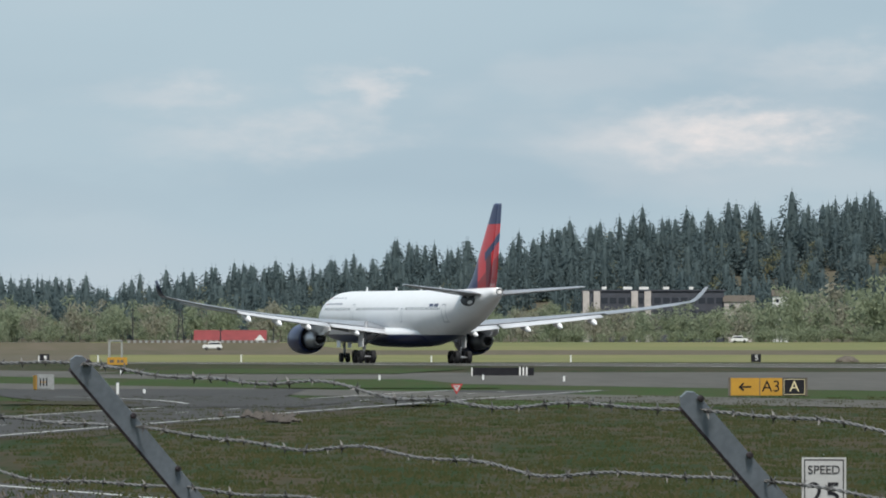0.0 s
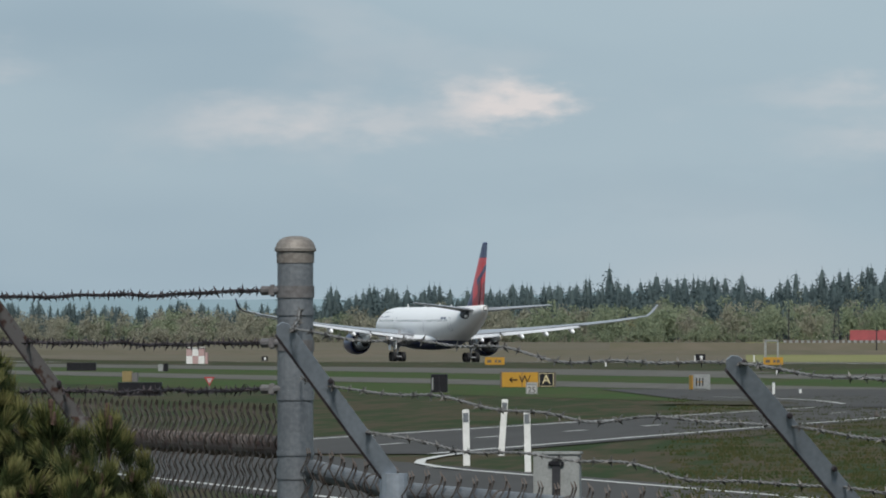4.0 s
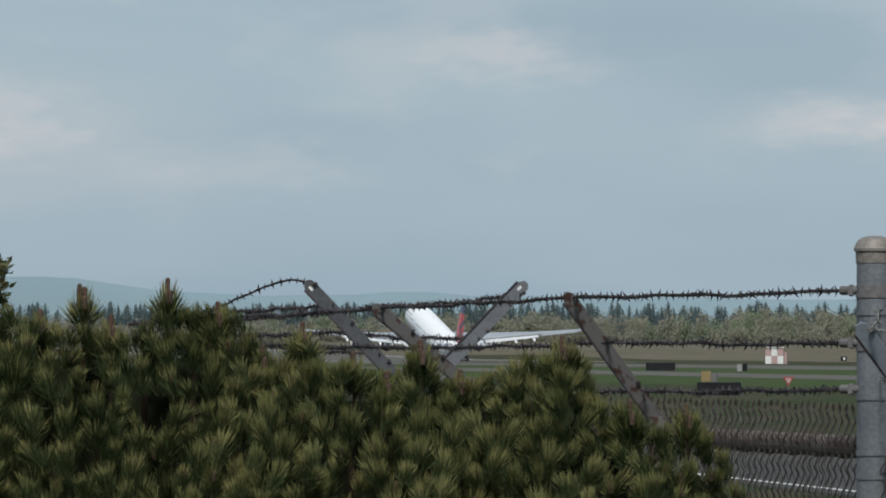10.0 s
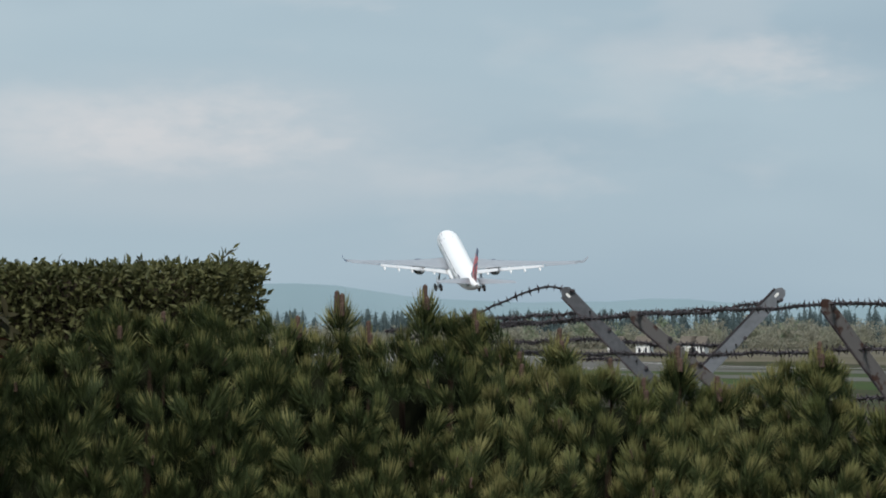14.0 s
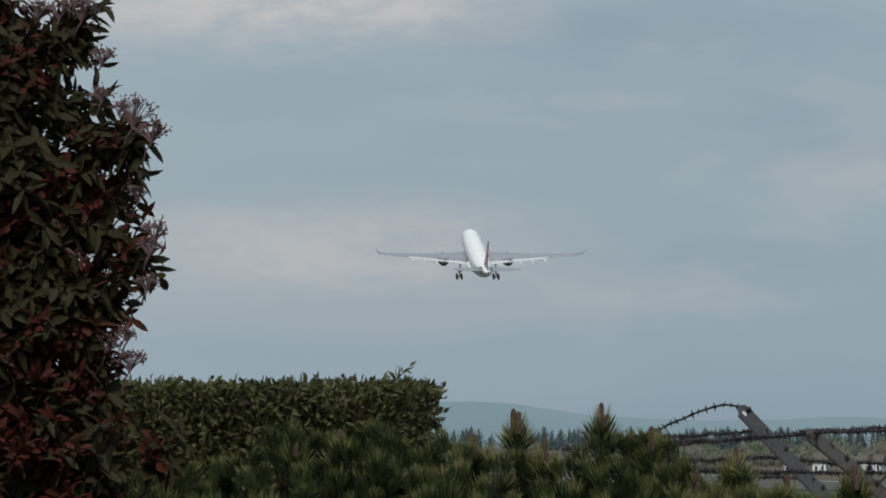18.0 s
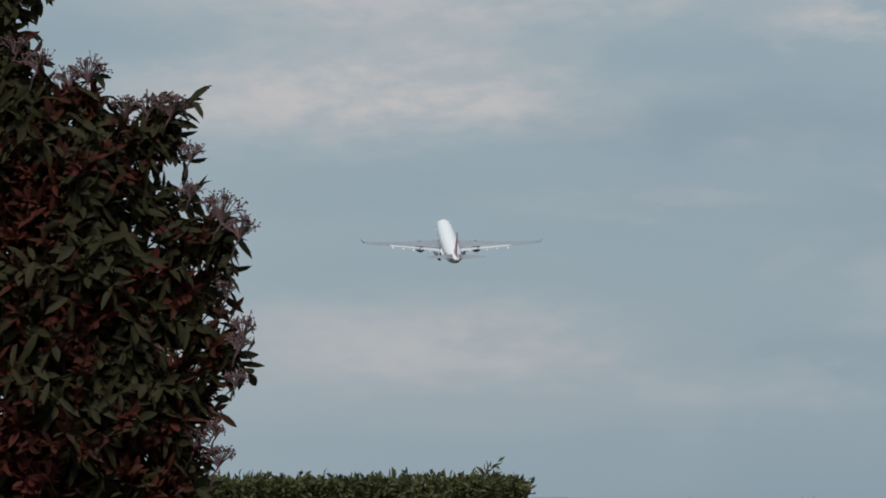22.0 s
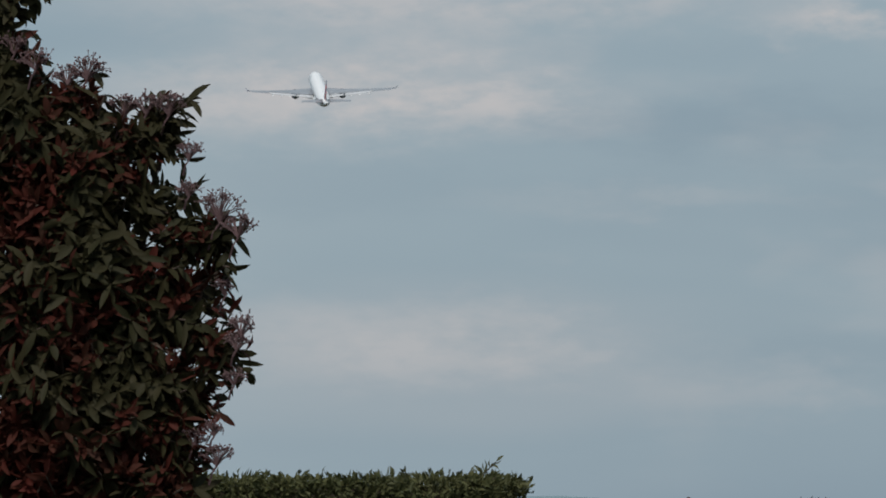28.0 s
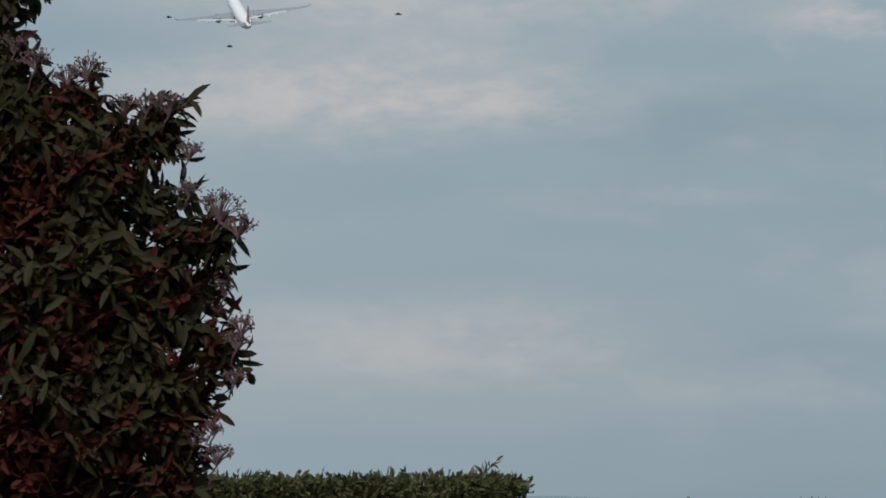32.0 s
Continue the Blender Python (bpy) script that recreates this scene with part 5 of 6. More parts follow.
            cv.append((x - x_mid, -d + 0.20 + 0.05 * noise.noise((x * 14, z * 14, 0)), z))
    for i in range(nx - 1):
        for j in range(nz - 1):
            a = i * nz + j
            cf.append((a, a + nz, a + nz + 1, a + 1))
    tagged(put("inner_shade_mass", np_mesh("inner_shade_mass", cv, cf), M["pine_core"], root), kind="stuff")

    def bud(p, h, w):
        bm = rod(p, (p[0] + 0.001, p[1], p[2] + h), w, w * 0.85, sides=8)
        rod((p[0] + 0.001, p[1], p[2] + h), (p[0] + 0.001, p[1], p[2] + h + w * 0.6), w * 0.85, w * 0.4, sides=8, bm=bm)
        for k in range(4):
            rod((p[0], p[1], p[2] + h * (0.1 + 0.22 * k)), (p[0], p[1], p[2] + h * (0.16 + 0.22 * k)), w * 1.12, w * 0.95, sides=8, bm=bm)
        part("bud", bm, M["candle"], root, "upright brown bud")
    for bx, bz, n in buds:
        for k in range(n):
            bud((bx - x_mid + 0.013 * k - 0.0065 * (n - 1), -0.012 * k, bz - 0.05 - 0.006 * k), 0.044, 0.0062)
        bud((bx - x_mid + 0.008, -0.018, bz - 0.055), 0.024, 0.006)
    for p, q in small:
        p = p - o
        bud((p[0], p[1], p[2] - 0.008), 0.016 * q, 0.0052)


# fewer pale needles on the two left pines stand in for shade there
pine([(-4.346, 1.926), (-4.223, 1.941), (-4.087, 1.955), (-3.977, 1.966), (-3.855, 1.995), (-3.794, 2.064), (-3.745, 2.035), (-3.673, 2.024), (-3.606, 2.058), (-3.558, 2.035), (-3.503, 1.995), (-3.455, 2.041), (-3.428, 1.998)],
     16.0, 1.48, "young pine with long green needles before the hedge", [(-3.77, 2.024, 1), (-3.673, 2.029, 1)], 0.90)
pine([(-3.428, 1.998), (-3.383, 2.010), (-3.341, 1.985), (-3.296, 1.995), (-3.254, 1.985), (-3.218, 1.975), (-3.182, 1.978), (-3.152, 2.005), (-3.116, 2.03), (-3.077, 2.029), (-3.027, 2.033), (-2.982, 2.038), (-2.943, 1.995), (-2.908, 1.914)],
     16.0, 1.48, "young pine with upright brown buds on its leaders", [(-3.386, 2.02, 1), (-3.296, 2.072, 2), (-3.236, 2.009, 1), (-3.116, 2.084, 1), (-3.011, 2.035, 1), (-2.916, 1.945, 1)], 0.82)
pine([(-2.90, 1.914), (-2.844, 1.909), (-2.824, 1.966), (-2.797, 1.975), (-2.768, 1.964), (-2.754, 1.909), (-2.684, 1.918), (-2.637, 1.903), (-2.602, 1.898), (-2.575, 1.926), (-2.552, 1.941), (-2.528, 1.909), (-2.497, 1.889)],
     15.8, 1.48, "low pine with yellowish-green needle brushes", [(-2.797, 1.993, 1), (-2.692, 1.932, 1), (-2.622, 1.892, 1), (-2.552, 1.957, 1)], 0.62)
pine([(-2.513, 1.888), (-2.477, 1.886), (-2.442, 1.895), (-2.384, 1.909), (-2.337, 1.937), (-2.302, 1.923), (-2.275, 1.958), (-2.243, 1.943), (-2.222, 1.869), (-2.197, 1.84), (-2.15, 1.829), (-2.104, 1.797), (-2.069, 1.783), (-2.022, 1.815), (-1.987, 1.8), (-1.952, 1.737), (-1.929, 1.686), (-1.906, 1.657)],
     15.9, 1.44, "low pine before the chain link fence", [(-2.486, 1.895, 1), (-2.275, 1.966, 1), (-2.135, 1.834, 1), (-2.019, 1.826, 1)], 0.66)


def leaf_blades(points, axes, ln, wd, fold=0.25, jitter=0.4):
    """Folded pointed leaves: four triangles each."""
    r = plant_rng
    n = len(points)
    p = np.asarray(points, float)
    d = unit(np.asarray(axes, float) + r.normal(0, jitter, (n, 3)))
    s = unit(np.cross(d, r.normal(0, 1, (n, 3))))
    u = np.cross(s, d)
    L = (ln * r.uniform(0.65, 1.2, n))[:, None]
    W = (wd * r.uniform(0.7, 1.2, n))[:, None]
    base, tip = p, p + d * L - u * L * 0.12
    mid = p + d * L * 0.48
    a, b = mid + s * W * 0.5 + u * W * fold, mid - s * W * 0.5 + u * W * fold
    v = np.stack([base, a, tip, b, mid], 1).reshape(-1, 3)
    k = np.arange(n)[:, None] * 5
    f = np.concatenate([k + (0, 1, 4), k + (1, 2, 4), k + (2, 3, 4), k + (3, 0, 4)], 0)
    return v, f


# clipped hedge
HX0, HX1, HY0, HY1, HZ = -9.4, -6.68, 30.0, 30.75, 2.268
hedge = empty("clipped_hedge", pose(-7.8, 30.6, 0), label="square-clipped evergreen hedge with small glossy leaves", category="hedge")
ho = np.array([-7.8, 30.6, 0])
# block for the inner twigs, its dark colour painted as shade behind leaves
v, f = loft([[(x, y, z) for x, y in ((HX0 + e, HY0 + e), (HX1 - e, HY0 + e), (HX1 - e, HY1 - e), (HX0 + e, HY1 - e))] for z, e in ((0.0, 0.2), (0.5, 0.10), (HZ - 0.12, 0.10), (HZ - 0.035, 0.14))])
tagged(put("inner_shade_mass", np_mesh("inner_shade_mass", np.array(v) - ho, f), M["shade_core"], hedge), kind="stuff")
pts, axs = [], []
for i in range(34000):
    q = plant_rng.random()
    z = HZ - 1.0 * plant_rng.random() ** 1.3
    if q < 0.62:
        x, y, a = plant_rng.uniform(HX0, HX1), HY0 + plant_rng.normal(0.02, 0.06), (0, -0.7, 0.5)
    elif q < 0.86:
        x, y, a, z = plant_rng.uniform(HX0, HX1), plant_rng.uniform(HY0, HY1), (0, -0.1, 1), HZ + min(0.03, plant_rng.normal(-0.03, 0.02))
    else:
        x, y, a = HX1 + min(0.05, plant_rng.normal(-0.01, 0.03)), plant_rng.uniform(HY0, HY1), (0.8, -0.1, 0.5)
    lump = 0.024 * noise.noise((x * 3.1, y * 3.1, z * 3.1))
    pts.append((x + lump, y + lump, z + lump))
    axs.append(a)
v, f = leaf_blades(pts, axs, 0.037, 0.017, jitter=0.85)
tagged(put("leaves", np_mesh("leaves", v - ho, f), M["hedge"], hedge), kind="stuff")
pts, axs, tw = [], [], []
for x, y, z, dx, dz in ((HX1 - 0.05, HY0 + 0.1, HZ - 0.03, 0.10, 0.10), (HX1 - 0.03, HY0 + 0.1, HZ - 0.06, 0.08, 0.07)):
    tw.append(tube([(x - 0.1, y, z - 0.1), (x, y, z), (x + dx, y, z + dz)], [0.004, 0.003, 0.0015], 4))
    for k in range(14):
        g = k / 13
        pts.append((x + dx * g, y, z + dz * g))
        axs.append((dx * 6 + plant_rng.normal(0, 0.5), -0.2, dz * 6 + plant_rng.normal(0, 0.5)))
v, f = leaf_blades(pts, axs, 0.048, 0.018)
put("sprig_leaves", np_mesh("sprig_leaves", v - ho, f), M["hedge"], hedge)
for v, f in tw:
    put("sprig", np_mesh("sprig", v - ho, f), M["bark"], hedge)

# tall red-leaved shrub
LUMPS = [(-4.29, 3.097, 0.081), (-4.313, 3.0, 0.086), (-4.313, 2.892, 0.081), (-4.243, 2.832, 0.078), (-4.138, 2.848, 0.052), (-4.022, 2.767, 0.078), (-3.976, 2.805, 0.045), (-4.173, 2.697, 0.162), (-4.001, 2.665, 0.08),
         (-3.93, 2.562, 0.078), (-3.872, 2.584, 0.043), (-3.964, 2.46, 0.113), (-3.881, 2.373, 0.071), (-3.92, 2.275, 0.06), (-4.138, 2.481, 0.205), (-3.95, 2.14, 0.05), (-4.173, 2.244, 0.238), (-3.964, 2.093, 0.095),
         (-4.022, 2.265, 0.14), (-4.22, 2.589, 0.162), (-4.138, 1.995, 0.238), (-3.976, 1.963, 0.108), (-4.278, 2.762, 0.151), (-4.08, 1.779, 0.238), (-4.243, 1.509, 0.356), (-4.08, 1.401, 0.27), (-3.815, 1.96, 0.05),
         (-4.60, 2.9, 0.20), (-4.62, 2.4, 0.34), (-4.62, 1.6, 0.45)]
LUMPS = [(x, 1.95 + (z - 1.95) * 1.015, r) for x, z, r in LUMPS]
shrub = empty("red_leaved_shrub", pose(-4.4, 15.0, 0), label="tall dense shrub with dark green and young red leaves", category="shrub")
so = np.array([-4.4, 15.0, 0])


def oval_leaves(points, axes, faces, ln, wd):
    """Oval pointed leaves, folded along the rib and curling down: eight rim points and a rib each."""
    r = plant_rng
    n = len(points)
    p = np.asarray(points, float)
    d = unit(np.asarray(axes, float))
    s = unit(np.cross(d, np.asarray(faces, float)))
    u = np.cross(s, d)
    L = (ln * r.uniform(0.6, 1.2, n))[:, None]
    W = (wd * r.uniform(0.75, 1.2, n))[:, None] * 0.5
    curl = r.uniform(0.05, 0.3, n)[:, None]
    rows = []
    for g, w in ((0.0, 0.0), (0.22, 0.66), (0.5, 1.0), (0.78, 0.72), (1.0, 0.0)):
        c = p + d * L * g - u * L * curl * g * g
        if w == 0:
            rows.append(c)
        else:
            rows += [c + s * W * w + u * W * w * 0.35, c, c - s * W * w + u * W * w * 0.35]
    v = np.stack(rows, 1).reshape(-1, 3)
    k = np.arange(n)[:, None] * 11
    f = [k + (0, 1, 2), k + (0, 2, 3), k + (7, 10, 8), k + (8, 10, 9)]
    quads = [k + (1, 4, 5, 2), k + (2, 5, 6, 3), k + (4, 7, 8, 5), k + (5, 8, 9, 6)]
    return v, [tuple(q) for q in np.concatenate(f)] + [tuple(q) for q in np.concatenate(quads)]


leaf = {"g": ([], [], []), "r": ([], [], [])}
tw = []


def whorl(p, d, count, red, spread):
    """Leaves in a ring round a shoot's end: young ones stand up and out, old ones hang."""
    r = plant_rng
    d = unit(np.asarray(d, float))
    s = unit(np.cross(d, (0.31, 0.2, 0.93)))
    u = np.cross(d, s)
    store = leaf["r" if red else "g"]
    a0 = r.random() * 6.28
    for k in range(count):
        a = a0 + k * 2.4 + r.normal(0, 0.25)
        rad = math.cos(a) * s + math.sin(a) * u
        q = spread * r.uniform(0.6, 1.25)
        ax = d * math.cos(q) + rad * math.sin(q) + np.array([0, 0, 0.10 if red else -0.45])
        store[0].append(p - d * 0.012 * (k % 4))
        store[1].append(ax + r.normal(0, 0.12, 3))
        store[2].append(d * 0.4 - rad * 0.5 + np.array([0, 0, 0.45]) + r.normal(0, 0.55, 3))


for cx, cz, rr in LUMPS:
    mid = np.array([cx, 15.0, cz])
    tw.append(tube([(-4.45, 15.05, 0.0), (-4.4 + (cx + 4.4) * 0.4, 15.05, cz * 0.6), (cx, 15.02, cz)], [0.02, 0.012, 0.004], 6))
    for k in range(max(16, int((7600 if rr > 0.13 else 4600) * rr * rr))):
        d = unit(plant_rng.normal(0, 1, 3))
        if d[1] > 0.45:
            d[1] = -d[1]
        p = mid + d * rr * (0.3 + 0.66 * plant_rng.random() ** 0.8)
        patch = noise.noise((p[0] * 8.5, p[1] * 5, p[2] * 8.5 + 5)) + (2.45 - p[2]) * 0.45
        red = patch * 0.9 + 0.7 * plant_rng.random() > 0.36
        whorl(p, d * 0.8 + (0, -0.35, 0.25), int(plant_rng.integers(5, 9)), red, 0.75 if red else 1.15)
        if k % 3 == 0:
            tw.append(tube([tuple(mid), tuple((mid + p) / 2 + (0, 0, -0.015)), tuple(p)], [0.004, 0.003, 0.0018], 4))
    for k in range(int(rr * 45)):
        # sprigs that stand out from the mass
        a = plant_rng.uniform(-0.9, 1.3)
        d = np.array([math.cos(a), -0.3, math.sin(a)])
        e = mid + d * (rr + plant_rng.uniform(0.0, 0.03))
        tw.append(tube([(cx + d[0] * rr * 0.6, 15.0, cz + d[2] * rr * 0.6), tuple(e - d * 0.02 + (0, 0, -0.004)), tuple(e)], [0.003, 0.0025, 0.0015], 4))
        whorl(e, d, 4, plant_rng.random() < 0.3, 0.9)
# dark lumps behind the leaves: the shrub's inner shade as a colour
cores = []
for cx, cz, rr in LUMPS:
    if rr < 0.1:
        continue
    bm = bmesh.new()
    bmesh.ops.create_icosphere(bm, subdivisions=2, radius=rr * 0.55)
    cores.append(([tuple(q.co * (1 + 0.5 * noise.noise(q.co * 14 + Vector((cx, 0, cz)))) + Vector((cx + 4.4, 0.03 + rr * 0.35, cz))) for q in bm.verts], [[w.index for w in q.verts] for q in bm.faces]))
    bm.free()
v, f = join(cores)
tagged(put("inner_shade_mass", np_mesh("inner_shade_mass", v, f), M["shade_core"], shrub), kind="stuff")
v, f = oval_leaves(*leaf["g"], 0.056, 0.0165)
tagged(put("green_leaves", np_mesh("green_leaves", v - so, f, True), M["leaf_green"], shrub, "dark green leathery leaves"), kind="stuff")
v, f = oval_leaves(*leaf["r"], 0.042, 0.014)
tagged(put("red_leaves", np_mesh("red_leaves", v - so, f, True), M["leaf_red"], shrub, "young red leaves"), kind="stuff")
v, f = join(tw)
tagged(put("branch_mass", np_mesh("branch_mass", v - so, f), M["bark"], shrub), kind="stuff")


def panicle(x, y, z, size):
    """A loose head of tiny buds on branching stalks."""
    pieces = []
    r = plant_rng
    foot = np.array([-size * 0.6, 0.01, -size * 1.7])
    pieces.append(tube([tuple(foot), (-size * 0.3, 0, -size * 0.9), (0, 0, -size * 0.5)], [0.0026, 0.0022, 0.0018], 4))
    for k in range(int(700 * size) + 6):
        a, b = r.uniform(-1.35, 1.35), r.uniform(-1.0, 1.0)
        e = np.array([math.sin(a), 0.7 * math.sin(b), math.cos(a) * 0.9]) * size * r.uniform(0.65, 1.08)
        fork = e * 0.45 + np.array([0, 0, -size * 0.15])
        pieces.append(tube([(0, 0, -size * 0.5), tuple(fork), tuple(e)], [0.0014, 0.0011, 0.0008], 3))
        for j in range(4):
            c = e + r.normal(0, 0.0048, 3)
            pieces.append(tube([tuple(e * 0.75 + fork * 0.25), tuple((e + c) / 2), tuple(c)], 0.0007, 3))
            q = r.uniform(0.0016, 0.0028)
            pieces.append((np.array([(q, 0, 0), (-q, 0, 0), (0, q, 0), (0, -q, 0), (0, 0, q), (0, 0, -q)]) + c,
                           [(0, 2, 4), (2, 1, 4), (1, 3, 4), (3, 0, 4), (2, 0, 5), (1, 2, 5), (3, 1, 5), (0, 3, 5)]))
    v, f = join(pieces)
    put("flower_head", np_mesh("flower_head", v, f), M["flower"], shrub, "loose head of small pinkish buds", pose(x + 4.4, y - 15.0, z))


for x, z, sz in ((-4.226, 2.919, 0.03), (-4.121, 2.9, 0.034), (-4.161, 2.886, 0.028), (-4.045, 2.825, 0.03), (-3.999, 2.829, 0.028), (-3.953, 2.827, 0.03), (-3.912, 2.738, 0.024), (-3.849, 2.625, 0.044), (-3.812, 2.59, 0.032),
                 (-3.838, 2.471, 0.022), (-3.806, 2.395, 0.030), (-3.815, 2.368, 0.024), (-3.82, 2.298, 0.022), (-3.855, 2.147, 0.03), (-3.901, 2.179, 0.026), (-3.912, 2.665, 0.02), (-4.27, 2.95, 0.028), (-3.86, 2.20, 0.02)):
    panicle(x, 14.95, 1.95 + (z - 1.95) * 1.015, sz)


# ---- things on the airfield ----
def lettering(text, size, parent, material, at, label=""):
    cu = bpy.data.curves.new("lettering", "FONT")
    cu.body, cu.size, cu.extrude, cu.align_x, cu.align_y = text, size, 0.004, "CENTER", "CENTER"
    tmp = bpy.data.objects.new("tmp", cu)
    me = bpy.data.meshes.new_from_object(tmp)
    bpy.data.objects.remove(tmp)
    bpy.data.curves.remove(cu)
    me.materials.clear()
    ob = put("lettering", me, material, parent, label, pose(at[0], at[1], at[2], 90, 0, 0))
    return ob


def arrow(size, parent, material, at):
    bm = box(size, 0.01, size * 0.13, (0, 0, -size * 0.065))
    for a in (40, -40):
        box(size * 0.5, 0.01, size * 0.13, (size * 0.22, 0, -size * 0.065), turn=Matrix.Translation((-size * 0.5, 0, 0)) @ Matrix.Rotation(radians(a), 4, "Y"), bm=bm)
    part("arrow", bm, material, parent, "black arrow", pose(*at))


def board(root, x0, x1, z0, z1, material, depth=0.2, label=""):
    return part("face", box(x1 - x0, depth, z1 - z0, ((x0 + x1) / 2, 0, z0), 0.012), material, root, label)


def legs(root, xs, z):
    for x in xs:
        part("leg", rod((x, 0.05, -0.3), (x, 0.05, z + 0.05), 0.03, sides=8), M["galv"], root)


def taxi_sign(x, y, w, words, black, name_label):
    root = empty("taxiway_sign", pose(x, y, ground(y)), label=name_label, category="airfield sign", group="taxiway signs")
    h, z0 = 0.68, 0.05
    cut = w * 0.31
    board(root, -w / 2, w / 2 - cut, z0, z0 + h, M["paint_yellow"], label="yellow sign face")
    board(root, w / 2 - cut + 0.02, w / 2, z0, z0 + h, M["paint_black"], label="black sign face")
    part("frame", box(0.09, 0.24, h + 0.04, (-w / 2 - 0.03, 0, z0 - 0.02), 0.01), M["brown"], root, "dark end frame")
    part("frame", box(0.07, 0.24, h + 0.04, (w / 2 + 0.03, 0, z0 - 0.02), 0.01), M["brown"], root, "dark end frame")
    part("divider", box(0.03, 0.215, h, (-w * 0.11, 0, z0)), M["brown"], root)
    legs(root, (-w * 0.35, 0, w * 0.35), z0)
    arrow(0.46 if len(words) > 1 else 0.36, root, M["paint_black"], (-w * (0.30 if len(words) > 1 else 0.27), -0.11, z0 + h / 2))
    lettering(words, 0.62 if len(words) > 1 else 0.52, root, M["paint_black"], ((w * 0.04 if len(words) > 1 else -w * 0.06), -0.106, z0 + h / 2), "black letters")
    lettering(black, 0.58, root, M["pale_yellow"], (w / 2 - cut / 2 + 0.01, -0.106, z0 + h / 2), "yellow letter")
    for zz in (z0 + 0.04, z0 + h - 0.06):
        part("border", box(cut - 0.1, 0.21, 0.022, (w / 2 - cut / 2 + 0.01, 0, zz)), M["pale_yellow"], root)
    for xx in (w / 2 - cut + 0.06, w / 2 - 0.04):
        part("border", box(0.022, 0.21, h - 0.08, (xx, 0, z0 + 0.04)), M["pale_yellow"], root)


taxi_sign(12.5, 302, 2.9, "A3", "A", "yellow and black taxiway sign with arrow, A3 and A")
taxi_sign(-25.92, 356, 2.4, "W", "A", "yellow and black taxiway sign with arrow, W and A")


def small_yellow(x, y):
    root = empty("exit_sign", pose(x, y, ground(y)), label="small yellow exit sign with dark unreadable marks", category="airfield sign", group="exit signs")
    board(root, -0.9, 0.9, 0.1, 0.78, M["paint_yellow"])
    legs(root, (-0.6, 0.6), 0.1)
    for a, w in ((-0.5, 0.4), (0.1, 0.22), (0.45, 0.3)):
        part("mark", box(w, 0.01, 0.26, (a, -0.105, 0.3)), M["brown"], root, "dark bar of unreadable marks")


small_yellow(-29.79, 718)
small_yellow(-55.34, 718)


def distance_sign(x, y, text, label):
    root = empty("distance_sign", pose(x, y, ground(y)), label=label, category="airfield sign", group="runway distance signs")
    board(root, -0.6, 0.6, 0.08, 1.02, M["paint_black"])
    legs(root, (-0.4, 0.4), 0.1)
    if text:
        lettering(text, 0.95, root, M["paint_white"], (0.05, -0.106, 0.55), "white numeral")
    else:
        part("mark", box(0.3, 0.01, 0.55, (0.1, -0.105, 0.28)), M["paint_white"], root, "white bar of an unreadable numeral")


distance_sign(37.92, 951, "5", "black runway distance sign with a white 5")
distance_sign(-48.28, 951, "", "black runway distance sign with a white mark")
distance_sign(-167.09, 1567, "", "black runway distance sign with a white mark")


def speed_sign(x, y, w, h, z0, word, number, label):
    root = empty("speed_limit_sign", pose(x, y, ground(y)), label=label, category="road sign", group="speed limit signs")
    z0 -= ground(y)
    part("plate", box(w, 0.006, h, (0, 0, z0), 0.002), M["sign_white"], root, "white sign plate")
    for a, b, c, d in ((w - 0.05, 0.012, 0, 0.02), (w - 0.05, 0.012, 0, h - 0.032)):
        part("border", box(a, 0.004, b, (c, -0.004, z0 + d)), M["paint_black"], root)
    for xx in (-w / 2 + 0.03, w / 2 - 0.03):
        part("border", box(0.012, 0.004, h - 0.05, (xx, -0.004, z0 + 0.025)), M["paint_black"], root)
    if word:
        lettering(word, w * 0.27, root, M["paint_black"], (0, -0.007, z0 + h * 0.77), "black word")
    else:
        part("mark", box(w * 0.75, 0.004, h * 0.1, (0, -0.005, z0 + h * 0.76)), M["galv"], root, "grey bar of unreadable words")
    lettering(number, w * (0.8 if word else 0.7), root, M["paint_black"], (0, -0.007, z0 + h * (0.30 if word else 0.34)), "black number")
    part("post", box(0.05, 0.03, z0 + h * 0.95 + 0.3, (0, 0.03, -0.3), 0.004), M["galv"], root)
    part("bolt", rod((0, -0.012, z0 + h + 0.03), (0, 0.0, z0 + h + 0.03), 0.008, sides=8), M["galv"], root)


speed_sign(3.93, 81, 0.46, 0.57, 0.18, "SPEED", "25", "white speed limit sign with black number 25")
speed_sign(-22.5, 311, 0.46, 0.46, -0.15, "", "25", "small white speed sign with black 25 before the grass")


def yield_sign(x, y):
    root = empty("yield_sign", pose(x, y, ground(y)), label="red and white triangular yield sign pointing down", category="road sign", group="yield signs")
    for nm, r, mt, yy in (("plate", 0.27, "paint_red", 0.0), ("centre", 0.155, "sign_white", -0.012)):
        bm = bmesh.new()
        bmesh.ops.create_cone(bm, cap_ends=True, segments=3, radius1=r, radius2=r, depth=0.012, matrix=Matrix.Translation((0, yy, 0.42)) @ Matrix.Rotation(math.pi / 2, 4, "X") @ Matrix.Rotation(math.pi, 4, "Z"))
        part(nm, bm, M[mt], root, "red plate" if nm == "plate" else "white middle")
    part("post", box(0.04, 0.03, 0.75, (0, 0.03, -0.3)), M["galv"], root)
    part("mark", box(0.1, 0.004, 0.035, (0, -0.02, 0.43)), M["paint_red"], root)


yield_sign(0.51, 293)
yield_sign(-39.47, 347)

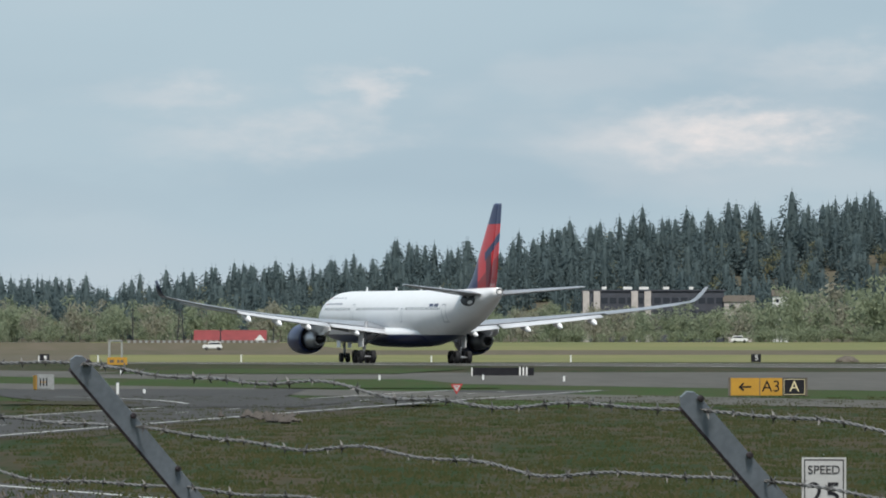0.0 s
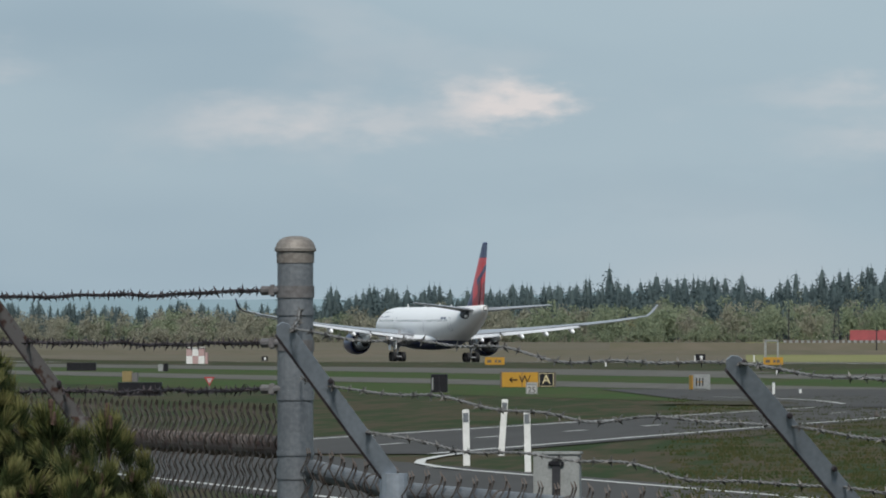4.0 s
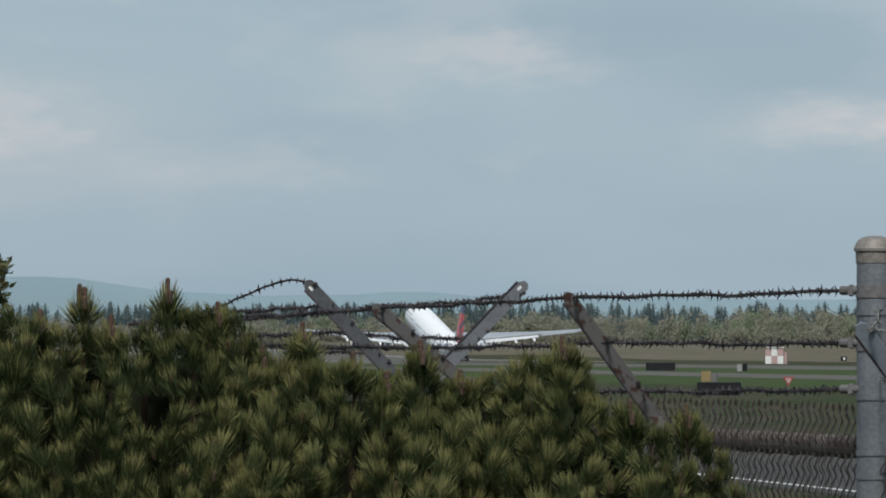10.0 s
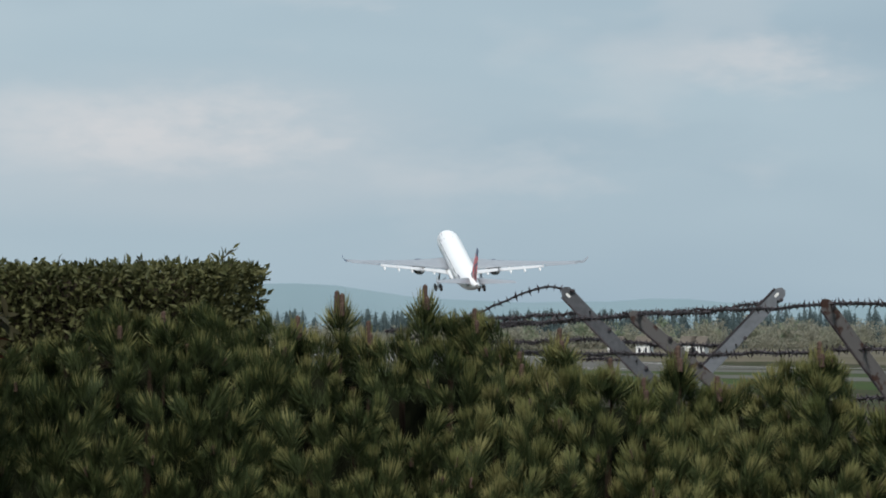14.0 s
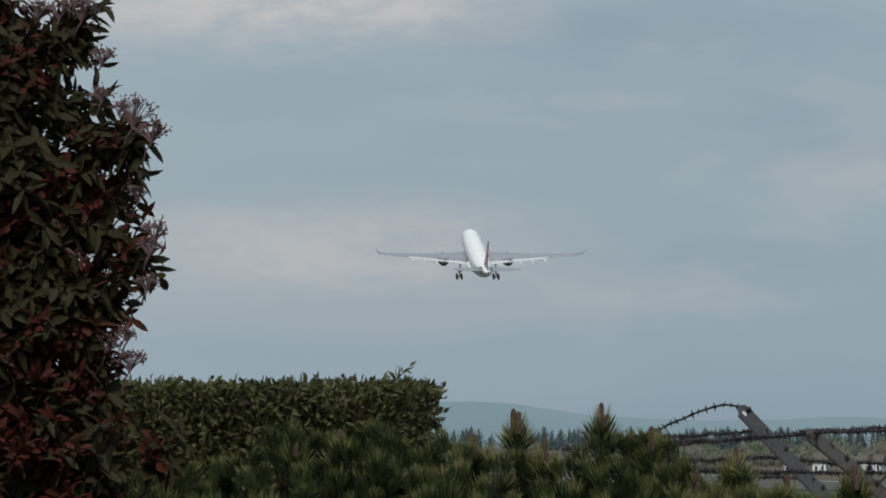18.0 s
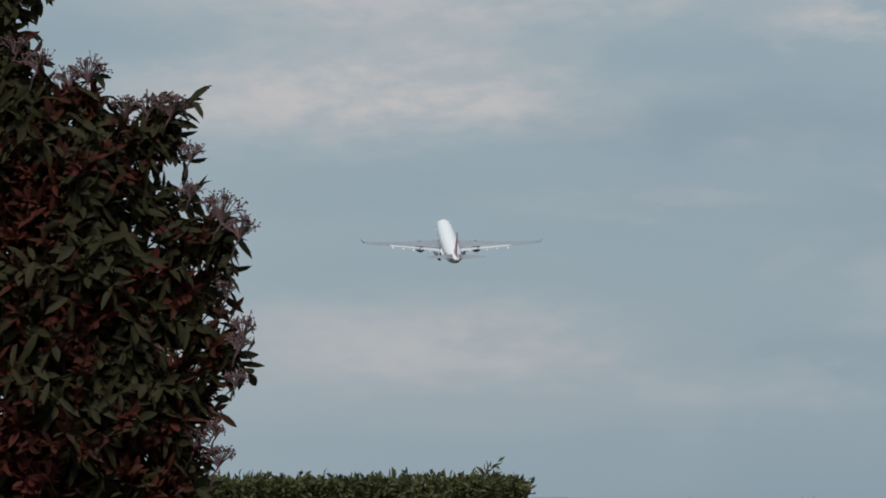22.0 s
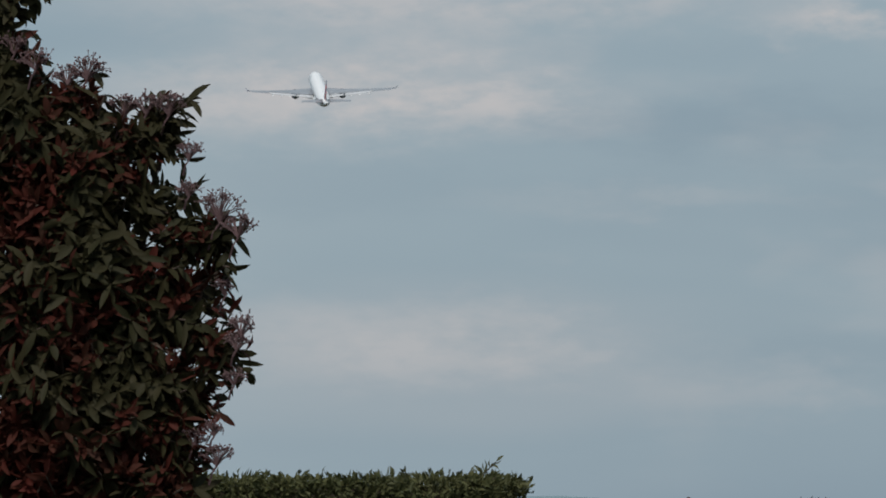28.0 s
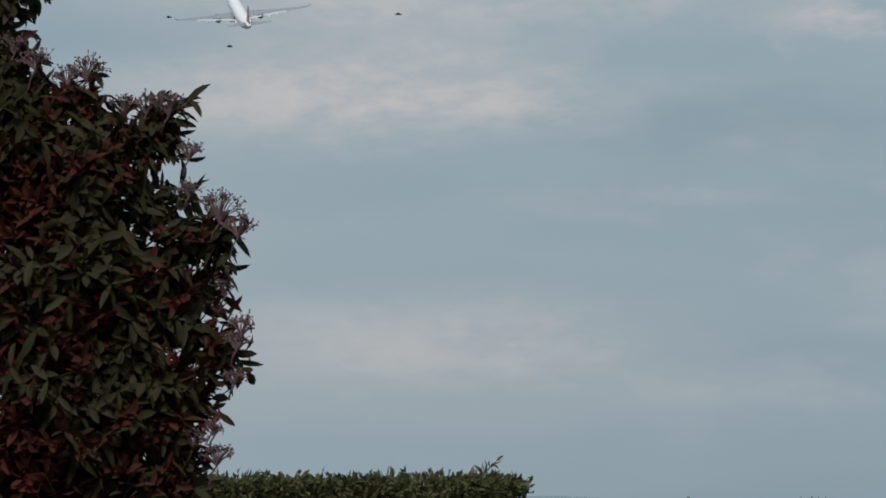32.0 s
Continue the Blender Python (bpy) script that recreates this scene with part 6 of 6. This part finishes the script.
root = empty("holding_box", pose(-17.12, 336, ground(336), 0, 0, 20), label="pale grey signal box with a yellow panel on its end", category="signal box")
part("body", box(0.75, 0.5, 0.66, (0.05, 0, 0.06), 0.02), M["grey_paint"], root)
part("panel", box(0.5, 0.02, 0.55, (-0.05, -0.26, 0.12), 0.005), M["grey_paint"], root)
part("side_panel", box(0.03, 0.46, 0.6, (-0.36, 0, 0.08), 0.005), M["paint_yellow"], root, "yellow side panel")
for a in (-0.2, -0.06, 0.08):
    part("mark", box(0.06, 0.01, 0.34, (a, -0.275, 0.23)), M["paint_black"], root, "dark bar mark")
part("mark", box(0.34, 0.01, 0.04, (-0.06, -0.27, 0.38)), M["paint_yellow"], root, "yellow bar mark")
part("base", box(0.8, 0.55, 0.36, (0.05, 0, -0.3)), M["concrete"], root)

root = empty("barrier_panel", pose(3.63, 474, ground(474)), label="long black board with striped end beside the taxiway", category="airfield sign")
board(root, -1.86, 0.95, 0.08, 0.55, M["paint_black"])
board(root, 1.55, 1.86, 0.08, 0.55, M["paint_black"])
part("edge", box(0.07, 0.22, 0.5, (-1.88, 0, 0.06)), M["paint_white"], root, "white end edge")
for k in range(3):
    part("stripe", box(0.1, 0.21, 0.5, (1.02 + 0.2 * k, 0, 0.08)), M["paint_white"], root, "white stripe")
    part("stripe", box(0.1, 0.2, 0.49, (1.12 + 0.2 * k, 0, 0.08)), M["paint_black"], root, "black stripe")
legs(root, (-1.5, 0, 1.5), 0.1)


def dark_box(x, y, w, h, label, top=None):
    root = empty("equipment_box", pose(x, y, ground(y)), label=label, category="equipment box", group="dark boxes on the grass")
    part("body", box(w, 0.5, h, (0, 0, 0.02), 0.02), M["paint_black"], root)
    part("lid", box(w + 0.04, 0.54, 0.04, (0, 0, h), 0.01), M["dark"], root)
    part("base", box(w + 0.1, 0.6, 0.34, (0, 0, -0.32)), M["concrete"], root)
    part("seam", box(0.012, 0.01, h * 0.9, (w * 0.02, -0.252, 0.04)), M["dark"], root)


dark_box(-37.42, 305, 1.69, 0.50, "low black equipment box beside the road")
dark_box(-73.33, 563, 2.1, 0.55, "low black equipment box beside the taxiway")
dark_box(-27.36, 325, 0.66, 0.74, "upright black box on the grass")
part("stripe", box(0.06, 0.02, 0.5, (-27.62 + 27.36, -0.26, 0.12)), M["grey_paint"], bpy.data.objects["equipment_box.002"], "pale stripe")
root = empty("marker_box", pose(-50.7, 409, ground(409)), label="dull yellow and grey marker box on the grass", category="marker")
part("body", box(0.5, 0.4, 0.58, (-0.15, 0, 0.0), 0.02), M["dull_yellow"], root)
part("side", box(0.3, 0.38, 0.5, (0.26, 0, 0.0), 0.02), M["stain"], root, "grey side")
root = empty("marker_box", pose(-66.26, 553, ground(553)), label="small grey marker with a black panel", category="marker")
part("body", box(0.35, 0.4, 0.5, (-0.1, 0, 0.0), 0.02), M["grey_paint"], root)
part("side", box(0.3, 0.38, 0.56, (0.26, 0, 0.0), 0.02), M["paint_black"], root, "black side")

root = empty("checkered_hut", pose(-92.4, 800, ground(800)), label="small hut chequered in red and white", category="hut")
for i in range(3):
    for j in range(2):
        part("panel", box(0.61, 0.8, 0.8, (-0.62 + 0.62 * i, 0, 0.03 + 0.81 * j), 0.01), M["hut_red" if (i + j) % 2 else "paint_white"], root, "red panel" if (i + j) % 2 else "white panel")
part("roof", box(2.0, 1.0, 0.07, (0, 0, 1.66), 0.01), M["paint_white"], root)
part("side_panel", box(0.25, 0.8, 1.2, (1.1, 0.3, 0.0), 0.01), M["hut_red"], root, "red side panel")

for x, y, h, lean, w in ((-10.89, 135, 0.97, -1.0, 0.115), (-11.21, 147, 1.06, 4.0, 0.115), (-9.32, 128, 1.02, -1.0, 0.105)):
    root = empty("marker_stake", pose(x, y, ground(y), 0, lean, 0), label="white wooden marker stake beside the road", category="stake", group="white stakes")
    part("stake", box(w, 0.05, h + 0.25, (0, 0, -0.25), 0.008), M["paint_white"], root)
    part("reflector", box(w * 0.8, 0.01, 0.16, (0, -0.028, h - 0.22), 0.003), M["galv"], root, "grey reflector")
for x, y, h in ((-12.89, 311, 0.5), (-12.1, 318, 0.2), (-3.4, 420, 0.35), (2.2, 430, 0.3), (6.4, 415, 0.3), (-20.5, 500, 0.4), (-44, 700, 0.6), (-58, 1320, 1.3), (-70, 1360, 1.2), (-36, 1400, 1.4), (21, 1290, 1.2), (-2, 1350, 1.2)):
    root = empty("edge_marker", pose(x, y, ground(y)), label="short white edge marker post", category="marker", group="edge markers")
    part("post", rod((0, 0, -0.1), (0, 0, h), 0.035 + 0.00007 * y, sides=10), M["paint_white"], root)
    part("top", rod((0, 0, h), (0, 0, h + 0.04), 0.04 + 0.00007 * y, sides=10), M["galv"], root)

root = empty("electric_cabinet", pose(-5.87, 85, ground(85)), label="pale metal cabinet with a dark lock bar", category="cabinet")
part("body", box(0.5, 0.35, 0.92, (0, 0, 0), 0.015), M["grey_paint"], root)
part("lock_bar", box(0.09, 0.03, 0.62, (0, -0.185, 0.25), 0.006), M["dark"], root, "dark lock bar")
part("latch", box(0.17, 0.05, 0.05, (0, -0.19, 0.8), 0.01), M["paint_black"], root, "black latch")
part("lid", box(0.53, 0.38, 0.03, (0, 0, 0.92), 0.006), M["grey_paint"], root)

# far side of the runway
root = empty("red_roofed_building", pose(-51.45, 1900, ground(1900)), label="low white building with a long red roof", category="building")
part("wall", box(16.5, 8, 3.0, (0, 0, 0)), M["house"], root)
v, f = loft([[(x, -4.6, 2.9), (x, 0, 5.5), (x, 4.6, 2.9)] for x in (-8.8, 8.8)])
part("roof", (lambda b: (b.from_mesh(np_mesh("roof_tmp", v, f)), b)[1])(bmesh.new()), M["roof_red"], root, "red metal roof")
for x in (-6, -2, 2, 6):
    part("window", box(1.6, 0.1, 1.1, (x, -4.05, 1.4)), M["glass_dark"], root)
v, f = loft([[(5.6, -5.2, 2.7), (7.2, -5.2, 4.4), (8.8, -5.2, 2.7)], [(5.6, 0, 2.7), (7.2, 0, 4.4), (8.8, 0, 2.7)]])
part("gable", (lambda b: (b.from_mesh(np_mesh("gable_tmp", v, f)), b)[1])(bmesh.new()), M["paint_white"], root, "white gable")
root = empty("striped_barrier", pose(-57, 1880, ground(1880)), label="low barrier of white and dark blocks on a bank", category="barrier")
for k in range(52):
    part("block", box(0.68, 0.5, 0.6, (-18.2 + 0.7 * k, 0, 2.55)), M["brown" if k % 2 else "grey_paint"], root)
v, f = loft([[(x, -9, -0.1), (x, -1.2, 2.3), (x, -0.4, 2.56), (x, 5, 2.56), (x, 12, -0.1)] for x in (-60, -20, 20)] + [[(44, -9, -0.1), (44, -1.2, -0.06), (44, -0.4, -0.05), (44, 5, -0.05), (44, 12, -0.1)]])
put("bank", np_mesh("bank", v, f), M["field"], root, "low bank of dry grass")
root = empty("lattice_tower", pose(-63.2, 1890, ground(1890)), label="slender dark lattice tower", category="tower")
for sx, sy in ((-1, -1), (1, -1), (1, 1), (-1, 1)):
    part("leg", rod((sx * 0.9, sy * 0.9, 0), (sx * 0.3, sy * 0.3, 10.9), 0.09, sides=6), M["dark"], root)
for k in range(6):
    w, w2, z = 0.9 - 0.1 * k, 0.8 - 0.1 * k, 1.8 * k
    part("brace", rod((-w, -w, z), (w2, -w2, z + 1.8), 0.06, sides=5), M["dark"], root)
    part("brace", rod((w, -w, z), (-w2, -w2, z + 1.8), 0.06, sides=5), M["dark"], root)
for x, y, h in ((-75.1, 1900, 10.9), (-60.2, 1880, 5.0), (-40.6, 1880, 6.5), (-53.0, 1870, 6.2)):
    root = empty("pole", pose(x, y, ground(y)), label="tall thin dark wooden pole", category="pole", group="poles")
    part("shaft", rod((0, 0, 0), (0, 0, h), 0.2, 0.13, sides=8), M["dark"], root)
    part("crossarm", box(1.2, 0.15, 0.15, (0, 0, h - 0.8)), M["dark"], root)
root = empty("gantry", pose(-50.05, 1200, ground(1200)), label="pale grey gantry frame beside the runway", category="gantry")
part("post", box(0.35, 0.4, 3.3, (-0.95, 0, 0), 0.03), M["grey_paint"], root)
part("post", box(0.28, 0.4, 3.2, (0.95, 0, 0), 0.03), M["grey_paint"], root)
part("beam", box(2.1, 0.4, 0.25, (0, 0, 3.2), 0.03), M["grey_paint"], root)


def vehicle(x, y, z, label, yaw):
    root = empty("white_van", pose(x, y, z, 0, 0, yaw), label=label, category="van", group="white vans")
    part("body", box(4.6, 1.9, 0.9, (0, 0, 0.4), 0.12), M["paint_white"], root)
    part("cab", box(3.0, 1.8, 0.75, (-0.5, 0, 1.28), 0.2), M["paint_white"], root)
    part("window", box(2.6, 1.86, 0.42, (-0.5, 0, 1.42), 0.05), M["glass_dark"], root)
    for a in (-1.4, 1.4):
        for b in (-0.85, 0.85):
            put("wheel", small, None, root, m=pose(a, b, 0.4, 0, 0, 90) @ Matrix.Scale(0.75, 4))
    return root


v, f = loft([[(x, 1834, ground(1834) - 0.05), (x, 1845, ground(1850) + 1.0), (x, 1857, ground(1850) + 1.0), (x, 1868, ground(1868) - 0.05)] for x in (-320, -100, 100, 320)])
tagged(put("raised_track", np_mesh("raised_track", v, f), M["field"]), label="low raised track across the dry field", category="track", kind="structure")
van = vehicle(-54.3, 1850, ground(1850) + 1.0, "small white van driving along the far track", 180)
vehicle(84.2, 2230, ground(2230) + 0.0, "white van far off beyond the grass", 0)
root = empty("soil_mound", pose(59.2, 1150, ground(1150)), label="low brown mound on the grass", category="mound")
bm = bmesh.new()
bmesh.ops.create_icosphere(bm, subdivisions=3, radius=1)
for q in bm.verts:
    q.co = Vector((q.co.x * 1.7, q.co.y * 1.2, max(-0.05, q.co.z) * 0.95)) * (1 + 0.18 * noise.noise(q.co * 2.3))
part("heap", bm, M["brown"], root)


def office(x, y, w, h, label):
    root = empty("office_building", pose(x, y, ground(y)), label=label, category="building", group="far buildings")
    part("wall", box(w, 12, h, (0, 0, 0)), M["darkwall"], root, "dark glazed wall")
    part("roof", box(w + 1, 13, 0.5, (0, 0, h)), M["darkwall"], root)
    for a in (-22.6, -19.0, -6.2, -1.8):
        part("pillar", box(2.2, 0.9, h, (a, -6.3, 0)), M["house"], root, "pale pillar")
    for a, b in ((-16.5, 1.6), (-8.5, 3.0), (-3.0, 3.2), (4.5, 2.0), (13.0, 1.4)):
        part("roof_unit", box(b, 2.0, 1.0, (a, -4.0, h + 0.5), 0.1), M["paint_white"], root, "white machine on the roof")
    for r in range(3):
        for k in range(16):
            part("window", box(w / 21, 0.1, 2.0, (-w / 2 + w * (k + 0.5) / 16, -6.05, 4.2 + r * 4.4)), M["glass_dark"], root)


def house(x, y, w, z, h, label, hue="house"):
    root = empty("house", pose(x, y, ground(y)), label=label, category="house", group="far houses")
    part("wall", box(w, 7, z + h, (0, 0, 0)), M[hue], root)
    v, f = loft([[(a, -4, z + h), (a, 0, z + h + 2.2), (a, 4, z + h)] for a in (-w / 2 - 0.4, w / 2 + 0.4)])
    part("roof", (lambda b: (b.from_mesh(np_mesh("roof_tmp", v, f)), b)[1])(bmesh.new()), M["brown"], root, "brown pitched roof")
    for k in (-0.25, 0.25):
        part("window", box(w * 0.16, 0.1, 1.3, (w * k, -3.55, z + h - 2.2)), M["glass_dark"], root)


office(71.0, 2660, 48, 17.2, "long dark office block with pale pillars")
house(100.0, 2655, 10.0, 9.0, 4.6, "pale house above the trees")
house(114.5, 2655, 6.0, 11.0, 4.5, "small white house above the trees", "paint_white")
for x in (-348.2, -336.0, -333.0, -356):
    house(x, 2100, 3.6, 0, 2.4, "small white building far across the field", "paint_white")

# rubble beside the road
rk = np.random.default_rng(4)
pieces = []
for k in range(48):
    y = rk.uniform(203, 226)
    x = -4.6 - (y - 214) * 0.06 + rk.normal(0, 0.42)
    c = np.array([(1, 0, 0), (0, 1, 0), (-1, 0, 0), (0, -1, 0), (0, 0, 1), (0, 0, -1)], float) * rk.uniform(0.05, 0.17) * rk.uniform(0.6, 1.3, (6, 1)) + (x, y, ground(y) + 0.06)
    pieces.append((c, [(0, 1, 4), (1, 2, 4), (2, 3, 4), (3, 0, 4), (1, 0, 5), (2, 1, 5), (3, 2, 5), (0, 3, 5)]))
v, f = join(pieces)
tagged(put("rubble", np_mesh("rubble", v, f), M["rock"]), label="scatter of small grey and pinkish stones", category="rubble", kind="stuff")


# ---- small birds that cross the sky near the end ----
M["feather"] = mat("dark_feathers", (0.045, 0.042, 0.042), 0.8, scale=30, spec=0.1)


def bird(span):
    root = empty("bird", label="small dark bird flying with spread wings", category="bird", group="birds")
    k = span / 0.2
    rings = []
    for x, r in ((-0.075, 0.004), (-0.05, 0.009), (-0.02, 0.017), (0.015, 0.019), (0.04, 0.014), (0.056, 0.013), (0.068, 0.007), (0.08, 0.002)):
        rings.append([(x * k, r * k * math.sin(2 * math.pi * i / 8), r * k * math.cos(2 * math.pi * i / 8)) for i in range(8)])
    v, f = loft(rings)
    put("body", np_mesh("body", v, f, True), M["feather"], root)
    v, f = loft([[(-0.055 * k, -0.006 * k, 0.002), (-0.055 * k, 0.006 * k, 0.002), (-0.055 * k, 0.006 * k, 0), (-0.055 * k, -0.006 * k, 0)],
                 [(-0.115 * k, -0.022 * k, 0.001), (-0.115 * k, 0.022 * k, 0.001), (-0.115 * k, 0.022 * k, 0), (-0.115 * k, -0.022 * k, 0)]])
    put("tail", np_mesh("tail", v, f), M["feather"], root)
    for side in (-1, 1):
        secs = []
        for s, le, te, z in ((0.008, 0.03, -0.03, 0.008), (0.04, 0.036, -0.026, 0.022), (0.07, 0.022, -0.022, 0.027), (0.1, -0.012, -0.03, 0.02)):
            secs.append([(le * k, side * s * k, z * k), ((le + te) / 2 * k, side * s * k, (z + 0.004) * k), (te * k, side * s * k, z * k), ((le + te) / 2 * k, side * s * k, (z - 0.001) * k)])
        v, f = loft(secs)
        put("wing", np_mesh("wing", v, f), M["feather"], root)
    return root


birds = [bird(0.3), bird(0.28), bird(0.3), bird(0.18)]


# ---- what moves ----
JET = [
    (0, -3.3, 837.1, -0.4, 17.2, 0.1, 0.5),
    (2, -47.7, 967.3, -0.6, 17.8, 0.1, 0.8),
    (4, -93.8, 1105.7, -0.9, 18.0, 0.1, 0.8),
    (7, -170.5, 1336.9, -1.9, 18.6, 1.0, 1.0),
    (8, -196.5, 1413.5, -0.9, 18.8, 5.2, 1.2),
    (9, -222.8, 1491.2, -1.2, 18.5, 7.6, 0.8),
    (10, -250.3, 1571.4, -1.1, 18.5, 9.6, 0.0),
    (11, -276.8, 1650.5, 0.7, 18.6, 10.8, 0.0),
    (12, -304.6, 1731.7, 3.8, 18.6, 12.1, 0.0),
    (13, -331.6, 1812.9, 9.5, 18.4, 13.6, 0.0),
    (14, -359.7, 1892.3, 17.4, 18.2, 14.7, 0.2),
    (17, -440.9, 2133.1, 47.5, 17.5, 14.2, 0.3),
    (19, -495.8, 2302.7, 67.5, 17.2, 15.2, -0.3),
    (21, -550.2, 2463.9, 90.6, 17.3, 16.0, -0.3),
    (23, -603.7, 2626.4, 114.2, 17.8, 16.5, -0.7),
    (25, -658.0, 2787.0, 140.0, 18.2, 16.8, -0.8),
    (28, -737.2, 3023.0, 182.8, 18.6, 16.4, -1.5),
    (30, -791.9, 3183.0, 209.4, 21.0, 16.9, -7.4),
    (32, -850.4, 3341.1, 236.8, 22.6, 17.6, -6.8),
]

BIRDS = [
    [(0, -384.04, 250.0, 78.86), (32, -64.04, 250, 18.86)],
    [(0, -446.91, 250.0, 63.06), (32, -66.11, 250, 19.86)],
    [(0, -315.2, 240.0, 92.72), (32, -56.0, 240, 19.12)],
    [(0, -233.51, 480, 18.55), (28.6, -122.91, 480, 28.42), (29.4, -120.71, 480, 30.63), (32, -112.18, 480, 40.35)],
]


def motions():
    rows = []
    for t, x, y, z, yaw, pitch, roll in JET:
        if t <= 10:
            z = ground(y) + 0.02
        rows.append((t, pose(x, y, z) @ pose(0, 0, 0, 0, 0, yaw) @ pose(0, 0, 0, pitch, 0, 0) @ pose(0, 0, 0, 0, roll, 0)))
    walk(jet, rows)
    for side in (-1, 1):
        at = (side * HINGE_X, 0, HINGE_Z)
        walk(gears[side], [(t, pose(at[0], at[1], at[2] - drop, 0, side * a, 0)) for t, drop, a in ((0, 0, 0), (9.6, 0, 0), (11.5, 1.35, 0), (20.4, 1.35, 0), (21.2, 1.1, 12), (22.0, 0.5, 50), (22.8, 0, 86), (32, 0, 86))])
        # the wings bend up as they take the load
        hinge = Matrix.Translation((side * 2.4, 0, 3.4))
        walk(wings[side], [(t, hinge @ pose(0, 0, 0, 0, -side * a, 0) @ hinge.inverted()) for t, a in ((0, 0.0), (5, 0.3), (8, 1.1), (12, 1.6), (32, 1.6))])
    for ob, way in zip(birds, BIRDS):
        walk(ob, [(t, pose(x, y, z)) for t, x, y, z in way])
    walk(van, [(t, pose(-54.3 + 9.2 * t, 1850, ground(1850) + 1.0, 0, 0, 180)) for t in (0, 8, 16, 24, 32)])
    walk(nose_gear, [(t, pose(0, 25.38, 2.43, a, 0, 0)) for t, a in ((0, 0), (19.8, 0), (20.8, 40), (21.8, 88), (32, 88))])


motions()
